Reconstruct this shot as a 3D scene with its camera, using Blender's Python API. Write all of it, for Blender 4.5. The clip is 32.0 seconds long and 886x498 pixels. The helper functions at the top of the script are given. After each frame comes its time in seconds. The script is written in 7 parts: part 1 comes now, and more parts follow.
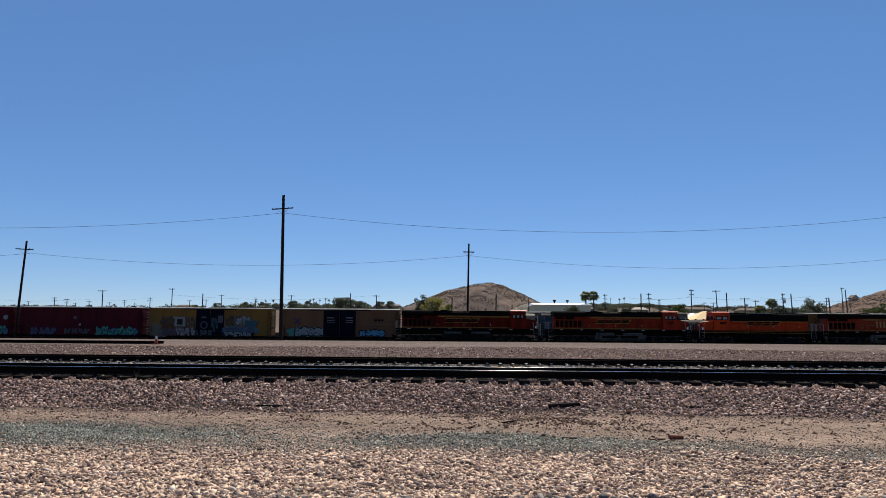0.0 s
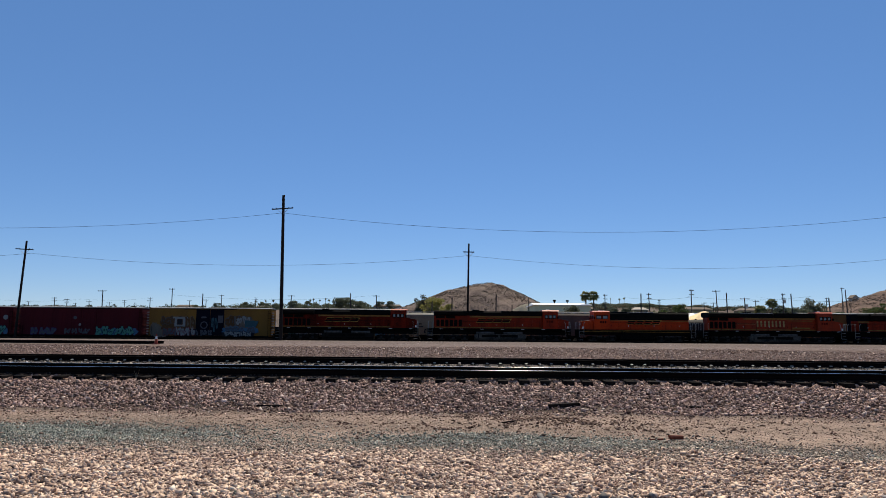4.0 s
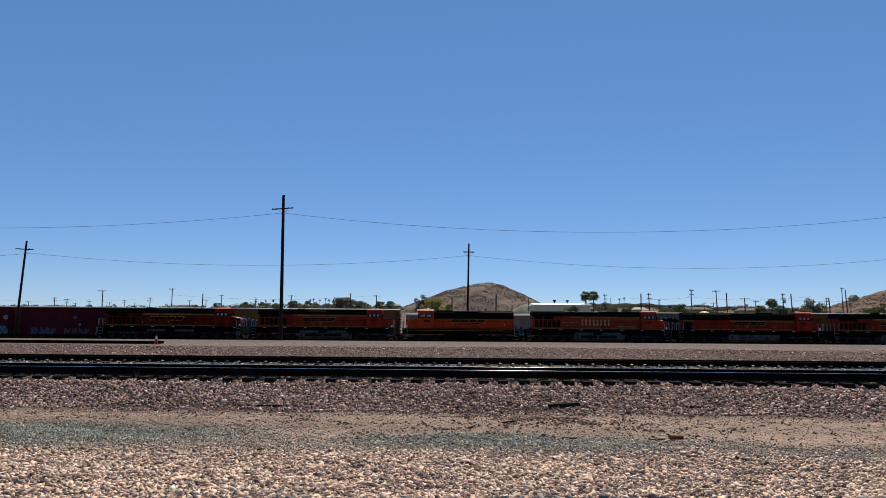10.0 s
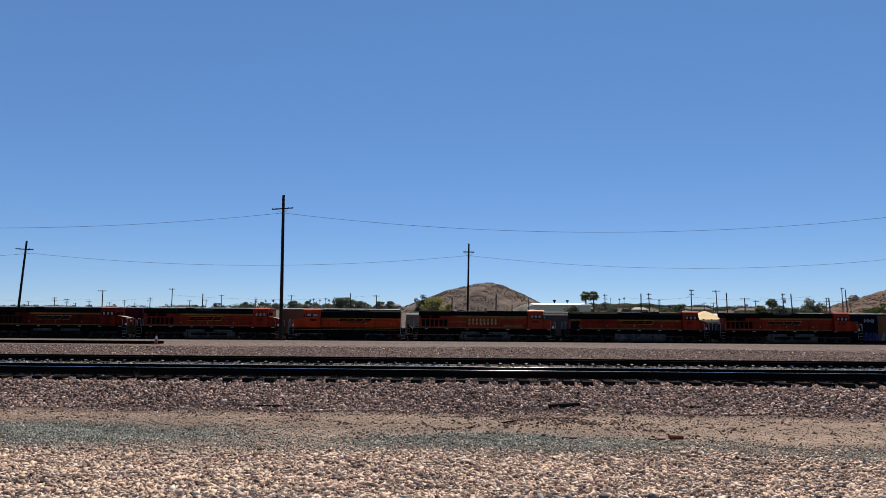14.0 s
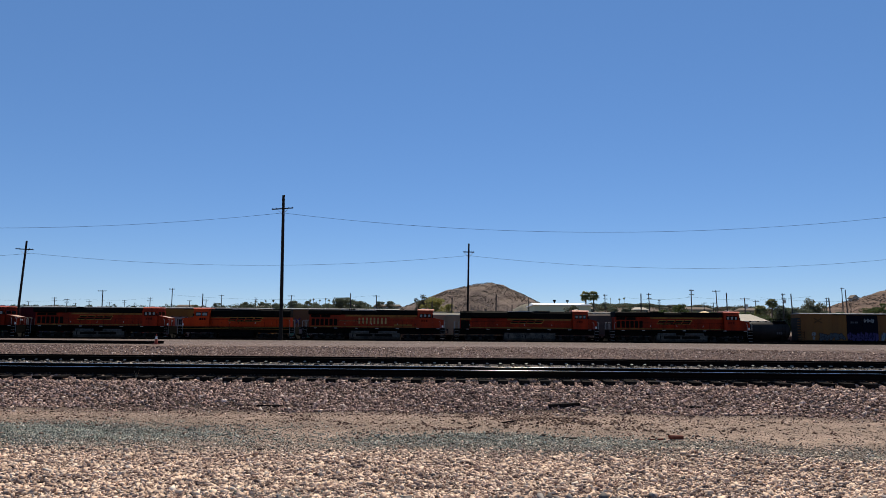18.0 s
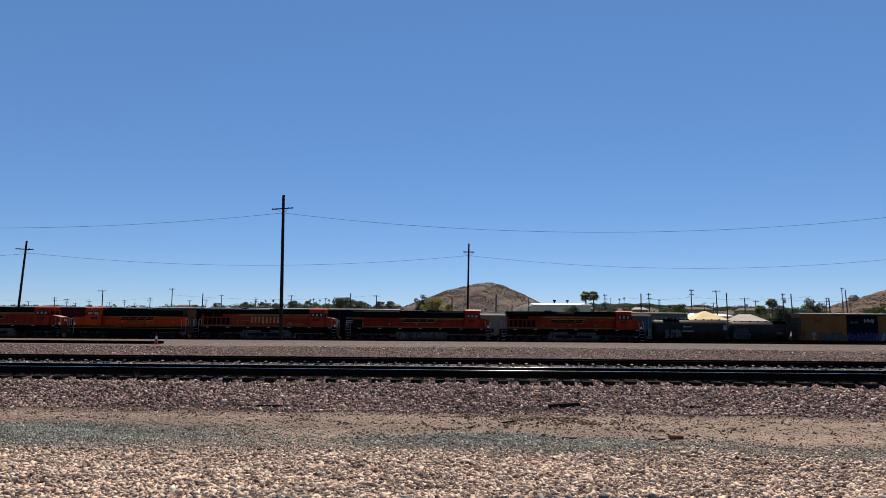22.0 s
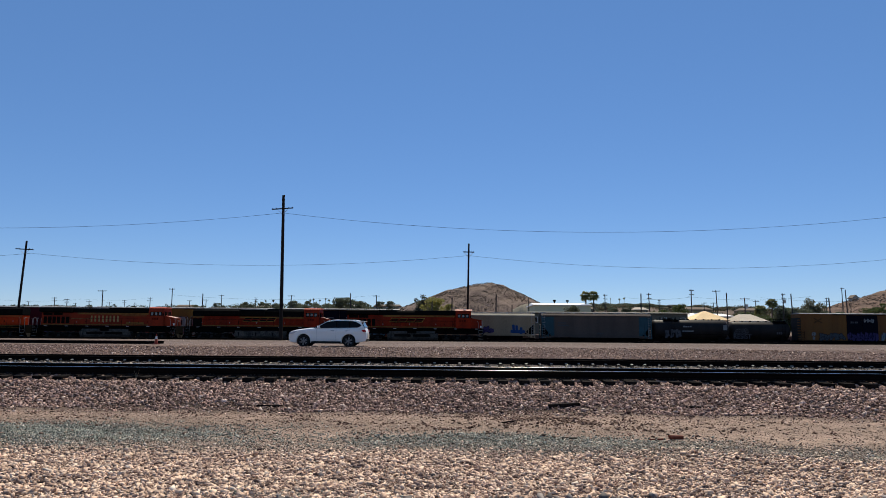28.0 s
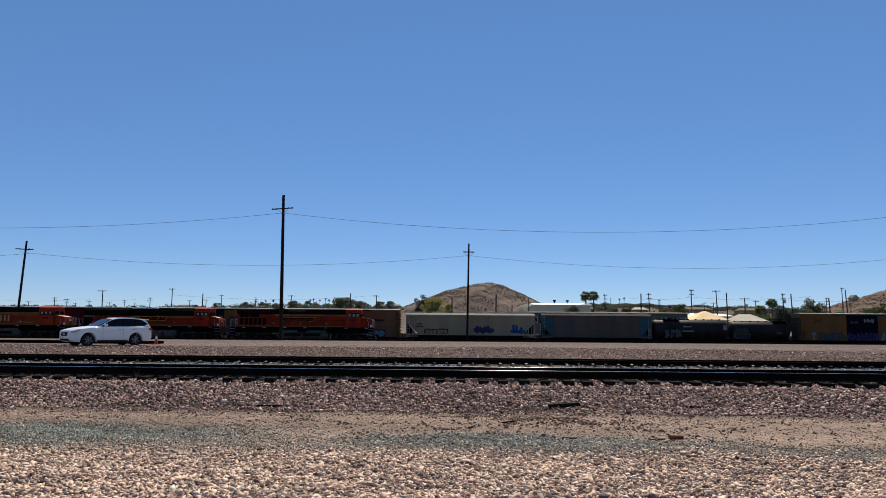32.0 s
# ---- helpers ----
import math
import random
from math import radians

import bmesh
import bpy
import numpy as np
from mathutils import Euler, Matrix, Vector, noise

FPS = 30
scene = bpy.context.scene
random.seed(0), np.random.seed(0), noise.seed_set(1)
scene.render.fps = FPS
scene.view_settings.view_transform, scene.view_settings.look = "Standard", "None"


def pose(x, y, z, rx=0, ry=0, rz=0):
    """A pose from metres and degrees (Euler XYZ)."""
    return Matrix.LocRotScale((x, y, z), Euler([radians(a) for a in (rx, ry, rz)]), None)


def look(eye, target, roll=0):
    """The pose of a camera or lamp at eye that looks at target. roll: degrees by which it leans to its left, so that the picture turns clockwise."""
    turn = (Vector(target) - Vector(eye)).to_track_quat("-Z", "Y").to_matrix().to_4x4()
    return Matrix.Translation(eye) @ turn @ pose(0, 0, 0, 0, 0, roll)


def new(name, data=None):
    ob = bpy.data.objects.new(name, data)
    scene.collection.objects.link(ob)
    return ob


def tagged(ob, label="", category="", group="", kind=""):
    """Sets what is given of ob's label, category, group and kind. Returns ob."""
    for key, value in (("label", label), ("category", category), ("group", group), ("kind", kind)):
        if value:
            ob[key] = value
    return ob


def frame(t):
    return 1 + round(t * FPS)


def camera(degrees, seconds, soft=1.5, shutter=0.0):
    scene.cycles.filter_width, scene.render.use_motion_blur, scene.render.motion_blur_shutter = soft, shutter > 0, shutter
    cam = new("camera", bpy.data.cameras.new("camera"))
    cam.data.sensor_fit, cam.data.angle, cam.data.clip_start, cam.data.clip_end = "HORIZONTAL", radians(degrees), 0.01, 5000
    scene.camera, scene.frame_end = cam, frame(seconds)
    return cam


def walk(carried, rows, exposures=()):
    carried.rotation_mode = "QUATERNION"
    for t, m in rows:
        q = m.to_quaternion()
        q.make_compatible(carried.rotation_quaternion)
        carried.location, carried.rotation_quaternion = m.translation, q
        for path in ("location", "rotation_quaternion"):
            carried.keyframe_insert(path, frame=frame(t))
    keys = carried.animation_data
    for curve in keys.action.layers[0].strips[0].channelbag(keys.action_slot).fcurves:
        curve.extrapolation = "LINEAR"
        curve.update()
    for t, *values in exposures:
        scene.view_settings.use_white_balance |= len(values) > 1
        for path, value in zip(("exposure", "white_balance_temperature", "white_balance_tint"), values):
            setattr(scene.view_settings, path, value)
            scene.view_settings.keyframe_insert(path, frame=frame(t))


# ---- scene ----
# ---------------------------------------------------------------- camera
cam = camera(65.0, 32.0, soft=0.55)
EYE = Vector((0.0, 0.0, 1.65))
AIM = EYE + Vector((-math.sin(radians(1.5)) * math.cos(radians(6.58)),
                    math.cos(radians(1.5)) * math.cos(radians(6.58)),
                    math.sin(radians(6.58))))
STAND = look(EYE, AIM, 0.45)
EXPOSURE = 0.3
walk(cam, [(0.0, STAND), (32.0, STAND)], [(0.0, EXPOSURE), (32.0, EXPOSURE)])

# ---------------------------------------------------------------- light
SUN_EL, SUN_AZ = 50.0, 7.4          # degrees above the ground, degrees to the right of +Y
world = bpy.data.worlds.new("sky")
scene.world = world
world.use_nodes = True
wn = world.node_tree
sky = wn.nodes.new("ShaderNodeTexSky")
sky.sky_type = "NISHITA"
sky.sun_disc = False
sky.sun_elevation, sky.sun_rotation = radians(SUN_EL), radians(SUN_AZ)
sky.altitude, sky.air_density, sky.dust_density, sky.ozone_density = 0, 0.75, 0.0, 2.0
deep = wn.nodes.new("ShaderNodeHueSaturation")
deep.inputs["Saturation"].default_value = 1.18
wn.links.new(sky.outputs[0], deep.inputs["Color"])
tint = wn.nodes.new("ShaderNodeMix")
tint.data_type, tint.blend_type = "RGBA", "MULTIPLY"
tint.inputs["Factor"].default_value, tint.inputs["B"].default_value = 1.0, (0.95, 0.985, 1.13, 1)
wn.links.new(deep.outputs[0], tint.inputs["A"])
even = wn.nodes.new("ShaderNodeMix")       # dust in the air evens the blue out
even.data_type = "RGBA"
even.inputs["Factor"].default_value, even.inputs["B"].default_value = 0.35, (2.05, 4.3, 8.45, 1)
wn.links.new(tint.outputs["Result"], even.inputs["A"])
wn.links.new(even.outputs["Result"], wn.nodes["Background"].inputs[0])
wn.nodes["Background"].inputs[1].default_value = 0.068
sun = new("sun", bpy.data.lights.new("sun", "SUN"))
sun.data.energy, sun.data.angle, sun.data.color = 4.6, radians(0.53), (1.0, 0.905, 0.735)
sun.matrix_world = look((0, 0, 80), (-math.sin(radians(SUN_AZ)) * 50, -math.cos(radians(SUN_AZ)) * 50,
                                     80 - 50 * math.tan(radians(SUN_EL))))

# ---------------------------------------------------------------- materials
def mat(name, col, rough=0.6, metal=0.0, var=0.25, big=0.6, fine=14.0, bump=0.0, col2=None, isle=0.0, obj=0.0, streak=False, spec=0.15):
    """A worn surface: col drifts towards col2 by broad stains and fine grain; isle, obj: spread from piece to piece."""
    m = bpy.data.materials.new(name)
    m.use_nodes = True
    n, l = m.node_tree.nodes, m.node_tree.links
    b = n["Principled BSDF"]
    b.inputs["Metallic"].default_value, b.inputs["Specular IOR Level"].default_value = metal, spec
    col2 = col2 or tuple(c * 0.55 for c in col)
    co = n.new("ShaderNodeTexCoord")
    mp = n.new("ShaderNodeMapping")
    if streak:
        mp.inputs["Scale"].default_value = (1, 1, 0.12)
    l.new(co.outputs["Object"], mp.inputs["Vector"])
    t1, t2 = n.new("ShaderNodeTexNoise"), n.new("ShaderNodeTexNoise")
    t1.inputs["Scale"].default_value, t1.inputs["Detail"].default_value = big, 4
    t2.inputs["Scale"].default_value, t2.inputs["Detail"].default_value = fine, 3
    l.new(mp.outputs[0], t1.inputs["Vector"])
    l.new(co.outputs["Object"], t2.inputs["Vector"])
    ad = n.new("ShaderNodeMath"); ad.operation = "ADD"
    l.new(t1.outputs[0], ad.inputs[0]); l.new(t2.outputs[0], ad.inputs[1])
    ra = n.new("ShaderNodeMapRange")
    ra.inputs["From Min"].default_value, ra.inputs["From Max"].default_value = 0.75, 1.3
    ra.inputs["To Max"].default_value = var * 2
    l.new(ad.outputs[0], ra.inputs["Value"])
    mx = n.new("ShaderNodeMix"); mx.data_type = "RGBA"
    mx.inputs["A"].default_value, mx.inputs["B"].default_value = (*col, 1), (*col2, 1)
    l.new(ra.outputs[0], mx.inputs["Factor"])
    out = mx.outputs["Result"]
    if isle or obj:
        hs = n.new("ShaderNodeHueSaturation")
        r2 = n.new("ShaderNodeMapRange")
        k = isle or obj
        r2.inputs["To Min"].default_value, r2.inputs["To Max"].default_value = 1 - k, 1 + k
        src = n.new("ShaderNodeNewGeometry").outputs["Random Per Island"] if isle else n.new("ShaderNodeObjectInfo").outputs["Random"]
        l.new(src, r2.inputs["Value"]); l.new(r2.outputs[0], hs.inputs["Value"]); l.new(out, hs.inputs["Color"])
        out = hs.outputs["Color"]
    l.new(out, b.inputs["Base Color"])
    rr = n.new("ShaderNodeMapRange")
    rr.inputs["To Min"].default_value, rr.inputs["To Max"].default_value = max(0.03, rough - 0.1), min(1, rough + 0.12)
    l.new(t2.outputs[0], rr.inputs["Value"]); l.new(rr.outputs[0], b.inputs["Roughness"])
    if bump:
        bp = n.new("ShaderNodeBump")
        bp.inputs["Strength"].default_value, bp.inputs["Distance"].default_value = 0.6, bump
        l.new(t2.outputs[0], bp.inputs["Height"]); l.new(bp.outputs[0], b.inputs["Normal"])
    return m


def stone_mat(name, ramp, rough=0.85):
    """Broken stone: each piece takes its colour from the ramp."""
    m = bpy.data.materials.new(name)
    m.use_nodes = True
    n, l = m.node_tree.nodes, m.node_tree.links
    b = n["Principled BSDF"]
    b.inputs["Roughness"].default_value, b.inputs["Specular IOR Level"].default_value = rough, 0.15
    geo, cr = n.new("ShaderNodeNewGeometry"), n.new("ShaderNodeValToRGB")
    cr.color_ramp.elements.remove(cr.color_ramp.elements[1])
    for i, (p, c) in enumerate(ramp):
        e = cr.color_ramp.elements[0] if i == 0 else cr.color_ramp.elements.new(p)
        e.position, e.color = p, (*c, 1)
    no = n.new("ShaderNodeTexNoise"); no.inputs["Scale"].default_value, no.inputs["Detail"].default_value = 2.2, 6
    no2 = n.new("ShaderNodeMapRange")
    no2.inputs["From Min"].default_value, no2.inputs["From Max"].default_value, no2.inputs["To Min"].default_value, no2.inputs["To Max"].default_value = 0.32, 0.68, 0.25, 1.15
    l.new(no.outputs[0], no2.inputs["Value"])
    mx = n.new("ShaderNodeMix"); mx.data_type = "RGBA"; mx.blend_type = "MULTIPLY"
    mx.inputs["Factor"].default_value = 0.4
    l.new(geo.outputs["Position"], no.inputs["Vector"])
    l.new(geo.outputs["Random Per Island"], cr.inputs[0])
    l.new(cr.outputs[0], mx.inputs["A"]); l.new(no2.outputs[0], mx.inputs["B"])
    l.new(mx.outputs["Result"], b.inputs["Base Color"])
    return m


M = {}
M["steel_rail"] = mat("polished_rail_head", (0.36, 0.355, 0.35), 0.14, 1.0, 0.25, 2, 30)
# rust taken nearly black, with the shade of the rail sides in it
M["rust_rail"] = mat("shaded_rusty_rail_side", (0.009, 0.006, 0.005), 0.95, 0.0, 0.4, 3, 30, spec=0.04)
M["tie"] = mat("weathered_tie", (0.008, 0.0065, 0.006), 0.95, 0, 0.5, 2, 25, 0.01, (0.024, 0.019, 0.016), obj=0.4, spec=0.04)
M["tie_brown"] = mat("rotten_tie_wood", (0.035, 0.024, 0.019), 0.95, 0, 0.5, 5, 40, 0.01, (0.012, 0.009, 0.008), spec=0.04)
M["plate"] = mat("rusty_tie_plate", (0.035, 0.026, 0.022), 0.85, 0.0, 0.3, 3, 30)
M["orange"] = mat("locomotive_orange", (0.29, 0.0195, 0.003), 0.45, 0, 0.45, 0.9, 9, 0, (0.075, 0.009, 0.003), streak=True, spec=0.08)
M["orange_bright"] = mat("clean_locomotive_orange", (0.46, 0.036, 0.003), 0.42, 0, 0.38, 0.8, 9, 0, (0.20, 0.017, 0.003), streak=True, spec=0.08)
M["orange_grimy"] = mat("grimy_locomotive_orange", (0.155, 0.009, 0.0015), 0.6, 0, 0.5, 0.9, 9, 0, (0.013, 0.003, 0.0015), streak=True, spec=0.06)
M["orange_worn"] = mat("faded_locomotive_orange", (0.30, 0.026, 0.005), 0.5, 0, 0.42, 0.8, 9, 0, (0.11, 0.016, 0.006), streak=True, spec=0.1)
M["nose_pale"] = mat("sunlit_pale_nose_top", (0.52, 0.36, 0.28), 0.6, 0, 0.3, 0.8, 9)
# pane colour lightened to paint the bright sky seen through the cab
M["cab_glass"] = mat("cab_window_glass", (0.13, 0.14, 0.15), 0.08, 0, 0.3, 3, 5, spec=0.5)
# cab roof orange lifted to salmon, sunlight put into the paint
M["roof_orange"] = mat("sunlit_orange_roof", (0.80, 0.20, 0.125), 0.5, 0, 0.3, 0.8, 9, 0, (0.40, 0.07, 0.03))
M["black"] = mat("locomotive_black", (0.0022, 0.0021, 0.0021), 0.7, 0, 0.4, 1, 12, 0, (0.008, 0.007, 0.006), spec=0.04)
M["emblem_yellow"] = mat("emblem_yellow", (0.40, 0.21, 0.035), 0.5, 0, 0.4, 1, 12)
M["yellow"] = mat("stripe_yellow", (0.27, 0.125, 0.02), 0.5, 0, 0.5, 1, 12, 0, (0.09, 0.035, 0.008))
M["rail_grey"] = mat("grab_iron_grey", (0.30, 0.285, 0.265), 0.6, 0, 0.3, 2, 20)
M["clip"] = mat("sunlit_steel_clip", (0.42, 0.38, 0.34), 0.6, 0.0, 0.3, 3, 30)
M["gap"] = mat("panel_gap", (0.50, 0.48, 0.45), 0.7, 0, 0.1)
M["clod"] = mat("dark_earth_clod", (0.075, 0.045, 0.032), 0.95, 0, 0.4, 6, 50, 0.01)
M["cream"] = mat("cream_lettering", (0.40, 0.26, 0.10), 0.6, 0, 0.5, 1, 12)
# near black under its dust, so the colour deepens shade below cars
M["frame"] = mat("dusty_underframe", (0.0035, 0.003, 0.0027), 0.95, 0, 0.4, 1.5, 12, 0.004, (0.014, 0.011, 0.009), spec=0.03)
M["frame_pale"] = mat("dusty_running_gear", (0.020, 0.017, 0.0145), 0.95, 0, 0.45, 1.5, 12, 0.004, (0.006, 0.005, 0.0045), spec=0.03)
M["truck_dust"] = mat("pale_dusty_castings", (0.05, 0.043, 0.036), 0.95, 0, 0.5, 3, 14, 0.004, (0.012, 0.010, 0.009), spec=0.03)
M["tank"] = mat("dusty_fuel_tank", (0.115, 0.092, 0.074), 0.75, 0, 0.5, 1.2, 10, 0, (0.02, 0.017, 0.014))
M["white"] = mat("white_paint", (0.72, 0.72, 0.70), 0.5, 0, 0.15, 1, 12)
M["grey_roof"] = mat("galvanised_roof", (0.26, 0.25, 0.235), 0.5, 0.3, 0.3, 1, 10)
M["glass"] = mat("dark_window_glass", (0.008, 0.009, 0.011), 0.10, 0, 0.1, 1, 5, spec=0.4)
M["air_tank"] = mat("dusty_air_tank", (0.12, 0.11, 0.10), 0.7, 0, 0.5, 1.5, 12, 0, (0.03, 0.027, 0.024))
M["tan_wall"] = mat("tan_metal_wall", (0.27, 0.22, 0.14), 0.8, 0, 0.3, 0.5, 6)
M["wheel"] = mat("wheel_steel", (0.05, 0.04, 0.034), 0.7, 0.3, 0.3, 4, 25)
M["silver"] = mat("dull_silver", (0.42, 0.41, 0.40), 0.5, 0.3, 0.3, 2, 20)
M["wood_pole"] = mat("creosoted_pole", (0.011, 0.008, 0.007), 0.95, 0, 0.4, 1.2, 20, 0.01, (0.026, 0.019, 0.015), streak=True)
# distant pole wood, greyed and lightened to paint in the haze
M["wood_grey"] = mat("hazy_grey_pole", (0.045, 0.040, 0.040), 0.95, 0, 0.4, 1.2, 20, 0, (0.075, 0.066, 0.062), streak=True)
M["wire"] = mat("wire", (0.03, 0.03, 0.035), 0.6, 0.3, 0.1)
M["boxcar_red"] = mat("boxcar_red", (0.078, 0.0105, 0.014), 0.75, 0, 0.4, 0.5, 8, 0, (0.045, 0.008, 0.011), streak=True, spec=0.04)
M["boxcar_tan"] = mat("boxcar_tan", (0.1688, 0.081, 0.039), 0.75, 0, 0.4, 0.5, 8, 0, (0.0975, 0.0465, 0.0255), streak=True, spec=0.04)
M["boxcar_yellow"] = mat("boxcar_yellow", (0.216, 0.108, 0.02304), 0.75, 0, 0.42, 0.5, 8, 0, (0.1152, 0.0576, 0.02016), streak=True, spec=0.04)
M["boxcar_orange"] = mat("faded_orange_boxcar", (0.19, 0.080, 0.020), 0.7, 0, 0.45, 0.5, 8, 0, (0.11, 0.045, 0.016), streak=True)
# car end colour darkened to carry the shade on that face
M["end_dark"] = mat("shaded_car_end", (0.035, 0.027, 0.022), 0.8, 0, 0.4, 0.8, 8)
M["navy"] = mat("navy_paint", (0.0048, 0.0056, 0.012), 0.7, 0, 0.3, 1, 10, spec=0.04)
M["hopper_grey"] = mat("hopper_grey", (0.34, 0.243, 0.145), 0.65, 0, 0.45, 0.5, 8, 0, (0.20, 0.143, 0.088), streak=True)
M["hopper_dark"] = mat("weathered_hopper_grey", (0.112, 0.082, 0.066), 0.75, 0, 0.45, 0.5, 8, 0, (0.07, 0.052, 0.043), streak=True, spec=0.05)
M["teal"] = mat("teal_paint", (0.03, 0.07875, 0.09375), 0.55, 0, 0.3, 1, 10)
M["tank_black"] = mat("tank_car_black", (0.010, 0.008, 0.0075), 0.6, 0, 0.45, 0.8, 10, 0, (0.026, 0.021, 0.019), streak=True, spec=0.12)
M["stucco"] = mat("pale_stucco", (0.50, 0.43, 0.35), 0.9, 0, 0.2, 0.4, 6)
M["roof_white"] = mat("white_metal_roof", (0.82, 0.80, 0.76), 0.5, 0, 0.12, 0.5, 6)
M["roof_cream"] = mat("cream_shingle_roof", (0.52, 0.45, 0.36), 0.85, 0, 0.25, 0.5, 6)
M["roof_tan"] = mat("tan_tile_roof", (0.95, 0.68, 0.36), 0.8, 0, 0.2, 0.5, 6)
M["olive_metal"] = mat("olive_metal_sheet", (0.15, 0.135, 0.10), 0.8, 0, 0.3, 0.3, 4, 0, (0.10, 0.09, 0.07), streak=True)
M["green_tan"] = mat("green_tan_metal_wall", (0.58, 0.56, 0.37), 0.8, 0, 0.25, 0.4, 6, 0, (0.45, 0.43, 0.29), streak=True)
M["brown_wall"] = mat("brown_siding", (0.17, 0.13, 0.10), 0.9, 0, 0.3, 0.4, 5)


def leaf_mat(name, col, spread_=0.35):
    """Thin blades that let some of the sun through."""
    m = mat(name, col, 0.65, 0, 0.3, 0.5, 6, isle=spread_)
    n, l = m.node_tree.nodes, m.node_tree.links
    b, out = n["Principled BSDF"], n["Material Output"]
    tr, mx = n.new("ShaderNodeBsdfTranslucent"), n.new("ShaderNodeMixShader")
    l.new(b.inputs["Base Color"].links[0].from_socket, tr.inputs["Color"])
    mx.inputs[0].default_value = 0.4
    l.new(b.outputs[0], mx.inputs[1]); l.new(tr.outputs[0], mx.inputs[2]); l.new(mx.outputs[0], out.inputs["Surface"])
    return m


M["leaf"] = leaf_mat("leaf", (0.075, 0.098, 0.035))
# paler, greyer leaf colour that carries the haze of distance
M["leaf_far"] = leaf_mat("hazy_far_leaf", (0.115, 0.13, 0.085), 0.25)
M["brush_brown"] = leaf_mat("dry_brown_brush", (0.105, 0.085, 0.055))
M["leaf_olive"] = leaf_mat("olive_leaf", (0.30, 0.28, 0.085))
M["leaf_grey"] = leaf_mat("grey_green_leaf", (0.105, 0.11, 0.068))
M["palm"] = leaf_mat("palm_frond", (0.23, 0.235, 0.10))
M["bark"] = mat("bark", (0.13, 0.10, 0.075), 0.9, 0, 0.3, 2, 20)
M["shrub"] = mat("desert_shrub", (0.145, 0.108, 0.078), 0.9, 0, 0.3, 0.5, 6, isle=0.4)
M["straw"] = mat("dry_straw", (0.25, 0.20, 0.13), 0.9, 0, 0.3, 5, 30)
M["tinted"] = mat("tinted_glass", (0.004, 0.004, 0.005), 0.08, 0, 0.1, 1, 5, spec=0.18)
M["car_white"] = mat("car_white", (0.90, 0.85, 0.77), 0.16, 0, 0.04, 1, 8, 0, (0.82, 0.79, 0.74), spec=0.5)
M["rubber"] = mat("rubber", (0.022, 0.021, 0.020), 0.85, 0, 0.3, 4, 25)
M["alloy"] = mat("alloy_rim", (0.24, 0.235, 0.23), 0.4, 0.3, 0.15)
M["red_lamp"] = mat("red_lamp_lens", (0.45, 0.02, 0.02), 0.15)
M["lamp_clear"] = mat("clear_lamp_lens", (0.55, 0.56, 0.58), 0.1)
M["spray_tan"] = mat("faded_spray_tan", (0.144, 0.114, 0.084), 0.7, 0, 0.45, 0.8, 6, 0, (0.078, 0.06, 0.048))
M["graf_red"] = mat("spray_red", (0.144, 0.016, 0.014), 0.6, 0, 0.3, 1, 10)
M["graf_brown"] = mat("spray_brown", (0.098, 0.0455, 0.0154), 0.7, 0, 0.4, 1, 8)
M["cone_orange"] = mat("cone_orange", (0.30, 0.055, 0.03), 0.6, 0, 0.25, 4, 20)
M["graf_white"] = mat("spray_white", (0.2182, 0.2182, 0.21), 0.6, 0, 0.3, 1, 10)
M["graf_blue"] = mat("spray_blue", (0.054, 0.122, 0.194), 0.6, 0, 0.3, 1, 10)
M["graf_green"] = mat("spray_green", (0.071, 0.212, 0.161), 0.6, 0, 0.3, 1, 10)
M["graf_purple"] = mat("spray_purple", (0.047, 0.032, 0.108), 0.6, 0, 0.3, 1, 10)
M["graf_sky"] = mat("spray_sky_blue", (0.11, 0.26, 0.36), 0.6, 0, 0.3, 1, 10)
M["graf_royal"] = mat("spray_royal_blue", (0.015, 0.055, 0.165), 0.6, 0, 0.3, 1, 10)
M["cream_roof"] = mat("cream_hopper_roof", (0.30, 0.265, 0.20), 0.7, 0, 0.3, 0.6, 8)
M["graf_black"] = mat("spray_black", (0.012, 0.012, 0.014), 0.6, 0, 0.3, 1, 10)
M["graf_pink"] = mat("spray_pink", (0.202, 0.060, 0.060), 0.6, 0, 0.3, 1, 10)
M["graf_grey"] = mat("spray_grey", (0.07575, 0.07575, 0.08325), 0.6, 0, 0.3, 1, 10)


# ---------------------------------------------------------------- mesh helpers
def box(bm, x0, x1, y0, y1, z0, z1, bev=0.0):
    r = bmesh.ops.create_cube(bm, size=1)
    vs = r["verts"]
    for v in vs:
        v.co = Vector((x0 if v.co.x < 0 else x1, y0 if v.co.y < 0 else y1, z0 if v.co.z < 0 else z1))
    if bev:
        es = {e for v in vs for e in v.link_edges}
        bmesh.ops.bevel(bm, geom=list(es), offset=bev, segments=2, affect="EDGES", profile=0.6)
    return bm


def rod(bm, a, b, r0, r1=None, n=8, caps=True):
    a, b = Vector(a), Vector(b)
    d = b - a
    m = Matrix.Translation((a + b) / 2) @ d.to_track_quat("Z", "Y").to_matrix().to_4x4()
    bmesh.ops.create_cone(bm, cap_ends=caps, segments=n, radius1=r0, radius2=r0 if r1 is None else r1, depth=d.length, matrix=m)
    return bm


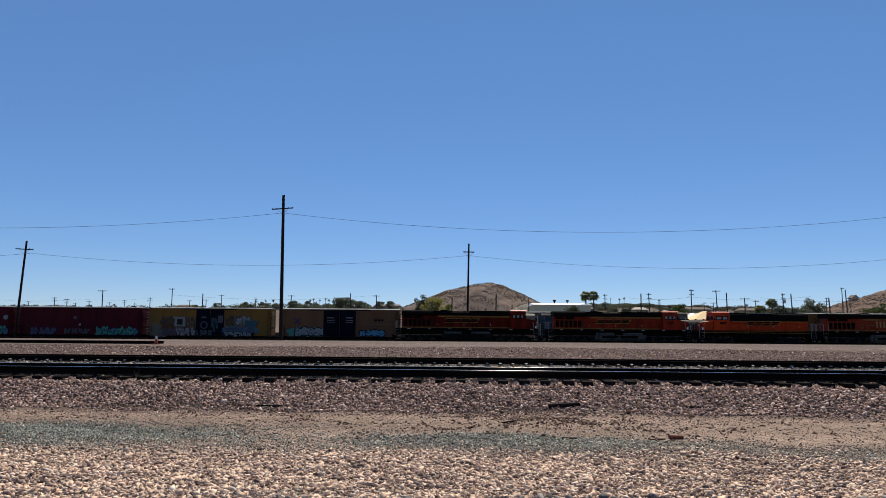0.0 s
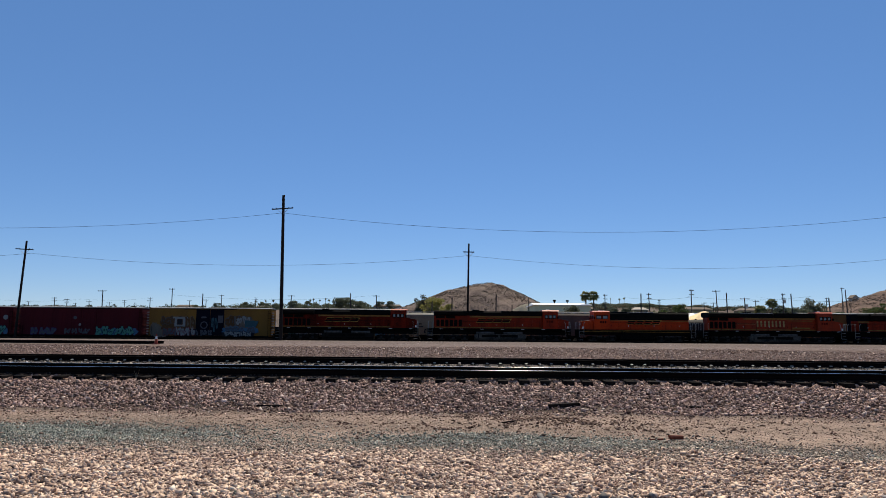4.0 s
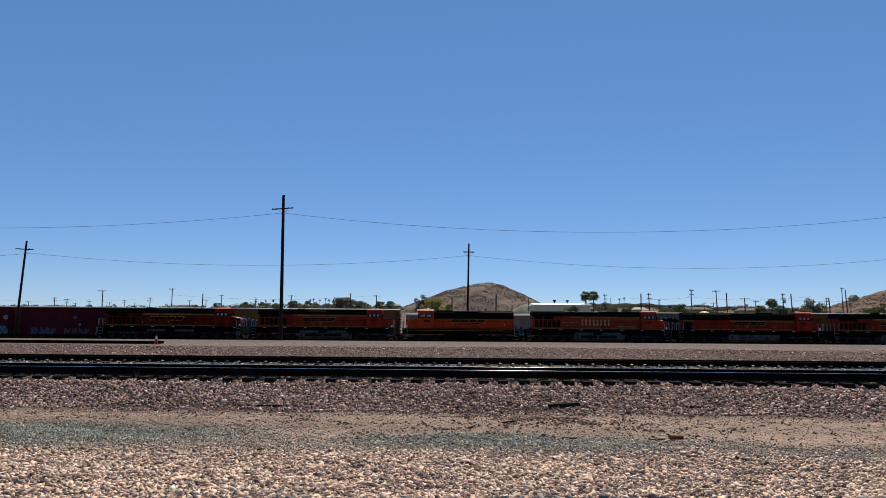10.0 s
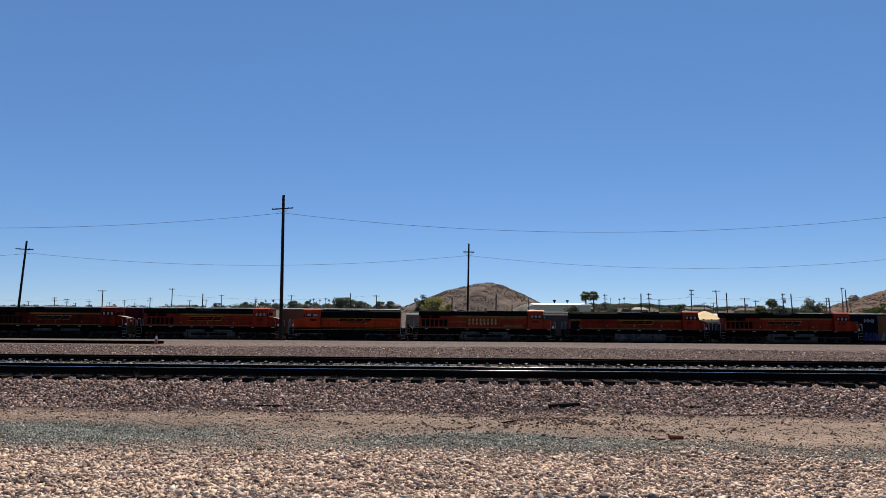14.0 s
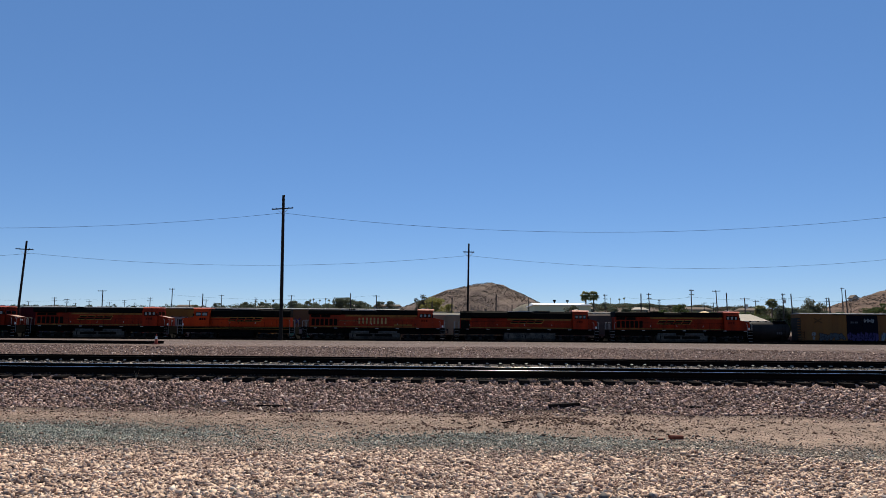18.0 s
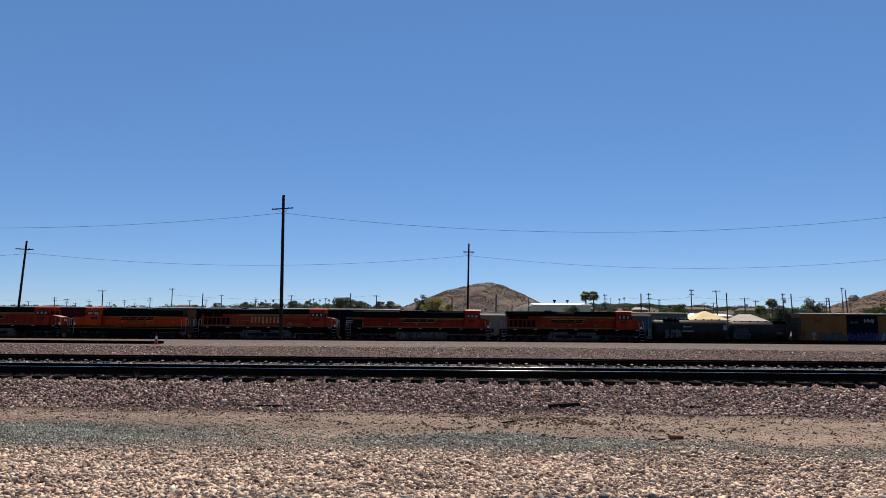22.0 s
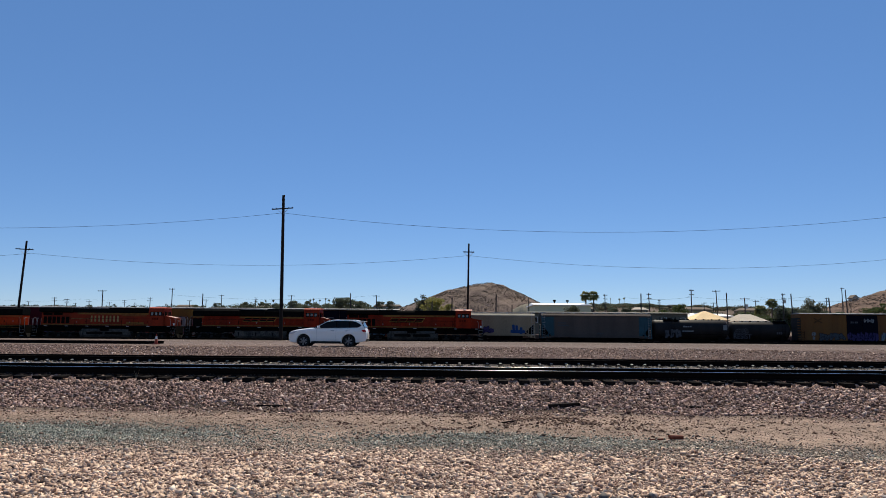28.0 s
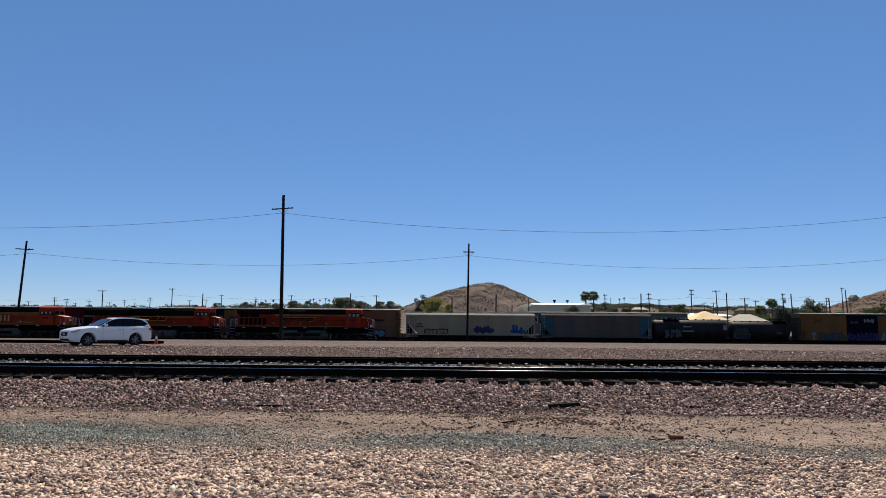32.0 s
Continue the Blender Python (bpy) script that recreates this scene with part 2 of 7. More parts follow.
def prism(bm, prof, x0, x1, axis="x"):
    """The outline prof, (u, v) pairs, drawn out from x0 to x1. axis x: u is y, v is z; axis y: u is x, v is z."""
    def at(c, u, v):
        return (c, u, v) if axis == "x" else (u, c, v)
    a = [bm.verts.new(at(x0, u, v)) for u, v in prof]
    b = [bm.verts.new(at(x1, u, v)) for u, v in prof]
    n = len(prof)
    fs = [bm.faces.new(a), bm.faces.new(b[::-1])]
    for i in range(n):
        fs.append(bm.faces.new((a[i], b[i], b[(i + 1) % n], a[(i + 1) % n])))
    bmesh.ops.recalc_face_normals(bm, faces=fs)
    return bm


def plate(bm, pts, y, d=0.01):
    """A thin sheet of outline pts, (x, z) pairs, standing at y and d thick towards the viewer."""
    return prism(bm, pts, y - d, y, "y")


def mesh_of(name, bm, material, smooth=False):
    me = bpy.data.meshes.new(name)
    bm.to_mesh(me)
    bm.free()
    for m in (material if isinstance(material, (list, tuple)) else [material]):
        me.materials.append(m)
    if smooth:
        me.polygons.foreach_set("use_smooth", [True] * len(me.polygons))
    return me


def part(name, bm, material, parent, label="", smooth=False):
    ob = new(name, mesh_of(name, bm, material, smooth))
    ob.parent = parent
    return tagged(ob, label) if label else ob


def thing(name, label, category, m=None, group="", kind=""):
    ob = new(name)
    ob.empty_display_size = 0.3
    if m is not None:
        ob.matrix_basis = m
    return tagged(ob, label, category, group, kind)


def solo(name, bm, material, label, category="", group="", kind="", m=None, smooth=False):
    ob = new(name, mesh_of(name, bm, material, smooth))
    if m is not None:
        ob.matrix_basis = m
    return tagged(ob, label, category, group, kind)


def again(ob, x=0, y=0, z=0, m=None, parent=None):
    """Another object on ob's mesh."""
    o = ob.copy()
    scene.collection.objects.link(o)
    if parent is not None:
        o.parent = parent
    o.matrix_basis = m if m is not None else Matrix.Translation((x, y, z))
    return o


def BM():
    return bmesh.new()


def fast_mesh(name, verts, faces, material):
    """A mesh from arrays of vertices and of triangles or quads."""
    me = bpy.data.meshes.new(name)
    k = faces.shape[1]
    me.vertices.add(len(verts)); me.vertices.foreach_set("co", verts.astype(np.float32).ravel())
    me.loops.add(faces.size); me.loops.foreach_set("vertex_index", faces.astype(np.int32).ravel())
    me.polygons.add(len(faces)); me.polygons.foreach_set("loop_start", np.arange(0, faces.size, k, dtype=np.int32))
    me.update(calc_edges=True)
    me.materials.append(material)
    return me
# ---------------------------------------------------------------- ground
TILT = 0.028                 # the yard's tracks draw away from the near ones towards +x
TURN = math.degrees(math.atan(TILT))
# the steep bank at 113 m is added to keep gaps under cars dark
PROFILE_Y = np.array([0, 13.6, 14.2, 16.1, 16.4, 17.0, 19.0, 20.6, 23.2, 26.0, 27.0, 28.6, 29.6, 31.0, 39.0, 47.0, 60.0, 85.0, 96.5, 101.4, 102.6, 107.2, 108.6, 112.9, 113.7, 130.0, 250.0, 400.0, 650.0, 5000.0])
PROFILE_Z = np.array([0, 0.0, 0.02, 0.34, 0.36, 0.42, 0.41, 0.33, 0.26, 0.26, 0.295, 0.295, 0.31, 0.36, 0.46, 0.50, 0.36, 0.06, -0.07, -0.08, -0.40, -0.46, -1.12, -1.12, 0.98, 0.6, 4.5, 11.8, 18.0, 50.0])


def ground_z(x, y):
    lean = TILT * np.clip(x, -150, 150) * np.clip((y - 50) / 40, 0, 1) * (1 - np.clip((y - 130) / 120, 0, 1))
    z = np.interp(y - lean, PROFILE_Y, PROFILE_Z)
    near = np.clip((34 - y) / 10, 0, 1)
    bumps = 0.025 * np.sin(x * 1.3 + y * 0.7) * np.sin(y * 1.9 - x * 0.4) + 0.012 * np.sin(x * 4.1 + 1.7 * np.sin(y * 3.0)) * np.sin(y * 5.3 + x)
    far = np.clip((y - 200) / 300, 0, 1)
    rise = np.clip((x - 25) / 90, 0, 1) * np.clip((y - 250) / 160, 0, 1)
    return z + 1.8 * rise + near * bumps + far * (1.6 * np.sin(x * 0.011 + 1.0) + 1.0 * np.sin(x * 0.031 + y * 0.01))


def steps(*spans):
    out = [spans[0][0]]
    for a, b, n in spans:
        out += list(np.linspace(a, b, n + 1)[1:])
    return np.array(out)


def ground_material():
    m = bpy.data.materials.new("yard_ground")
    m.use_nodes = True
    n, l = m.node_tree.nodes, m.node_tree.links
    b = n["Principled BSDF"]
    b.inputs["Roughness"].default_value, b.inputs["Specular IOR Level"].default_value = 0.95, 0.1
    geo = n.new("ShaderNodeNewGeometry")
    sep = n.new("ShaderNodeSeparateXYZ")
    l.new(geo.outputs["Position"], sep.inputs[0])

    def math_(op, a, bb, clamp=False):
        q = n.new("ShaderNodeMath"); q.operation = op; q.use_clamp = clamp
        for i, s in enumerate((a, bb)):
            if s is None:
                continue
            if isinstance(s, (int, float)):
                q.inputs[i].default_value = s
            else:
                l.new(s, q.inputs[i])
        return q.outputs[0]

    def noise_(scale, detail=4):
        q = n.new("ShaderNodeTexNoise")
        q.inputs["Scale"].default_value, q.inputs["Detail"].default_value = scale, detail
        l.new(geo.outputs["Position"], q.inputs["Vector"])
        return q.outputs[0]
    n1, n2, n3, n4 = noise_(0.45), noise_(2.2), noise_(22.0), noise_(70.0, 2)
    n5 = noise_(5.0, 3)
    flat_ = n.new("ShaderNodeMapping"); flat_.inputs["Scale"].default_value = (0.06, 1.0, 1.0)
    l.new(geo.outputs["Position"], flat_.inputs["Vector"])
    n6 = n.new("ShaderNodeTexNoise"); n6.inputs["Scale"].default_value, n6.inputs["Detail"].default_value = 0.7, 5
    l.new(flat_.outputs[0], n6.inputs["Vector"])
    wob = math_("MULTIPLY", math_("SUBTRACT", math_("ADD", n1, n2), 1.0), 2.2)
    yy = math_("DIVIDE", math_("ADD", sep.outputs["Y"], wob), 200.0)
    cr = n.new("ShaderNodeValToRGB")
    # the near-black bed at 14.6 to 22 m paints shaded gaps between stones
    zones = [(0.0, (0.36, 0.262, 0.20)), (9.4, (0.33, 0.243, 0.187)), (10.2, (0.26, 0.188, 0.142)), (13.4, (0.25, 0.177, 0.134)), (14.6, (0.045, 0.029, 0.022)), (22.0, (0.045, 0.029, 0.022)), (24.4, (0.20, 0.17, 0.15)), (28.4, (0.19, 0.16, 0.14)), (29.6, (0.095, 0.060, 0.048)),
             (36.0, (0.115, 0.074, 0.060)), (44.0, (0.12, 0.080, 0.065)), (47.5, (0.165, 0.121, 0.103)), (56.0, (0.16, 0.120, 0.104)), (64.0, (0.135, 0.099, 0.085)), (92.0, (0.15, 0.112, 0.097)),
             # darkened strip paints the shade beneath the locomotives and freight cars
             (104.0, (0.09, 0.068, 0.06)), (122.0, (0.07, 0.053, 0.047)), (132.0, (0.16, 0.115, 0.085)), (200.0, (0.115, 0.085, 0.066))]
    cr.color_ramp.elements.remove(cr.color_ramp.elements[1])
    for i, (p, c) in enumerate(zones):
        e = cr.color_ramp.elements[0] if i == 0 else cr.color_ramp.elements.new(p)
        e.position, e.color = p / 200, (*c, 1)
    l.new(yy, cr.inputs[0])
    # patches of blue-green crushed stone on the dirt
    patch = None
    for px_, py_, rx, ry in ((-7.6, 11.0, 4.6, 1.25), (0.9, 10.6, 2.9, 0.85), (8.0, 9.7, 2.6, 0.65), (-1.6, 7.0, 1.6, 0.35)):
        dx = math_("DIVIDE", math_("SUBTRACT", sep.outputs["X"], px_), rx)
        dy = math_("DIVIDE", math_("SUBTRACT", sep.outputs["Y"], py_), ry)
        r = math_("ADD", math_("MULTIPLY", dx, dx), math_("MULTIPLY", dy, dy))
        v = math_("SUBTRACT", 1.15, r, True)
        patch = v if patch is None else math_("MAXIMUM", patch, v)
    patch = math_("MULTIPLY", patch, math_("MULTIPLY", math_("SUBTRACT", math_("ADD", n2, n3), 0.55), 1.6, True), True)
    mx = n.new("ShaderNodeMix"); mx.data_type = "RGBA"
    l.new(patch, mx.inputs["Factor"]); l.new(cr.outputs[0], mx.inputs["A"])
    mx.inputs["B"].default_value = (0.115, 0.118, 0.10, 1)
    # pebbles in the soil
    vo = n.new("ShaderNodeTexVoronoi"); vo.inputs["Scale"].default_value = 26
    l.new(geo.outputs["Position"], vo.inputs["Vector"])
    sp = n.new("ShaderNodeSeparateColor"); l.new(vo.outputs["Color"], sp.inputs[0])
    val = math_("ADD", math_("MULTIPLY", sp.outputs[0], 0.5), math_("MULTIPLY", n2, 0.6))
    val = math_("ADD", val, math_("ADD", math_("MULTIPLY", n3, 0.7), math_("MULTIPLY", n4, 0.9)))
    hs = n.new("ShaderNodeHueSaturation")
    l.new(math_("SUBTRACT", math_("MULTIPLY", math_("ADD", val, math_("ADD", math_("MULTIPLY", n5, 0.8), math_("MULTIPLY", math_("SUBTRACT", n6.outputs[0], 0.5), 0.9))), 1.25), 1.18), hs.inputs["Value"]); l.new(mx.outputs["Result"], hs.inputs["Color"])
    l.new(hs.outputs["Color"], b.inputs["Base Color"])
    bp = n.new("ShaderNodeBump"); bp.inputs["Strength"].default_value, bp.inputs["Distance"].default_value = 0.8, 0.03
    l.new(math_("ADD", math_("MULTIPLY", vo.outputs["Distance"], -0.5), n3), bp.inputs["Height"])
    l.new(bp.outputs[0], b.inputs["Normal"])
    return m


def build_ground():
    xs = steps((-4500, -400, 20), (-400, -80, 40), (-80, -16, 64), (-16, 16, 200), (16, 80, 64), (80, 400, 40), (400, 4500, 20))
    ys = steps((-4500, -100, 10), (-100, 0, 10), (0, 5, 10), (5, 17, 100), (17, 28, 66), (28, 60, 40), (60, 96, 18), (96, 120, 80), (120, 140, 10), (140, 700, 50), (700, 4800, 14))
    X, Y = np.meshgrid(xs, ys)
    V = np.stack([X, Y, ground_z(X, Y)], -1).reshape(-1, 3)
    nx, ny = len(xs), len(ys)
    i = (np.arange(ny - 1)[:, None] * nx + np.arange(nx - 1)[None, :]).ravel()
    Fq = np.stack([i, i + 1, i + nx + 1, i + nx], -1)
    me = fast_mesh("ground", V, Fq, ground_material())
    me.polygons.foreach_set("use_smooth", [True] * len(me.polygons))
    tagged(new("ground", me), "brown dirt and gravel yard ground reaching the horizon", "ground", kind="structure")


build_ground()

# ---------------------------------------------------------------- loose stone
PHI = (1 + 5 ** 0.5) / 2
ICO_V = np.array([(-1, PHI, 0), (1, PHI, 0), (-1, -PHI, 0), (1, -PHI, 0), (0, -1, PHI), (0, 1, PHI), (0, -1, -PHI), (0, 1, -PHI),
                  (PHI, 0, -1), (PHI, 0, 1), (-PHI, 0, -1), (-PHI, 0, 1)]) / math.sqrt(1 + PHI * PHI)


def ico_faces():
    e = np.linalg.norm(ICO_V[:, None] - ICO_V[None], axis=-1)
    f = []
    for a in range(12):
        for b in range(a + 1, 12):
            for c in range(b + 1, 12):
                if max(e[a, b], e[b, c], e[a, c]) < 1.1:
                    nrm = np.cross(ICO_V[b] - ICO_V[a], ICO_V[c] - ICO_V[a])
                    f.append((a, b, c) if nrm @ (ICO_V[a] + ICO_V[b] + ICO_V[c]) > 0 else (a, c, b))
    return np.array(f)


ICO_F = ico_faces()
CUBE_V = np.array([(x, y, z) for x in (-1, 1) for y in (-1, 1) for z in (-1, 1)]) * 0.62
CUBE_F = np.array([(0, 1, 3), (0, 3, 2), (4, 6, 7), (4, 7, 5), (0, 4, 5), (0, 5, 1), (2, 3, 7), (2, 7, 6), (0, 2, 6), (0, 6, 4), (1, 5, 7), (1, 7, 3)])

OCTA_V = np.array([(1, 0, 0), (-1, 0, 0), (0, 1, 0), (0, -1, 0), (0, 0, 1), (0, 0, -1)]) * 1.0
OCTA_F = np.array([(0, 2, 4), (2, 1, 4), (1, 3, 4), (3, 0, 4), (2, 0, 5), (1, 2, 5), (3, 1, 5), (0, 3, 5)])


def stones(name, label, pts, size, material, rng, lift=0.42, flat=0.62, lean=0.8):
    """One sheet of broken stone: an angular lump at each of pts, (n, 2)."""
    n = len(pts)
    r = size * np.clip(rng.lognormal(0, 0.33, n), 0.45, 2.2) / 2
    base, faces = (CUBE_V, CUBE_F) if size > 0.03 else (OCTA_V, OCTA_F)
    V = base[None] + rng.uniform(-0.28, 0.28, (n, len(base), 3))
    V = V * np.stack([rng.uniform(0.85, 1.45, n), rng.uniform(0.7, 1.1, n), rng.uniform(flat - 0.2, flat + 0.2, n)], -1)[:, None, :]
    ax = rng.normal(size=(n, 3)) * (0.35, 0.35, 0) + (0, 0, 1)
    ax /= np.linalg.norm(ax, axis=1, keepdims=True)
    an = rng.uniform(0, 2 * math.pi, n)
    c, s = np.cos(an)[:, None, None], np.sin(an)[:, None, None]
    K = ax[:, None, :]
    V = V * c + np.cross(np.broadcast_to(K, V.shape), V) * s + K * (V * K).sum(-1, keepdims=True) * (1 - c)
    tilt = rng.uniform(-lean, lean, (n, 2)) * flat
    V[..., 2] += V[..., 0] * tilt[:, None, 0] + V[..., 1] * tilt[:, None, 1]
    V = V * r[:, None, None]
    z = ground_z(pts[:, 0], pts[:, 1]) + r * lift
    V = V + np.stack([pts[:, 0], pts[:, 1], z], -1)[:, None, :]
    Fa = (faces[None] + (np.arange(n) * len(base))[:, None, None]).reshape(-1, 3)
    me = fast_mesh(name, V.reshape(-1, 3), Fa, material)
    return tagged(new(name, me), label, "gravel", kind="stuff")


def spread(rng, n, x0, x1, y0, y1):
    return np.stack([rng.uniform(x0, x1, n), rng.uniform(y0, y1, n)], -1)


M["stone_cream"] = stone_mat("cream_gravel", [(0, (0.84, 0.63, 0.465)), (0.35, (0.72, 0.515, 0.38)), (0.62, (0.50, 0.345, 0.255)), (0.85, (0.32, 0.21, 0.158)), (0.97, (0.12, 0.080, 0.063)), (1, (0.95, 0.80, 0.64))])
M["stone_dark"] = stone_mat("red_brown_ballast", [(0, (0.07, 0.040, 0.031)), (0.4, (0.29, 0.179, 0.140)), (0.8, (0.50, 0.333, 0.265)), (0.96, (0.68, 0.49, 0.395)), (1, (0.88, 0.71, 0.58))])
M["stone_teal"] = stone_mat("blue_green_crushed_stone", [(0, (0.10, 0.108, 0.090)), (0.5, (0.225, 0.238, 0.198)), (0.85, (0.37, 0.375, 0.31)), (1, (0.58, 0.54, 0.44))])
M["stone_mix"] = stone_mat("fine_mixed_gravel", [(0, (0.11, 0.088, 0.07)), (0.4, (0.26, 0.21, 0.16)), (0.75, (0.44, 0.355, 0.275)), (1, (0.80, 0.68, 0.54))])
M["stone_dirt"] = stone_mat("dirt_clods", [(0, (0.13, 0.085, 0.065)), (0.5, (0.29, 0.20, 0.155)), (0.85, (0.44, 0.325, 0.255)), (1, (0.75, 0.64, 0.53))])

M["stone_yard"] = stone_mat("yard_gravel", [(0, (0.10, 0.058, 0.046)), (0.5, (0.25, 0.158, 0.125)), (0.84, (0.41, 0.28, 0.222)), (0.95, (0.66, 0.49, 0.40)), (1, (0.95, 0.78, 0.66))])
M["stone_grey"] = stone_mat("dark_grey_stone", [(0, (0.06, 0.055, 0.055)), (0.5, (0.15, 0.135, 0.13)), (0.9, (0.30, 0.27, 0.25)), (1, (0.6, 0.54, 0.48))])
M["stone_earth"] = stone_mat("dark_earth", [(0, (0.085, 0.048, 0.034)), (0.6, (0.17, 0.10, 0.072)), (1, (0.30, 0.195, 0.145))])
M["rust_block"] = mat("rusty_brown_block", (0.20, 0.060, 0.038), 0.9, 0, 0.4, 6, 40, 0.005)


def scatter_ground():
    rng = np.random.default_rng(7)
    p = spread(rng, 72000, -7.2, 7.2, 6.4, 10.3)
    edge = 9.65 - 0.05 * np.clip(p[:, 0], 0, 9) + 0.35 * np.sin(p[:, 0] * 0.55 + 0.6) + rng.normal(0, 0.25, len(p))
    p = p[p[:, 1] < edge]
    bare = 0.5 + 0.5 * np.sin(p[:, 0] * 1.1 + 1.3 * np.sin(p[:, 1] * 2.1)) * np.sin(p[:, 1] * 3.1 + 0.8 * p[:, 0])
    keep = np.clip(0.38 + (9.65 - p[:, 1]) * 0.5, 0.15, 1) - np.clip(p[:, 0] / 9, 0, 0.35) * bare - 0.18 * bare
    p = p[rng.uniform(0, 1, len(p)) < keep]
    stones("cream_gravel", "cream and tan crushed gravel beside the tracks", p, 0.040, M["stone_cream"], rng, 0.45, flat=0.5, lean=0.35)
    p = spread(rng, 40000, -11.2, 11.2, 13.9, 17.0)
    p = p[p[:, 1] > 14.15 + 0.3 * np.sin(p[:, 0] * 0.8) + rng.normal(0, 0.28, len(p))]
    stones("ballast_shoulder", "dark red-brown ballast stones sloping up to the track", p, 0.046, M["stone_dark"], rng, 0.5, flat=0.6, lean=0.35)
    p = spread(rng, 9000, -16, 16, 17.0, 20.6)
    stones("ballast_track", "ballast stones between the rails", p, 0.055, M["stone_dark"], rng)
    p = spread(rng, 6000, -19, 19, 20.6, 24.8)
    stones("ballast_far_track", "ballast stones before the second track", p, 0.06, M["stone_yard"], rng)
    p = spread(rng, 9000, -20, 20, 24.6, 28.8)
    stones("pale_ballast", "pale dusty ballast between the rails of the second track", p, 0.05, M["stone_mix"], rng, 0.6)
    p = spread(rng, 52000, -32, 32, 29.4, 49.0)
    far_edge = 45.5 + 1.6 * np.sin(p[:, 0] * 0.13 + 1) + 0.8 * np.sin(p[:, 0] * 0.45)
    p = p[rng.uniform(0, 1, len(p)) < np.clip((far_edge - p[:, 1]) / 2.0, 0.04, 1)]
    stones("yard_gravel", "loose red-brown gravel beside the service road", p, 0.056, M["stone_yard"], rng, 0.3, 0.42)
    p = spread(rng, 5200, -58, 50, 44.0, 98.0)
    stones("road_gravel", "scattered stones on the service road", p, 0.05, M["stone_yard"], rng, 0.2, 0.3)
    p = np.stack([rng.uniform(-30, 34, 900), 40.5 + rng.normal(0, 0.9, 900)], -1)
    p = p[np.sin(p[:, 0] * 0.9) + np.sin(p[:, 0] * 0.37 + 2) > 0.6]
    stones("road_clods", "dark clods and dead weeds along the road's edge", p, 0.09, M["stone_earth"], rng, 0.35, 0.6)
    pp = []
    for cx, cy, rx, ry, n in ((-7.4, 10.95, 4.4, 1.15, 23000), (0.9, 10.6, 2.9, 0.85, 7000), (8.0, 9.7, 2.4, 0.6, 6500), (-1.6, 7.0, 1.6, 0.35, 1500)):
        q = rng.normal(0, 0.5, (n, 2)) * (rx, ry) + (cx, cy)
        pp.append(q[np.abs(q[:, 0]) < 11])
    stones("crushed_stone_patch", "blue-green crushed stone strewn over dirt", np.concatenate(pp), 0.026, M["stone_teal"], rng, 0.25)
    p = np.concatenate([spread(rng, 26000, -8.6, 8.6, 9.2, 11.0), spread(rng, 22000, 0, 9.4, 8.9, 11.4)])
    p = p[rng.uniform(0, 1, len(p)) < np.clip(1.15 - np.abs(p[:, 1] - 9.95 - 0.2 * np.sin(p[:, 0] * 0.7)) * 1.2, 0, 1)]
    stones("mixed_fine_gravel", "fine grey and tan gravel between dirt and coarse stone", p, 0.024, M["stone_mix"], rng, 0.25)
    p = spread(rng, 1500, -1.8, 7.0, 6.4, 7.25)
    p = p[p[:, 1] < 6.95 + 0.2 * np.sin(p[:, 0] * 1.7) + rng.normal(0, 0.1, len(p))]
    stones("grey_stones", "dark grey broken stones among the cream gravel", p, 0.055, M["stone_grey"], rng, 0.6, 0.5)
    p = spread(rng, 21000, -10, 10, 9.4, 14.5)
    stones("dirt_clods", "small stones and clods on bare dirt", p, 0.020, M["stone_dirt"], rng, 0.2)
    p = np.stack([rng.uniform(-10.5, 10.5, 2600), 14.3 - np.abs(rng.normal(0, 0.5, 2600))], -1)
    stones("strewn_ballast", "ballast stones strewn over the dirt", p, 0.034, M["stone_dark"], rng, 0.25)
    # turned-up earth in loose heaps along the dirt strip
    pp = []
    for k in range(96):
        cx, cy = (rng.normal(1.7, 0.9), rng.normal(12.9, 0.5)) if k < 60 else (rng.uniform(-9, 9), rng.uniform(11.6, 13.9))
        pp.append(rng.normal(0, 1, (rng.integers(6, 30), 2)) * (rng.uniform(0.06, 0.22), rng.uniform(0.04, 0.13)) + (cx, cy))
    pp.append(spread(rng, 1300, -9.5, 9.5, 10.6, 14.2))
    stones("earth_crumbs", "dark crumbs of turned-up earth on the dirt", np.concatenate(pp), 0.036, M["stone_earth"], rng, 0.25, 0.5)


scatter_ground()


# ---------------------------------------------------------------- tracks
RAIL_PROF = [(-0.07, 0), (0.07, 0), (0.07, 0.012), (0.012, 0.035), (0.010, 0.13), (0.036, 0.145), (0.036, 0.168), (0.0355, 0.174), (0.0335, 0.1785), (0.029, 0.1808), (0.012, 0.1815),
             (-0.012, 0.1815), (-0.029, 0.1808), (-0.0335, 0.1785), (-0.0355, 0.174), (-0.036, 0.168), (-0.036, 0.145), (-0.010, 0.13), (-0.012, 0.035), (-0.07, 0.012)]


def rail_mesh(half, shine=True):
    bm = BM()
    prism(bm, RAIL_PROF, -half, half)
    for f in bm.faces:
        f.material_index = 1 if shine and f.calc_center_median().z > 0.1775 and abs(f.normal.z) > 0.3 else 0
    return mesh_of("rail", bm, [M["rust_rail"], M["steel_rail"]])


def yard(x, y, z, turn=0):
    """A pose along the yard's tracks: y is the depth at x = 0."""
    return pose(x, y + TILT * x, z, 0, 0, TURN + turn)


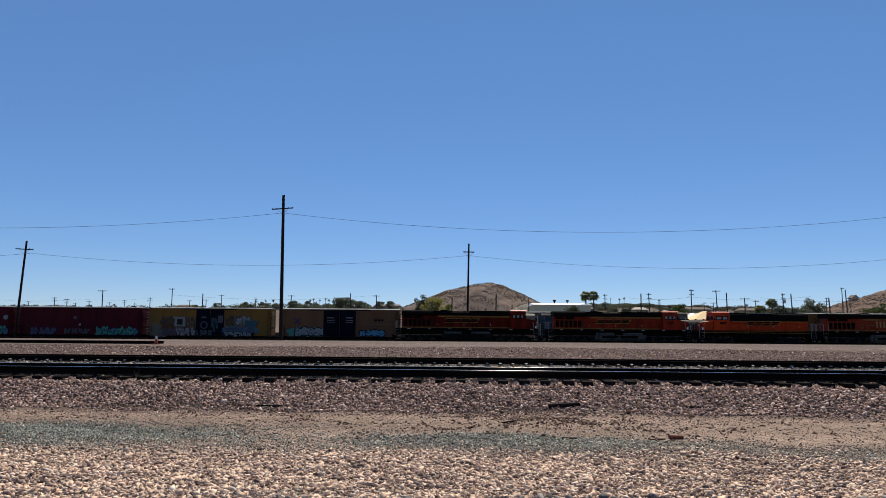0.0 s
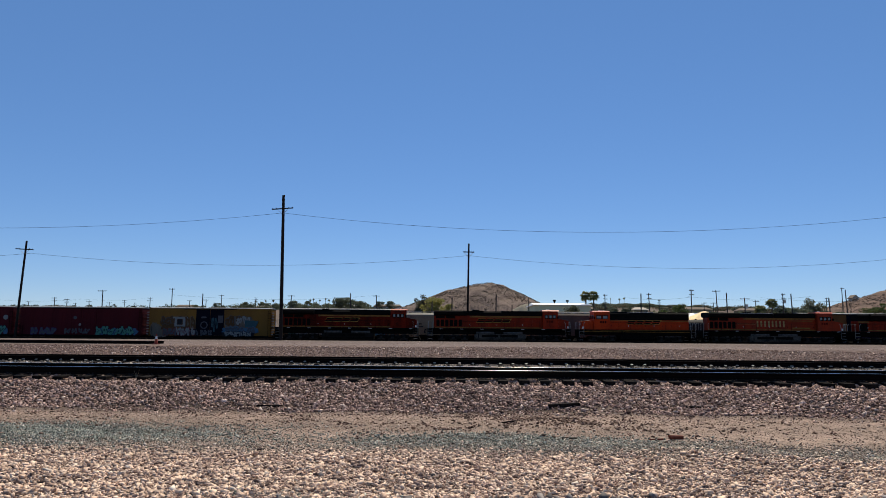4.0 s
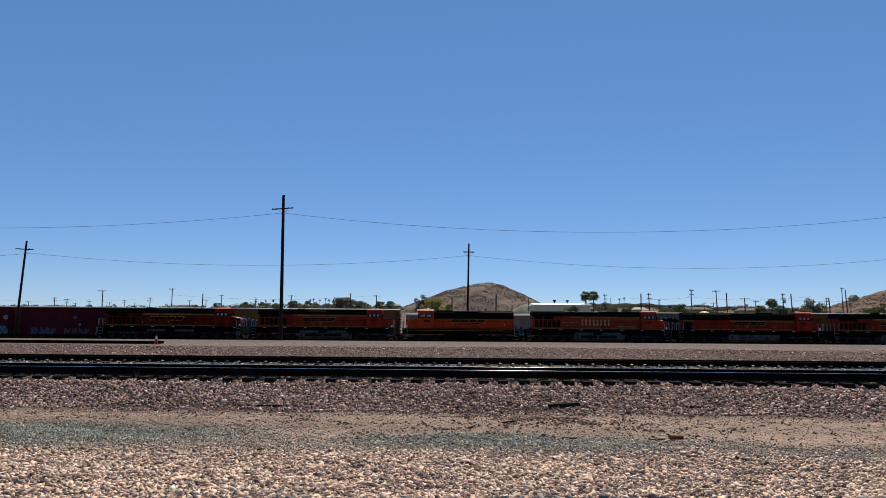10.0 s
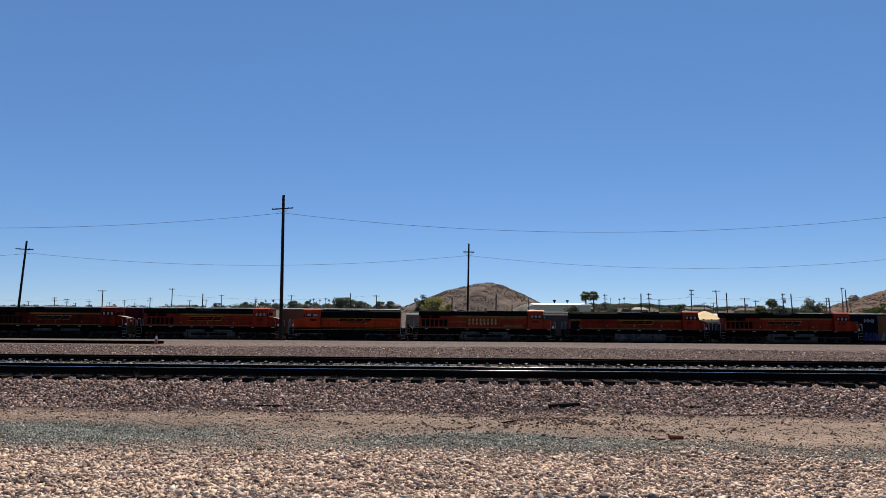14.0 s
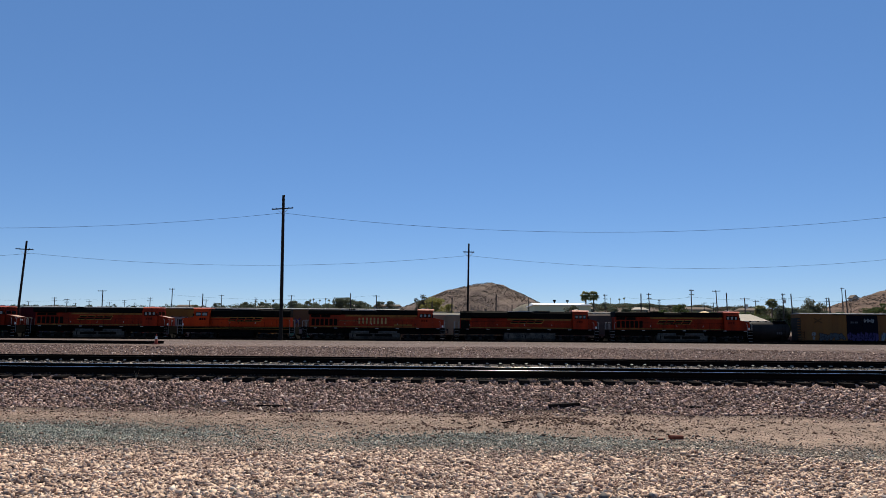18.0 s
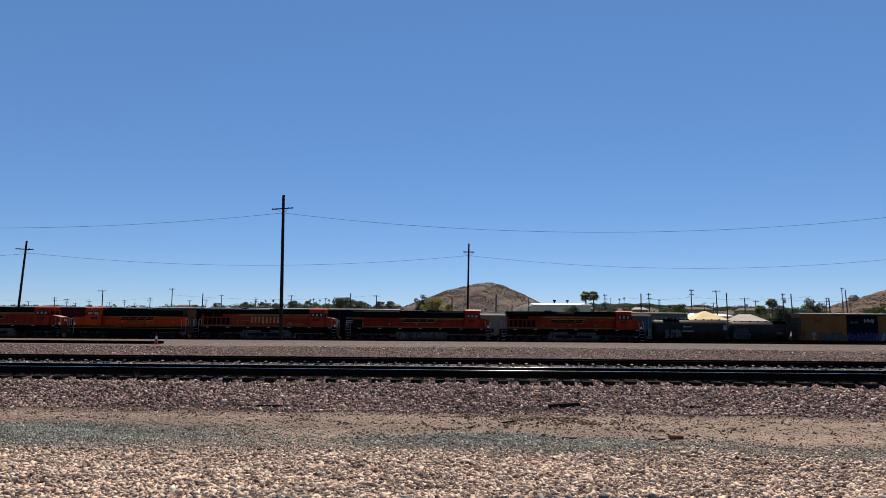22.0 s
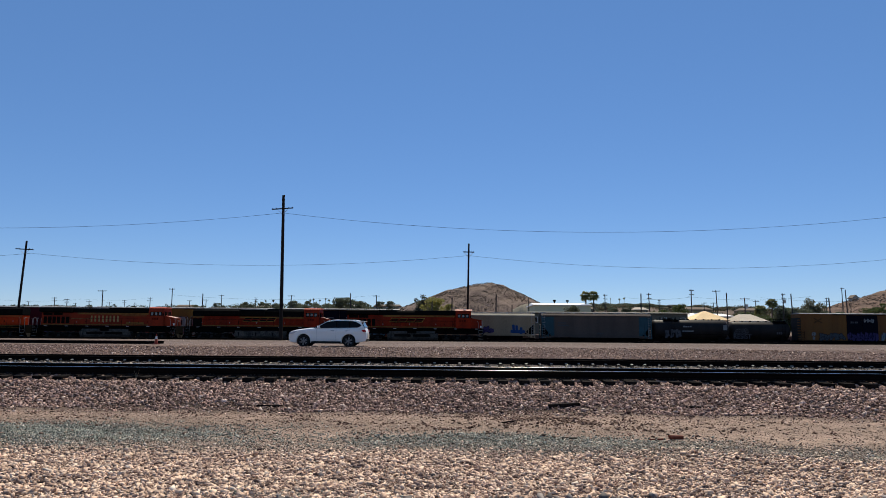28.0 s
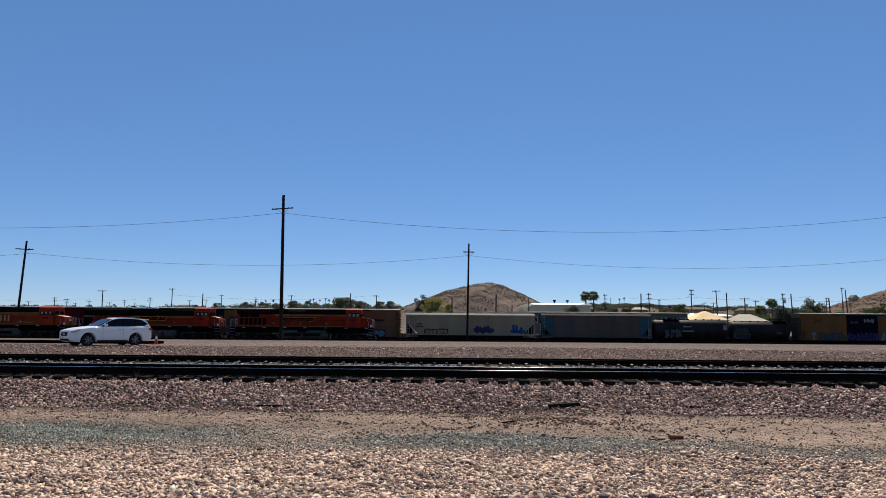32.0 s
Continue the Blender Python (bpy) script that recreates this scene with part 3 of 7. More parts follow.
def track(name, y, z, half, near, label, shine=True, turn=0.0):
    """Two rails on wooden ties; z is the foot of the rails, near the half length in which ties are single pieces."""
    tr = thing(name, label, "railway track", pose(0, y, z, 0, 0, turn), kind="structure")
    me = rail_mesh(half, shine)
    for s in (-1, 1):
        r = new("rail", me); r.parent = tr; r.location = (0, s * 0.755, 0)
    rng = random.Random(len(name) * 7 + int(y))
    bm = BM(); box(bm, -0.115, 0.115, -1.3, 1.3, -0.18, -0.015, 0.012)
    tie = part("tie", bm, M["tie"], tr)
    bm = BM()
    for s in (-1, 1):
        box(bm, -0.10, 0.10, s * 0.755 - 0.19, s * 0.755 + 0.19, -0.015, 0.0)
        for q in (-1, 1):
            box(bm, -0.06, -0.03, s * 0.755 + q * 0.085 - 0.02, s * 0.755 + q * 0.085 + 0.02, 0, 0.035)
            box(bm, 0.03, 0.06, s * 0.755 + q * 0.085 - 0.02, s * 0.755 + q * 0.085 + 0.02, 0, 0.035)
    pl = part("tie_plate", bm, M["plate"], tie, "rusty plates and spikes")
    if not shine:
        # pale wedges paint the row of sun glints along the rail foot
        bm = BM()
        prism(bm, [(-0.90, 0.045), (-0.82, 0.072), (-0.82, 0.03)], -0.045, 0.045)
        clip = part("rail_clip", bm, M["clip"], tie, "steel clip coloured pale like a sun glint")
    first = True
    x = -near
    while x < near:
        m = pose(x + rng.uniform(-0.03, 0.03), rng.uniform(-0.06, 0.06), rng.uniform(-0.012, 0.004), 0, 0, rng.uniform(-1.2, 1.2))
        if first:
            tie.matrix_basis = m
            first = False
        else:
            o = again(tie, m=m)
            again(pl, parent=o)
            if not shine:
                again(clip, parent=o)
        x += 0.5
    bm = BM()
    for s in (-1, 1):
        x = near
        while x < half:
            for yy in (0,):
                bmesh.ops.create_cube(bm, size=1, matrix=Matrix.Translation((s * x, yy, -0.1)) @ Matrix.Diagonal((0.23, 2.6, 0.17, 1)))
            x += 0.5
    if len(bm.verts):
        tagged(part("far_ties", bm, M["tie"], tr), kind="stuff")
    else:
        bm.free()
    return tr


track("track_near", 17.76, 0.495, 90, 22, "main track of shiny steel rails on wooden ties")
track("track_second", 27.75, 0.325, 90, 27, "second track of rusty rails on wooden ties", False)
LOCO_Y, LOCO_Z = 104.55, -0.2
FREIGHT_Y, FREIGHT_Z = 111.05, -0.75
track("track_passing", 100.2, -0.045, 210, 0, "empty yard track beside the locomotives", False, turn=TURN)
track("track_yard", LOCO_Y, LOCO_Z - 0.18, 210, 0, "yard track under the locomotives", turn=TURN)
track("track_storage", FREIGHT_Y, FREIGHT_Z - 0.18, 210, 0, "yard track under the parked freight cars", turn=TURN)
# ---------------------------------------------------------------- running gear
def wheelset(parent, x, z, r, gauge=0.755):
    """Two flanged wheels on an axle; turns about y."""
    ob = new("wheelset", None)
    bm = BM()
    rod(bm, (0, -gauge - 0.1, 0), (0, gauge + 0.1, 0), 0.09, n=10)
    for s in (-1, 1):
        rod(bm, (0, s * (gauge - 0.06), 0), (0, s * (gauge + 0.07), 0), r, n=28)
        rod(bm, (0, s * (gauge - 0.085), 0), (0, s * (gauge - 0.06), 0), r + 0.025, n=28)
        rod(bm, (0, s * (gauge + 0.07), 0), (0, s * (gauge + 0.075), 0), r * 0.78, n=20)
        rod(bm, (0, s * (gauge + 0.075), 0), (0, s * (gauge + 0.13), 0), 0.17, n=12)
        for k in range(4):
            a = k * math.pi / 2
            box(bm, 0.30 * math.cos(a) - 0.045, 0.30 * math.cos(a) + 0.045, s * (gauge + 0.07), s * (gauge + 0.10) + 0.0,
                0.30 * math.sin(a) - 0.045, 0.30 * math.sin(a) + 0.045)
    me = mesh_of("wheelset", bm, M["wheel"])
    bpy.data.objects.remove(ob)
    ob = new("wheelset", me)
    ob.parent = parent
    ob.location = (x, 0, z)
    return ob


def loco_truck(parent, x, axles, r=0.53):
    """Rigid cast truck with three axles or two."""
    span = 1.7 if axles == 3 else 2.7
    half = span * (axles - 1) / 2
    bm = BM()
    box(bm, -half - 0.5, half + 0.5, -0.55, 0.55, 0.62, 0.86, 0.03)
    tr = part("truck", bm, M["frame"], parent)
    tr.location = (x, 0, 0)
    for s in (-1, 1):
        bm = BM()
        prof = [(-half - 0.75, 0.72), (-half - 0.45, 0.50), (-half + 0.4, 0.50), (-half + 0.6, 0.42), (half - 0.6, 0.42), (half - 0.4, 0.50),
                (half + 0.45, 0.50), (half + 0.75, 0.72), (half + 0.6, 0.98), (half - 0.1, 0.90), (-half + 0.1, 0.90), (-half - 0.6, 0.98)]
        prism(bm, prof, s * 1.02 - 0.09, s * 1.02 + 0.09, "y")
        part("sideframe", bm, M["frame_pale"], tr)
        for k in range(axles):
            xx = -half + k * span
            bm = BM()
            box(bm, xx - 0.2, xx + 0.2, s * 1.17 - 0.09, s * 1.17 + 0.09, 0.36, 0.72, 0.04)
            part("axle_box", bm, M["truck_dust"], tr)
            for dx in (-0.36, 0.36):
                bm = BM(); rod(bm, (xx + dx, s * 1.15, 0.58), (xx + dx, s * 1.15, 0.98), 0.10, n=10)
                part("spring", bm, M["frame"], tr)
        for e in (-1, 1):
            bm = BM(); rod(bm, (e * half * 0.5, s * 1.16, 1.0), (e * (half * 0.5 - 0.5), s * 1.16, 0.80), 0.09, n=10)
            part("brake_cylinder", bm, M["truck_dust"], tr)
    for k in range(axles):
        WHEELS.append((wheelset(tr, -half + k * span, r, r), r))
    return tr


WHEELS = []      # wheelsets that roll, with their radius


def freight_truck(parent, x):
    bm = BM()
    box(bm, -0.2, 0.2, -1.05, 1.05, 0.42, 0.75, 0.03)
    tr = part("truck", bm, M["frame"], parent)
    tr.location = (x, 0, 0)
    for s in (-1, 1):
        bm = BM()
        prof = [(-1.1, 0.42), (-0.75, 0.36), (-0.35, 0.22), (0.35, 0.22), (0.75, 0.36), (1.1, 0.42), (1.1, 0.60), (0.7, 0.66), (0.35, 0.82), (-0.35, 0.82), (-0.7, 0.66), (-1.1, 0.60)]
        prism(bm, prof, s * 1.0 - 0.07, s * 1.0 + 0.07, "y")
        part("sideframe", bm, M["frame"], tr)
    for xx in (-0.89, 0.89):
        wheelset(tr, xx, 0.46, 0.46)
    return tr


def coupler(parent, x, s):
    bm = BM()
    box(bm, x - s * 0.7 if s > 0 else x, x if s > 0 else x + 0.7, -0.09, 0.09, 0.78, 0.96, 0.02)
    box(bm, x - 0.14, x + 0.14, -0.17, 0.15, 0.70, 1.04, 0.04)
    return part("coupler", bm, M["frame"], parent)


def loop_rail(parent, pts, r=0.022, material=None, name="handrail"):
    bm = BM()
    for a, b in zip(pts, pts[1:]):
        rod(bm, a, b, r, n=6)
    return part(name, bm, material or M["rail_grey"], parent)


def bars(parent, x0, x1, z0, z1, y, n, material, name="lettering", slant=0.0, gap=0.25, side=-1, fat=0.006):
    """A row of n plain bars in the place of lettering."""
    bm = BM()
    w = (x1 - x0) / n
    for i in range(n):
        a, b = x0 + i * w, x0 + (i + 1 - gap) * w
        pts = [(a, z0), (b, z0), (b + slant, z1), (a + slant, z1)]
        prism(bm, pts, y, y + side * fat, "y")
        if name == "emblem":
            out = part(name, bm, material, parent)
            bm = BM()
    if name == "emblem":
        bm.free()
        return out
    return part(name, bm, material, parent)


# ---------------------------------------------------------------- locomotives
def blocks(parent, x0, x1, z0, z1, y, n, material, slant, side):
    """A painted emblem as n slanting slabs, each parted by a level slit."""
    w = (x1 - x0) / n
    for i in range(n):
        bm = BM()
        a, b, h = x0 + i * w, x0 + (i + 0.86) * w, z1 - z0
        k = slant / h * (-side if slant else 0)
        for q0, q1, u0, u1 in ((0.0, 1.0, 0.58, 1.0), (0.0, 1.0, 0.0, 0.42)) if slant else ((0.0, 0.26, 0.0, 1.0), (0.58, 0.84, 0.0, 1.0)):
            xa, xb, za, zb = a + (b - a) * q0, a + (b - a) * q1, z0 + h * u0, z0 + h * u1
            prism(bm, [(xa + k * (za - z0), za), (xb + k * (za - z0), za), (xb + k * (zb - z0), zb), (xa + k * (zb - z0), zb)], y, y + side * 0.006, "y")
        part("emblem", bm, material, parent)


def swoosh(parent, x0, x1, z, y, material, side):
    """A long tapering underline."""
    bm = BM()
    prism(bm, [(x0, z - 0.10), (x0 + (x1 - x0) * 0.4, z - 0.02), (x1, z), (x1, z + 0.05), (x0 + (x1 - x0) * 0.3, z + 0.05)], y, y + side * 0.006, "y")
    part("emblem_bar", bm, material, parent)


def locomotive(style, label, m, body="orange", group="locomotives coupled in a row"):
    ge, gp = style in ("ge", "ge_old"), style == "gp"
    lo = thing("locomotive", label, "locomotive", m, group)
    L = 8.85 if gp else (10.9 if style == "sd" else 10.75)              # half length over the platforms
    OR, BK, YE = M[body], M["black"], M["yellow"]
    deck = 2.0
    hoodw = 0.88
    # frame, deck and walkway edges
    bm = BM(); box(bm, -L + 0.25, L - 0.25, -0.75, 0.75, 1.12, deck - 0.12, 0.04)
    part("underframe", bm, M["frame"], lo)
    bm = BM(); box(bm, -L + 0.3, L - 0.3, -1.52, 1.52, deck - 0.16, deck, 0.02)
    part("walkway", bm, M["black"], lo)
    for s in (-1, 1):
        bm = BM(); box(bm, -L + 0.3, L - 0.3, s * 1.52, s * 1.535, deck - 0.13, deck - (0.08 if gp else 0.06))
        part("sill_stripe", bm, YE if gp else BK, lo)
        if not gp:
            for k in range(7):
                x = -L + 2.0 + k * 3.0
                bm = BM(); box(bm, x, x + 0.45, s * 1.537, s * 1.55, deck - 0.14, deck - 0.06)
                part("reflector", bm, M["silver"], lo)
    # cab
    c0, c1 = (4.0, 6.35) if gp else ((6.85, 9.1) if style == "sd" else (6.45, 8.7))
    noseend = L - (0.75 if gp else 0.45)
    top = 4.72 if gp else 4.75
    prof = [(-1.5, deck), (1.5, deck), (1.5, 4.15), (1.22, top - 0.12), (0.95, top), (-0.95, top), (-1.22, top - 0.12), (-1.5, 4.15)]
    bm = BM(); prism(bm, prof, c0, c1)
    cab = part("cab", bm, OR, lo, "orange wide cab")
    bm = BM(); prism(bm, [(-1.26, top - 0.14), (1.26, top - 0.14), (1.0, top + 0.025), (-1.0, top + 0.025)], c0 - 0.03, c1 + 0.18)
    part("cab_roof", bm, M["roof_orange"], lo, "sunlit orange cab roof")
    for s in (-1, 1):
        n = 3 if not gp else 2
        w = (c1 - c0 - 0.5) / n
        for k in range(n):
            x = c0 + 0.25 + k * w
            bm = BM(); box(bm, x + 0.03, x + w - 0.03, s * 1.485, s * 1.508, 3.50, 4.08, 0.012)
            cw = part("cab_window", bm, M["frame"], cab, "black-framed cab window")
            bm = BM(); box(bm, x + 0.14, x + w - 0.14, s * 1.508, s * 1.513, 3.60, 3.98)
            part("pane", bm, M["cab_glass"], cw)
        bm = BM(); box(bm, c0 + 0.1, c1 - 0.1, s * 1.50, s * 1.53, 4.12, 4.18)
        part("drip_rail", bm, M["orange_worn"], cab)
        bars(cab, c0 + 0.55, c0 + 1.55, 2.9, 3.22, s * 1.502, 3, BK if gp else M["orange_grimy"], "number", side=s)
        bm = BM(); box(bm, c1 - 0.12, c1 + 0.02, s * 1.60 - 0.10, s * 1.60 + 0.10, 3.5, 3.85, 0.02)
        part("mirror", bm, BK, cab)
    # windscreen band and nose
    for s in (-1, 1):
        bm = BM(); box(bm, c1 + 0.005, c1 + 0.03, s * 0.68 - 0.5, s * 0.68 + 0.5, 3.52, 4.08, 0.01)
        part("windscreen", bm, M["glass"], cab)
    nz = 3.30 if gp else 3.42
    prof = [(c1, deck), (noseend, deck), (noseend, nz - (0.22 if not gp else 0.12)), (c1 + 0.5, nz), (c1, nz + (0.12 if not gp else 0.05))]
    bm = BM(); prism(bm, prof, -1.25, 1.25, "y")
    bmesh.ops.bevel(bm, geom=[e for e in bm.edges if e.calc_length() < 2.4], offset=0.07, segments=2, affect="EDGES")
    nose = part("nose", bm, OR, lo)
    # thin pale sheet paints the sun's highlight on the nose top
    prof = [(noseend - 0.1, nz - (0.21 if not gp else 0.12)), (c1 + 0.5, nz + 0.002), (c1 + 0.5, nz + 0.014), (noseend - 0.1, nz - (0.198 if not gp else 0.108))]
    bm = BM(); prism(bm, prof, -0.95, 0.95, "y")
    part("nose_top", bm, M["nose_pale"], nose, "nose top coloured pale as if sunlit")
    for s in (-0.2, 0.2):
        bm = BM(); rod(bm, (noseend, s, 2.75), (noseend + 0.06, s, 2.75), 0.12, n=14)
        part("headlight", bm, M["lamp_clear"], nose)
    bm = BM(); box(bm, noseend, noseend + 0.03, -0.35, 0.35, deck + 0.05, deck + 1.2, 0.01)
    part("nose_door", bm, OR, nose)
    for s in (-1, 1):
        bm = BM(); box(bm, noseend - 0.25, noseend - 0.02, s * 1.252, s * 1.26, 2.1, 2.4)
        part("number_board", bm, M["white"], nose)
    # long hood
    h0 = -L + (1.05 if gp else 1.15)
    if gp:
        wide0 = None
        split, topz = 3.40, 4.56
    else:
        split, topz = 3.50 if style == "sd" else 3.88, 4.55
    bm = BM(); box(bm, h0, c0, -hoodw, hoodw, deck, split, 0.03)
    hood = part("hood", bm, OR, lo, "orange engine hood")
    prof = [(-hoodw, split + 0.002), (hoodw, split + 0.002), (hoodw, topz - 0.25), (hoodw - 0.25, topz), (-hoodw + 0.25, topz), (-hoodw, topz - 0.25)]
    bm = BM(); prism(bm, prof, h0, c0)
    part("hood_top", bm, BK, lo, "black hood top")
    for s in (-1, 1):
        if gp:
            bm = BM(); box(bm, h0 + 0.05, c0, s * hoodw, s * (hoodw + 0.012), split - 0.16, split - 0.05)
            part("stripe", bm, YE, hood)
            bm = BM(); box(bm, h0 + 0.05, noseend, s * 1.536, s * 1.55, 1.62, 1.70)
            part("stripe", bm, YE, lo)
        else:
            xs = [(-4.3, c0 - 0.1)] if style != "sd" else [(-2.8, c0 - 0.1), (h0 + 0.05, -8.1)]
            for a, b in xs:
                bm = BM(); box(bm, a, b, s * hoodw, s * (hoodw + 0.012), split - 0.25, split - 0.02)
                part("stripe", bm, YE, hood, "dull yellow stripe")
            bm = BM(); box(bm, -9.5, 9.3, s * hoodw, s * (hoodw + 0.010), deck + 0.06, deck + 0.2)
            part("stripe", bm, YE, hood)
        # doors along the hood
        n = 9 if gp else 12
        w = (c0 - h0 - 0.4) / n
        for k in range(n):
            x = h0 + 0.2 + k * w
            bm = BM(); box(bm, x + 0.04, x + w - 0.04, s * hoodw - 0.01, s * (hoodw + 0.022), deck + 0.24, split - (0.34 if not gp else 0.2), 0.008)
            d = part("hood_door", bm, OR, hood)
            bm = BM(); box(bm, x + w - 0.16, x + w - 0.10, s * (hoodw + 0.022), s * (hoodw + 0.045), 2.45, 2.65)
            part("latch", bm, M["silver"] if k % 3 == 0 else BK, d)
        # painted company emblem as plain shapes
        y = s * (hoodw + 0.026)
        if style == "ge_old":
            blocks(hood, -2.3, 2.15, 2.55, 3.45, y, 4, M["cream"], 0.0, s)
            bars(hood, 3.0, 5.6, 2.3, 2.5, y, 1, YE, "emblem_bar", 0, 0, s)
            bars(hood, -5.2, -2.5, 2.93, 2.99, y, 1, M["cream"], "emblem_bar", 0, 0, s)
            bars(hood, 2.3, 6.0, 3.40, 3.52, y, 1, YE, "emblem_bar", 0, 0, s)
        else:
            e0, e1, ez = (-3.45, 1.65, 2.86) if gp else ((-2.35, 2.55, 2.84) if style == "sd" else (-3.4, 1.75, 2.92))
            blocks(hood, e0 + 0.02, e1 - 0.02, ez - 0.07, ez + 0.53, y - s * 0.004, 4, M["emblem_yellow"], 0.38, s)
            blocks(hood, e0 + 0.1, e1 - 0.1, ez, ez + 0.46, y, 4, BK, 0.3, s)
            swoosh(hood, e0 - 0.2, e1 - 1.2, ez - 0.12, y, BK, s)
    # radiator end
    if ge:
        r0, r1 = h0 - 0.05, -4.9
        prof = [(-1.48, 4.0), (-0.9, 3.86), (0.9, 3.86), (1.48, 4.0), (1.48, 4.46), (1.30, 4.62), (-1.30, 4.62), (-1.48, 4.46)]
        bm = BM(); prism(bm, prof, r0, r1)
        rad = part("radiator", bm, BK, lo, "overhanging black radiator wing")
        for s in (-1, 1):
            bm = BM(); box(bm, r0 + 0.15, r1 - 0.15, s * 1.475, s * 1.50, 4.06, 4.40, 0.01)
            part("radiator_grille", bm, M["frame"], rad)
            for k in range(2):
                x = h0 + 0.25 + k * 1.5
                bm = BM(); box(bm, x, x + 1.35, s * hoodw, s * (hoodw + 0.04), 3.44, 3.84, 0.01)
                part("intake_grille", bm, M["frame"], hood, "black intake grille")
            for k in range(6):
                x = h0 + 0.35 + k * 0.66
                bm = BM(); box(bm, x, x + 0.47, s * hoodw, s * (hoodw + 0.05), deck + 0.3, 3.28, 0.01)
                g = part("louvre_panel", bm, BK, hood, "black louvred panel")
                bm = BM()
                for q in range(7):
                    z = deck + 0.36 + q * 0.125
                    box(bm, x + 0.04, x + 0.43, s * (hoodw + 0.05), s * (hoodw + 0.075), z, z + 0.05)
                part("louvre", bm, M["frame"], g)
        bm = BM(); box(bm, -3.9, -2.9, -0.42, 0.42, topz - 0.02, topz + 0.2, 0.03)
        part("exhaust_housing", bm, BK, lo)
        bm = BM(); box(bm, -4.9, 0.2 if style == "ge_old" else -2.2, -0.78, 0.78, topz - 0.02, topz + 0.05, 0.02)
        part("roof_hatch", bm, M["silver"] if style == "ge_old" else BK, lo, "weathered roof hatch")
        bm = BM(); box(bm, 0.4, c0 - 0.15, -1.05, 1.05, 3.95, topz + 0.06, 0.05)
        part("dynamic_brake_box", bm, BK, lo)
    else:
        r0, r1 = (h0 - 0.02, h0 + 4.4) if gp else (-8.07, -2.82)
        w = 1.0 if gp else 1.42
        prof = [(-w, 3.66), (-hoodw - 0.02, 3.5), (hoodw + 0.02, 3.5), (w, 3.66), (w, 4.32), (w - 0.3, 4.56), (-w + 0.3, 4.56), (-w, 4.32)]
        bm = BM(); prism(bm, prof, r0, r1)
        rad = part("radiator", bm, BK, lo, "black flared radiator housing")
        for s in (-1, 1):
            bm = BM(); box(bm, r0 + 0.2, r1 - 0.2, s * w - 0.005, s * (w + 0.02), 3.72, 4.26, 0.01)
            part("radiator_grille", bm, M["frame"], rad)
        if not gp:
            for s in (-1, 1):
                bm = BM(); box(bm, r1 + 0.05, 0.95, s * hoodw, s * 1.20, 3.72, 4.30, 0.03)
                part("brake_grid_housing", bm, BK, lo, "black brake grid housing")
                # dark plate on the hood side paints the shade inside a doorway
                bm = BM(); box(bm, -9.65, -8.35, s * hoodw, s * (hoodw + 0.03), deck + 0.02, 3.2, 0.01)
                part("rear_recess_shade", bm, M["frame"], hood, "dark plate painted as a shaded doorway")
        for k in range(3):
            x = (r0 + r1) / 2 + (k - 1) * 1.45
            bm = BM(); rod(bm, (x, 0, topz - 0.12), (x, 0, topz + 0.06), 0.62, n=22)
            f = part("roof_fan", bm, BK, lo)
            bm = BM()
            for q in range(6):
                a = q * math.pi / 6
                rod(bm, (x - 0.58 * math.cos(a), -0.58 * math.sin(a), topz + 0.07), (x + 0.58 * math.cos(a), 0.58 * math.sin(a), topz + 0.07), 0.015, n=4)
            part("fan_guard", bm, M["frame"], f)
        bm = BM(); box(bm, 1.2, 3.6, -0.6, 0.6, topz - 0.02, topz + 0.09, 0.03)
        part("exhaust_housing", bm, BK, lo)
        bm = BM(); box(bm, -2.7, 0.9, -0.72, 0.72, topz - 0.02, topz + 0.05, 0.02)
        part("roof_hatch", bm, M["silver"], lo, "weathered grey roof hatch")
    # rear face details
    bm = BM(); box(bm, h0 - 0.03, h0, -0.35, 0.35, 2.0, 3.2, 0.01)
    part("rear_door", bm, OR, hood)
    # roof fittings
    bm = BM()
    for k in range(3):
        rod(bm, (c0 + 0.5, -0.2 + k * 0.2, top + 0.10), (c0 + 0.9 + 0.1 * k, -0.2 + k * 0.2, top + 0.12), 0.03, 0.07, n=8)
    box(bm, c0 + 0.5, c0 + 0.6, -0.25, 0.25, top, top + 0.1)
    part("horn", bm, M["silver"], lo)
    bm = BM(); rod(bm, (c0 + 1.4, 0.5, top), (c0 + 1.4, 0.5, top + 0.16), 0.14, 0.09, n=12)
    part("antenna_dome", bm, M["white"], lo)
    # fuel tank, air tanks
    t = 2.5 if gp else 3.75
    to = 0.5 if style == "sd" else 0.15 if not gp else 0.0
    prof = [(-1.45, 0.62), (-1.2, 0.30), (1.2, 0.30), (1.45, 0.62), (1.45, 1.38 if style == "sd" else 1.2), (-1.45, 1.38 if style == "sd" else 1.2)]
    tm = M["frame"] if gp else M["frame_pale"] if body == "orange_grimy" else M["tank"]
    bm = BM(); prism(bm, prof, to - t, to + t)
    tk = part("fuel_tank", bm, tm, lo, "dusty grey fuel tank" if not gp else "black fuel tank")
    for s in (-1, 1):
        for k in range(3):
            x = to - t + 0.5 + k * (2 * t / 3)
            bm = BM(); box(bm, x, x + 0.12, s * 1.45, s * 1.47, 0.66, 1.16)
            part("tank_strap", bm, M["frame"], tk)
        if ge:
            for x0, x1 in ((-2.55, -0.15), (0.15, 2.75)):
                bm = BM(); box(bm, x0, x1, s * 1.45, s * 1.475, 0.72, 1.08, 0.01)
                part("tank_dark_panel", bm, M["frame"], tk, "dark panel on the tank side")
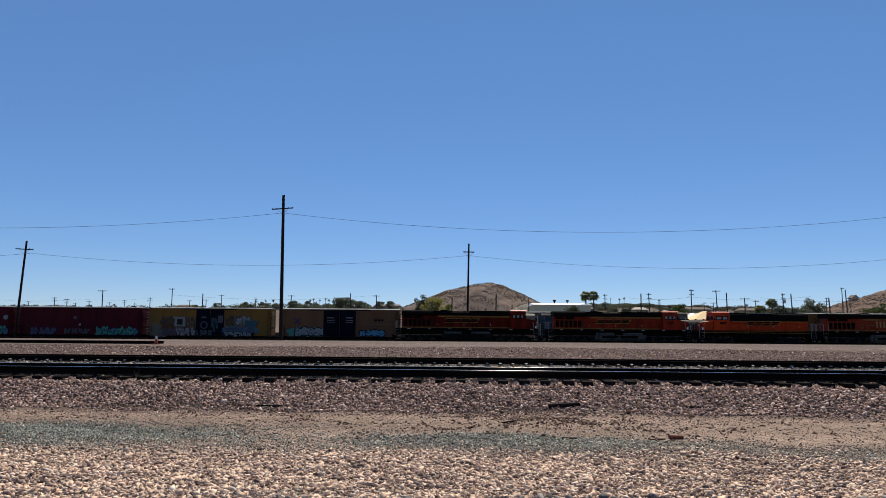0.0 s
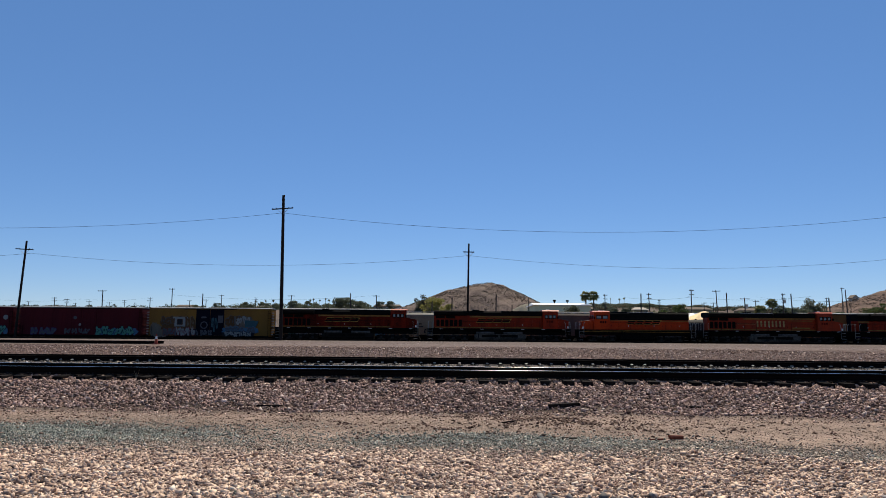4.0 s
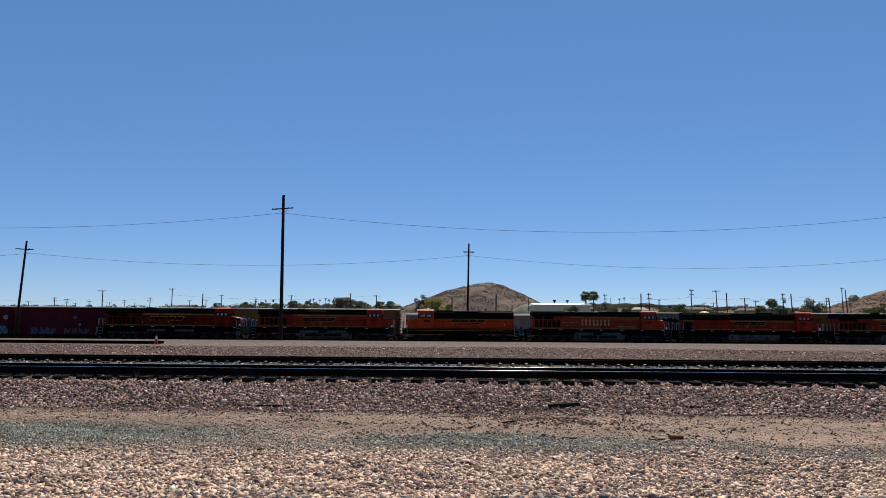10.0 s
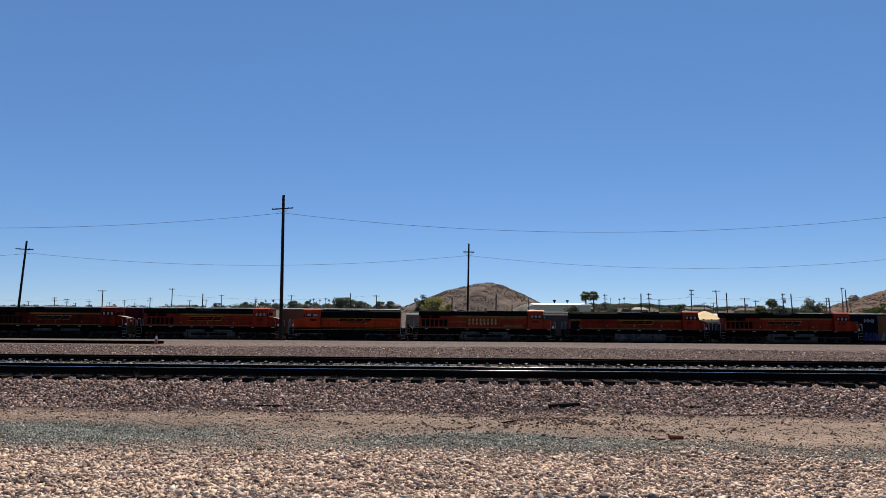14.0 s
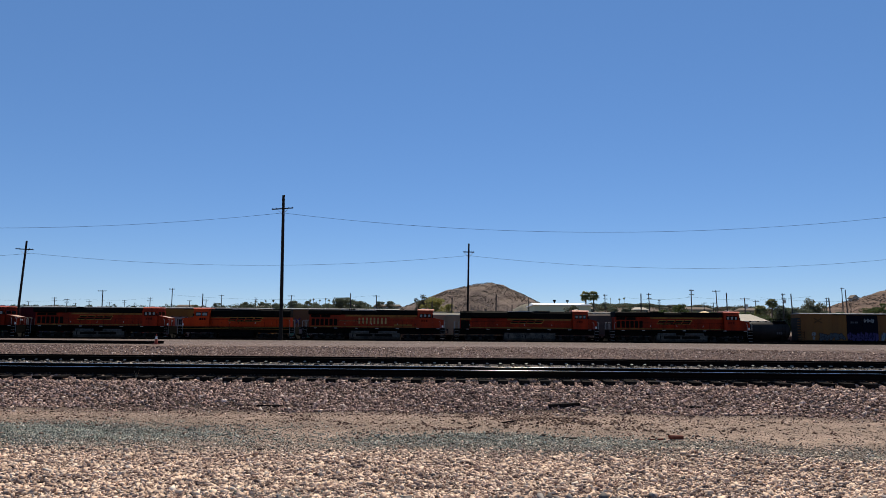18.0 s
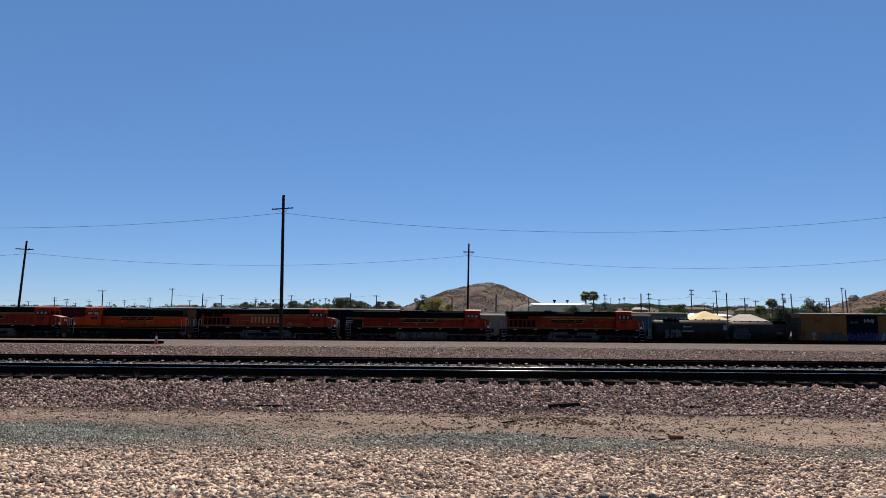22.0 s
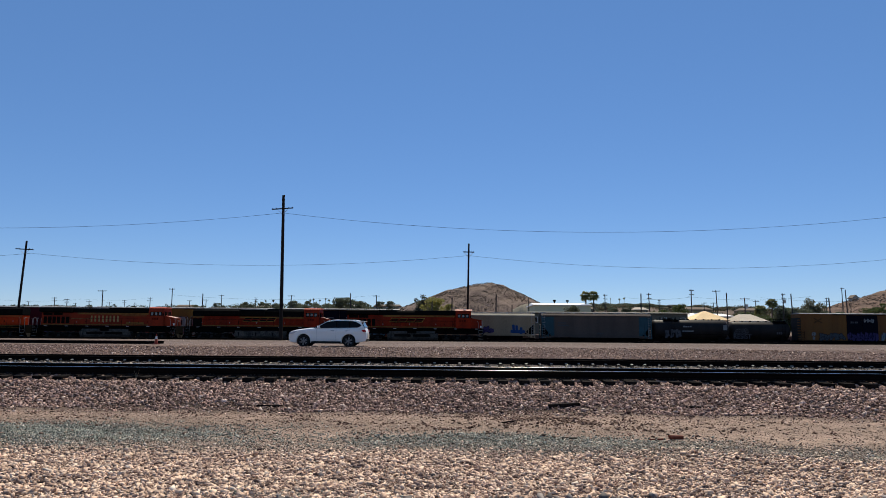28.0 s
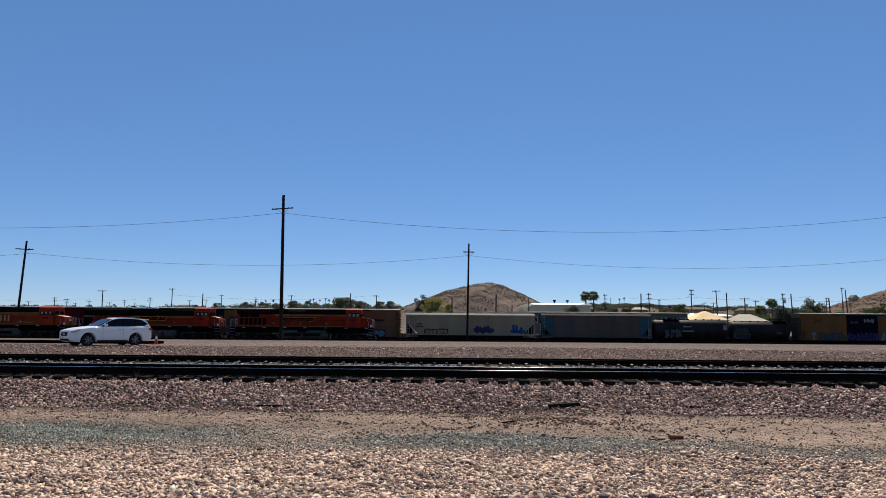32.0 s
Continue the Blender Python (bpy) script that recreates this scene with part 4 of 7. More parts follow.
        bm = BM(); rod(bm, (-0.6, s * 1.46, 0.9), (-0.6, s * 1.52, 0.9), 0.09, n=10)
        part("filler_cap", bm, BK, tk)
        for a in ((-t + 0.4, -0.7), (0.7, t - 0.3)):
            bm = BM(); rod(bm, (a[0], s * 1.22, 1.36), (a[1], s * 1.22, 1.36), 0.17, n=14)
            part("air_reservoir", bm, M["air_tank"] if ge else M["frame"], lo, "dusty air reservoir")
    # trucks
    if gp:
        for x in (-5.0, 5.0):
            loco_truck(lo, x, 2)
    else:
        for x in (-6.75, 6.75):
            loco_truck(lo, x, 3)
    # ends: pilot, steps, handrails
    for e in (-1, 1):
        bm = BM(); box(bm, min(e * (L - 0.3), e * (L - 0.2)), max(e * (L - 0.3), e * (L - 0.2)), -1.5, 1.5, 0.75, deck, 0.02)
        part("pilot", bm, BK, lo)
        prof = [(e * (L - 0.2), 0.15), (e * (L + 0.2), 0.15), (e * (L - 0.1), 0.8), (e * (L - 0.2), 0.8)]
        bm = BM(); prism(bm, prof, -1.35, 1.35, "y")
        part("plough", bm, BK, lo)
        coupler(lo, e * (L + 0.2), e)
        for s in (-1, 1):
            sx = e * (L - 0.62)
            for k in range(4):
                z = 0.42 + k * 0.42
                bm = BM(); box(bm, sx - 0.3, sx + 0.3, s * 1.52 - 0.17, s * 1.52 + 0.03, z, z + 0.04)
                part("step", bm, M["rail_grey"], lo)
            bm = BM(); box(bm, sx - 0.34, sx - 0.30, s * 1.52 - 0.17, s * 1.52 + 0.02, 0.36, deck)
            box(bm, sx + 0.30, sx + 0.34, s * 1.52 - 0.17, s * 1.52 + 0.02, 0.36, deck)
            part("step_side", bm, BK, lo)
            for dx in (-0.34, 0.34):
                loop_rail(lo, [(sx + dx, s * 1.56, 0.9), (sx + dx, s * 1.56, deck + 0.85), (sx + dx * 1.0 - e * 0.18, s * 1.5, deck + 1.05)], 0.026)
            loop_rail(lo, [(e * (L - 0.32), s * 1.45, deck), (e * (L - 0.32), s * 1.45, deck + 1.05), (e * (L - 0.32), s * 0.5, deck + 1.05), (e * (L - 0.32), s * 0.5, deck)], 0.022)
    a, b = -L + 1.25, c0 - 0.1
    for s in (-1, 1):
        loop_rail(lo, [(a, s * 1.47, deck + 1.02), (b, s * 1.47, deck + 1.02)], 0.018, M["black"])
        k = a
        while k < b:
            loop_rail(lo, [(k, s * 1.47, deck), (k, s * 1.47, deck + 1.02)], 0.018, M["black"], "stanchion")
            k += 1.72
    return lo


# places at nine seconds, front of each along +x
FLEET = []
for style, body, xc, turn, words in (
        ("ge", "orange_grimy", -38.55, 0, "grimy orange and black diesel locomotive with thin yellow stripe"),
        ("ge", "orange", -16.1, 0, "orange and black diesel locomotive with grey fuel tank"),
        ("gp", "orange_bright", 4.25, 180, "shorter orange locomotive with black hood top and yellow sill line"),
        ("ge_old", "orange_worn", 24.45, 0, "faded orange locomotive with large yellow emblem"),
        ("sd", "orange", 46.95, 0, "orange locomotive with flared black radiator and grey brake housings"),
        ("ge", "orange", 69.70, 0, "orange and black diesel locomotive ahead of parked hoppers")):
    m = yard(xc, LOCO_Y, LOCO_Z, turn)
    first = len(WHEELS)
    FLEET.append((locomotive(style, words, m, body), xc, turn, first, None))
    FLEET[-1] = (FLEET[-1][0], xc, turn, first, len(WHEELS))


# ---------------------------------------------------------------- painted tags on the cars
def blob(rng, cx, cz, w, h, n=14, rough=0.22):
    out = []
    for i in range(n):
        a = 2 * math.pi * i / n
        ca, sa = math.cos(a), math.sin(a)
        sq = 1 / max(abs(ca), abs(sa)) ** 0.55
        k = sq * (1 + rng.uniform(-rough, rough))
        out.append((cx + ca * w / 2 * k, cz + sa * h / 2 * k))
    return out


def stroke(bm, a, b, w, y, d):
    """One sprayed stroke with blunt ends, d proud of y."""
    ax, az, bx, bz = *a, *b
    L = max(1e-3, math.hypot(bx - ax, bz - az))
    ux, uz = (bx - ax) / L * w, (bz - az) / L * w
    pts = [(ax - ux * 0.5 - uz * 0.4, az - uz * 0.5 + ux * 0.4), (ax - ux * 0.5 + uz * 0.4, az - uz * 0.5 - ux * 0.4), (ax + uz * 0.5, az - ux * 0.5), (bx + uz * 0.5, bz - ux * 0.5),
           (bx + ux * 0.5 + uz * 0.4, bz + uz * 0.5 - ux * 0.4), (bx + ux * 0.5 - uz * 0.4, bz + uz * 0.5 + ux * 0.4), (bx - uz * 0.5, bz + ux * 0.5), (ax - uz * 0.5, az + ux * 0.5)]
    prism(bm, pts, y, y - d, "y")


def tag_paint(parent, x0, x1, z0, z1, y, n, fill, line, seed, back=None, label=""):
    """Sprayed interlocking strokes with an outline; shapes alone, no letters."""
    rng = random.Random(seed)
    w, H = (x1 - x0) / n, z1 - z0
    if back:
        bm = BM()
        for i in range(n + 1):
            prism(bm, blob(rng, x0 + i * w, (z0 + z1) / 2 - 0.1, w * 1.1, H * 0.85, 12, 0.3), y, y - 0.003 - 0.0004 * i, "y")
        part("spray_cloud", bm, back, parent)
    bo, bf, bh = BM(), BM(), BM()
    q = 0
    for i in range(n):
        cx = x0 + i * w
        k = rng.choice((4, 4, 5))
        px_, pz_ = cx + rng.uniform(0.1, 0.4) * w, z0 + rng.choice((0.08, 0.9)) * H
        for m_ in range(k):
            nx_ = cx + rng.uniform(0.08, 0.92) * w
            nz_ = z0 + (rng.uniform(0.55, 0.95) if pz_ < z0 + H * 0.5 else rng.uniform(0.05, 0.45)) * H
            t = min(w * 0.46, H * 0.36) * rng.uniform(0.8, 1.1)
            stroke(bo, (px_, pz_), (nx_, nz_), t + 0.13, y, 0.006 + 0.0002 * q)
            stroke(bf, (px_, pz_), (nx_, nz_), t, y, 0.018 + 0.0002 * q)
            if m_ % 2 == 0:
                stroke(bh, (px_ + (nx_ - px_) * 0.25, pz_ + (nz_ - pz_) * 0.25), (px_ + (nx_ - px_) * 0.7, pz_ + (nz_ - pz_) * 0.7), t * 0.20, y, 0.034 + 0.0002 * q)
            px_, pz_ = nx_, nz_
            q += 1
    g = tagged(part("graffiti", bf, fill, parent, label), kind="stuff")
    tagged(part("graffiti_outline", bo, line, parent), kind="stuff")
    tagged(part("graffiti_shading", bh, line, parent), kind="stuff")
    return g


def bubble_tag(parent, x0, x1, z0, z1, y, n, fill, line, seed, label=""):
    """Rounded swelling shapes with a dark outline and a dark hollow each; shapes alone."""
    rng = random.Random(seed)
    w, H = (x1 - x0) / n, z1 - z0
    bo, bf, bh = BM(), BM(), BM()
    for i in range(n):
        cx, cz = x0 + (i + 0.5) * w, (z0 + z1) / 2 + rng.uniform(-0.06, 0.06) * H
        ww, hh = w * rng.uniform(1.0, 1.15), H * rng.uniform(0.82, 1.0)
        prism(bo, blob(rng, cx, cz, ww + 0.22, hh + 0.22, 18, 0.07), y, y - 0.006 - 0.0006 * i, "y")
        prism(bf, blob(rng, cx, cz, ww - 0.06, hh - 0.04, 18, 0.10), y, y - 0.020 - 0.0006 * i, "y")
        for q in range(3):
            a, r = rng.uniform(0, 6.28), rng.uniform(0.15, 0.3)
            ax, az = cx + math.cos(a) * ww * r, cz + math.sin(a) * hh * r
            b = a + rng.uniform(-0.7, 0.7)
            stroke(bh, (ax, az), (ax + math.cos(b) * ww * 0.26, az + math.sin(b) * hh * 0.26), rng.uniform(0.06, 0.11), y, 0.036 + 0.001 * q)
    g = tagged(part("graffiti", bf, fill, parent, label), kind="stuff")
    tagged(part("graffiti_outline", bo, line, parent), kind="stuff")
    tagged(part("graffiti_shading", bh, line, parent), kind="stuff")
    return g


# ---------------------------------------------------------------- freight cars
def car_ladder(parent, x, y, z0, z1, w=0.42, material=None, dx=True):
    bm = BM()
    k = z0
    while k < z1:
        if dx:
            rod(bm, (x, y, k), (x + w, y, k), 0.022, n=5)
        else:
            rod(bm, (x, y, k), (x, y + w, k), 0.022, n=5)
        k += 0.38
    a, b = ((x, y), (x + w, y)) if dx else ((x, y), (x, y + w))
    rod(bm, (*a, z0 - 0.1), (*a, z1), 0.02, n=5); rod(bm, (*b, z0 - 0.1), (*b, z1), 0.02, n=5)
    return part("ladder", bm, material or M["frame"], parent)


def boxcar(x0, x1, paint, label, door=None, doors=None, top=5.45, roof="grey_roof", endpaint="graf_grey"):
    """A high boxcar whose body runs from x0 to x1."""
    c, h = (x0 + x1) / 2, (x1 - x0) / 2
    car = thing("boxcar", label, "boxcar", yard(c, FREIGHT_Y, FREIGHT_Z), "parked freight cars")
    W, zb = 1.5, 1.05
    bm = BM(); box(bm, -h, h, -W, W, zb, top - 0.12, 0.015)
    body = part("body", bm, M[paint], car)
    bm = BM(); prism(bm, [(-W - 0.04, top - 0.14), (W + 0.04, top - 0.14), (W + 0.04, top - 0.05), (0, top + 0.07), (-W - 0.04, top - 0.05)], -h - 0.03, h + 0.03)
    roof_ = part("roof", bm, M[roof], car, "sun-bleached metal roof")
    n = 14
    bm = BM()
    for k in range(1, n):
        x = -h + 2 * h * k / n
        prism(bm, [(-W - 0.045, top - 0.06), (-W - 0.045, top - 0.03), (0, top + 0.095), (W + 0.045, top - 0.03), (W + 0.045, top - 0.06), (0, top + 0.06)], x - 0.03, x + 0.03)
    part("roof_seam", bm, M[roof], roof_)
    bm = BM(); box(bm, -h + 0.3, h - 0.3, -W - 0.02, W + 0.02, zb - 0.22, zb + 0.06, 0.01)
    part("side_sill", bm, M["frame"], car)
    bm = BM(); prism(bm, [(-h, 0.75), (-h + 3.6, 0.75), (-h + 4.2, 0.38), (h - 4.2, 0.38), (h - 3.6, 0.75), (h, 0.75), (h, zb), (-h, zb)], -0.35, 0.35, "y")
    part("centre_sill", bm, M["frame"], car)
    for x in (-2.2, 0.6, 2.4):
        bm = BM(); box(bm, x - 0.7, x + 0.7, -1.2, -0.5, 0.42, 0.9, 0.05)
        part("brake_gear", bm, M["frame"], car)
    lo_, hi_ = doors or (-2.6, 2.6)
    nd = 2
    w = (hi_ - lo_) / nd
    for s in (-1, 1):
        for k in range(nd):
            a = lo_ + k * w
            bm = BM(); box(bm, a + 0.03, a + w - 0.03, s * W - 0.03, s * (W + 0.07), zb + 0.08, top - 0.3, 0.012)
            d = part("door", bm, M[door or paint], car, "sliding plug door")
            bm = BM()
            for q in range(4):
                xx = a + w * (q + 0.5) / 4
                rod(bm, (xx, s * (W + 0.10), zb + 0.2), (xx, s * (W + 0.10), top - 0.4), 0.018, n=5)
            box(bm, a + 0.1, a + w - 0.1, s * (W + 0.07), s * (W + 0.10), 2.2, 2.26)
            part("lock_rod", bm, M[door or paint], d)
        bm = BM(); box(bm, lo_ - w * 0.9, hi_ + w * 0.9, s * W, s * (W + 0.09), top - 0.27, top - 0.18)
        part("door_rail", bm, M["frame"], car)
        # side posts
        for k in range(13):
            x = -h + 0.5 + k * (2 * h - 1.0) / 12
            if lo_ - 0.1 < x < hi_ + 0.1:
                continue
            bm = BM(); box(bm, x - 0.04, x + 0.04, s * W, s * (W + 0.025), zb + 0.06, top - 0.2)
            part("side_post", bm, M[paint], body)
        for e in (-1, 1):
            xx = -h + 0.06 if e < 0 else h - 0.48
            car_ladder(car, xx, s * (W + 0.06), 1.2, top - 0.4 if e > 0 else 2.6)
            bm = BM(); box(bm, xx - 0.02, xx + 0.5, s * W - 0.05, s * W + 0.02, 0.55, 0.6); box(bm, xx, xx + 0.03, s * W - 0.04, s * W, 0.55, zb); box(bm, xx + 0.44, xx + 0.47, s * W - 0.04, s * W, 0.55, zb)
            part("stirrup", bm, M["frame"], car)
    for e in (-1, 1):
        bm = BM()
        for k in range(6):
            z = zb + 0.25 + k * 0.6
            box(bm, min(e * h, e * (h + 0.06)), max(e * h, e * (h + 0.06)), -W + 0.15, W - 0.15, z, z + 0.28, 0.03)
        # dark sheet over the end face paints its shade
        if paint == "boxcar_orange":
            box(bm, min(e * h, e * (h + 0.012)), max(e * h, e * (h + 0.012)), -W + 0.01, W - 0.01, zb + 0.02, top - 0.75)
        part("end_rib", bm, M[paint if paint != "boxcar_orange" else "end_dark"], body)
        step = None
        for k in range(9):
            if step is None:
                bm = BM(); box(bm, min(e * (h + 0.08), e * (h + 0.34)), max(e * (h + 0.08), e * (h + 0.34)), -W - 0.02, -W + 0.42, zb + 0.2, zb + 0.36)
                step = part("end_step", bm, M[endpaint], car)
            else:
                again(step, 0, 0, k * 0.42)
        freight_truck(car, e * (h - 2.3))
        coupler(car, e * (h + 0.75), e)
        bm = BM(); box(bm, min(e * h, e * (h + 0.5)), max(e * h, e * (h + 0.5)), -0.4, 0.4, zb - 0.02, zb + 0.03)
        part("brake_step", bm, M["frame"], car)
    return car, c, h


FY = -1.5     # near side of a car in its own space


def storage_row():
    # red boxcars
    for x0, x1, seed in ((-89.1, -70.1, 3), (-68.9, -49.9, 4)):
        car, c, h = boxcar(x0, x1, "boxcar_red", "dark red boxcar with sprayed tags along its side", doors=(-2.4, 2.4), endpaint="boxcar_red")
        y = FY - 0.03
        tag_paint(car, -h + 1.8, -h + 5.6, 1.25, 2.1, y, 6, M["graf_grey"], M["graf_purple"], seed * 3, None, "grey sprayed graffiti")
        tag_paint(car, -h + 7.0, -h + 11.0, 1.35, 2.05, y - 0.09, 7, M["graf_grey"], M["boxcar_red"], seed * 5)
        tag_paint(car, h - 7.2, h - 1.1, 1.2, 2.35, y, 6, M["graf_green"], M["navy"], seed * 7, M["graf_blue"], "green and blue graffiti")
        bm = BM(); rod(bm, (h - 10.4, y - 0.08, 3.75), (h - 10.4, y - 0.1, 3.75), 0.27, n=18)
        part("round_mark", bm, M["graf_grey"], car)
        bm = BM(); rod(bm, (-h + 7.9 + 1.5, y - 0.08, 2.7), (-h + 7.9 + 1.5, y - 0.1, 2.7), 0.2, n=14)
        part("round_mark", bm, M["graf_white"], car)
        bars(car, h - 9.4 + 1.5, h - 9.0 + 1.9, 3.7, 3.95, y, 3, M["graf_grey"])
        bm = BM(); rod(bm, (h - 1.1 if seed == 3 else -h + 0.9, y, 3.75), (h - 1.1 if seed == 3 else -h + 0.9, y - 0.02, 3.75), 0.38, n=18)
        part("round_mark", bm, M["graf_white"] if seed == 3 else M["boxcar_red"], car)
    # yellow boxcar covered in paint
    car, c, h = boxcar(-48.8, -29.7, "boxcar_yellow", "yellow boxcar covered in large graffiti", "navy", (-2.2, 2.2), endpaint="graf_white")
    y = FY - 0.03
    rng = random.Random(11)
    bm = BM()
    for i in range(5):
        prism(bm, blob(rng, -h + 0.75 + i * 0.42, 2.0 - 0.12 * i, 1.0, 2.2 - 0.2 * i, 16, 0.2), y, y - 0.004 - i * 0.0006, "y")
    part("spray_cloud", bm, M["spray_tan"], car, "pale sprayed area")
    bm = BM()
    for i in range(6):
        prism(bm, blob(rng, -h + 2.5 + i * 0.8, 2.9 + 0.35 * (i % 2), 1.3, 1.6, 14, 0.35), y, y - 0.010 - i * 0.0006, "y")
    part("spray_cloud", bm, M["graf_brown"], car, "brown sprayed area")
    bm = BM()
    for i in range(7):
        prism(bm, blob(rng, 2.9 + i * 0.62, 2.9 + 0.3 * (i % 2), 1.1, 1.9, 14, 0.3), y - 0.002, y - 0.010 - i * 0.0006, "y")
    part("spray_cloud", bm, M["spray_tan"], car, "pale sprayed area")
    # white block figure round a dark square
    bm = BM()
    for q in (((-h + 3.9, 3.85), (-h + 5.9, 3.85), 0.34), ((-h + 4.2, 2.7), (-h + 4.2, 3.8), 0.4), ((-h + 5.5, 2.7), (-h + 5.5, 3.8), 0.4), ((-h + 4.2, 2.65), (-h + 5.5, 2.65), 0.25)):
        stroke(bm, *q, y, 0.02 + 0.0007 * len(bm.verts) / 16)
    part("graffiti", bm, M["graf_white"], car, "white block graffiti")
    bm = BM(); plate(bm, [(-h + 4.45, 2.85), (-h + 5.2, 2.85), (-h + 5.2, 3.6), (-h + 4.45, 3.6)], y, 0.012)
    part("graffiti_shading", bm, M["graf_black"], car)
    tag_paint(car, -h + 2.0, -h + 4.0, 2.8, 4.1, y - 0.01, 3, M["graf_brown"], M["graf_grey"], 26)
    tag_paint(car, -h + 5.6, -h + 7.3, 2.3, 4.0, y - 0.01, 2, M["graf_brown"], M["spray_tan"], 27)
    tag_paint(car, -h + 2.3, -h + 4.4, 1.15, 2.2, y - 0.03, 4, M["graf_grey"], M["graf_red"], 22)
    tag_paint(car, -h + 4.3, -h + 7.2, 1.15, 2.35, y - 0.04, 5, M["graf_white"], M["graf_red"], 28, M["graf_black"], "white and red graffiti on black")
    # ring, band and tags on the navy doors
    yd = y - 0.09
    bm = BM()
    for i in range(18):
        a0, a1 = i * math.pi / 9, (i + 1) * math.pi / 9
        stroke(bm, (-0.9 + 0.5 * math.cos(a0), 2.75 + 0.5 * math.sin(a0)), (-0.9 + 0.5 * math.cos(a1), 2.75 + 0.5 * math.sin(a1)), 0.16, yd, 0.012 + 0.0004 * i)
    part("ring_mark", bm, M["graf_grey"], car, "pale sprayed ring")
    bm = BM(); prism(bm, blob(rng, -1.0, 3.95, 0.9, 0.3, 12, 0.15), yd, yd - 0.01, "y")
    part("spray_cloud", bm, M["graf_grey"], car)
    bm = BM(); plate(bm, [(1.25, 3.1), (2.05, 3.1), (2.05, 4.25), (1.25, 4.25)], yd, 0.012)
    part("sprayed_block", bm, M["graf_grey"], car)
    tag_paint(car, 0.3, 1.3, 1.5, 4.0, yd - 0.01, 2, M["teal"], M["navy"], 29)
    tag_paint(car, -2.1, 0.4, 1.2, 1.95, yd - 0.01, 4, M["graf_grey"], M["navy"], 23)
    # right of the doors: faded shapes above pale blue bubbles
    tag_paint(car, 2.5, 5.0, 2.8, 4.1, y - 0.02, 2, M["graf_brown"], M["graf_grey"], 30)
    tag_paint(car, 4.2, 6.6, 2.9, 4.1, y - 0.05, 3, M["graf_white"], M["spray_tan"], 24)
    bm = BM(); plate(bm, [(5.5, 2.5), (7.2, 2.5), (7.6, 3.4), (5.5, 3.55)], y, 0.095)
    part("sprayed_block", bm, M["teal"], car, "dark blue sprayed block")
    tag_paint(car, 2.4, 7.2, 1.6, 2.5, y - 0.10, 6, M["graf_grey"], M["graf_blue"], 25, M["graf_blue"], "pale blue bubble graffiti")
    tag_paint(car, 2.4, 6.6, 1.1, 1.75, y - 0.13, 6, M["graf_white"], M["graf_black"], 33, M["graf_black"], "white tags on black")
    # tan boxcar with navy doors
    car, c, h = boxcar(-28.05, -9.65, "boxcar_tan", "tan boxcar with navy doors and sprayed tags", "navy", (-2.7, 2.4), endpaint="boxcar_tan")
    bm = BM()
    for i in range(6):
        prism(bm, blob(rng, -h + 1.7 + i * 1.15, 1.75 + 0.2 * (i % 2), 1.5, 1.1, 12, 0.3), y, y - 0.003 - i * 0.0005, "y")
    part("spray_cloud", bm, M["graf_green"], car, "dull green sprayed area")
    bubble_tag(car, -h + 2.1, -h + 7.2, 1.15, 2.55, y - 0.01, 5, M["graf_white"], M["graf_black"], 31, "white bubble graffiti with black outline")
    tag_paint(car, 2.7, 7.4, 1.3, 2.0, y - 0.005, 4, M["graf_pink"], M["graf_pink"], 36)
    bubble_tag(car, 3.0, 6.9, 1.2, 2.2, y - 0.05, 4, M["graf_sky"], M["graf_black"], 32, "light blue bubble graffiti with black outline")
    for x in (-1.5, 1.4):
        bars(car, x - 0.55, x + 0.55, 3.95, 4.12, y - 0.06, 5, M["graf_white"], side=-1)
        bars(car, x - 0.6, x + 0.6, 3.6, 3.7, y - 0.06, 7, M["graf_white"], side=-1)
        bars(car, x - 0.6, x + 0.6, 3.3, 3.38, y - 0.06, 8, M["graf_white"], side=-1)
    bars(car, 5.3, 6.8, 3.55, 3.85, y, 3, M["navy"], side=-1)
    bars(car, 3.4, 8.2, 3.05, 3.15, y, 12, M["brown_wall"], side=-1)
    bm = BM()
    plate(bm, [(-h + 1.9, 3.0), (-h + 2.15, 3.0), (-h + 3.0, 3.9), (-h + 2.75, 3.9)], y, 0.01)
    plate(bm, [(-h + 2.75, 3.0), (-h + 3.0, 3.0), (-h + 2.15, 3.9), (-h + 1.9, 3.9)], y, 0.014)
    part("cross_mark", bm, M["graf_purple"], car)
    # far tan boxcars
    for x0, x1, seed in ((53.25, 72.4, 41), (74.0, 93.1, 45)):
        car, c, h = boxcar(x0, x1, "boxcar_orange", "faded orange boxcar with navy doors and tags along its sill", "navy", (-2.4, 2.5), top=5.35, endpaint="boxcar_orange")
        bubble_tag(car, -h + 1.6, -h + 2.3, 1.75, 2.45, y - 0.01, 1, M["graf_white"], M["boxcar_orange"], seed)
        bars(car, -h + 1.75, -h + 2.15, 1.25, 1.75, y - 0.01, 2, M["graf_white"], side=-1)
        tag_paint(car, -h + 2.9, -h + 6.8, 1.2, 2.15, y - 0.02, 5, M["graf_grey"], M["graf_black"], seed + 1, None, "grey and black sprayed tags")
        bm = BM()
        stroke(bm, (-h + 2.2, 3.9), (-h + 3.2, 4.5), 0.22, y, 0.01); stroke(bm, (-h + 2.2, 4.5), (-h + 3.2, 3.9), 0.22, y, 0.014)
        part("cross_mark", bm, M["graf_brown"], car)
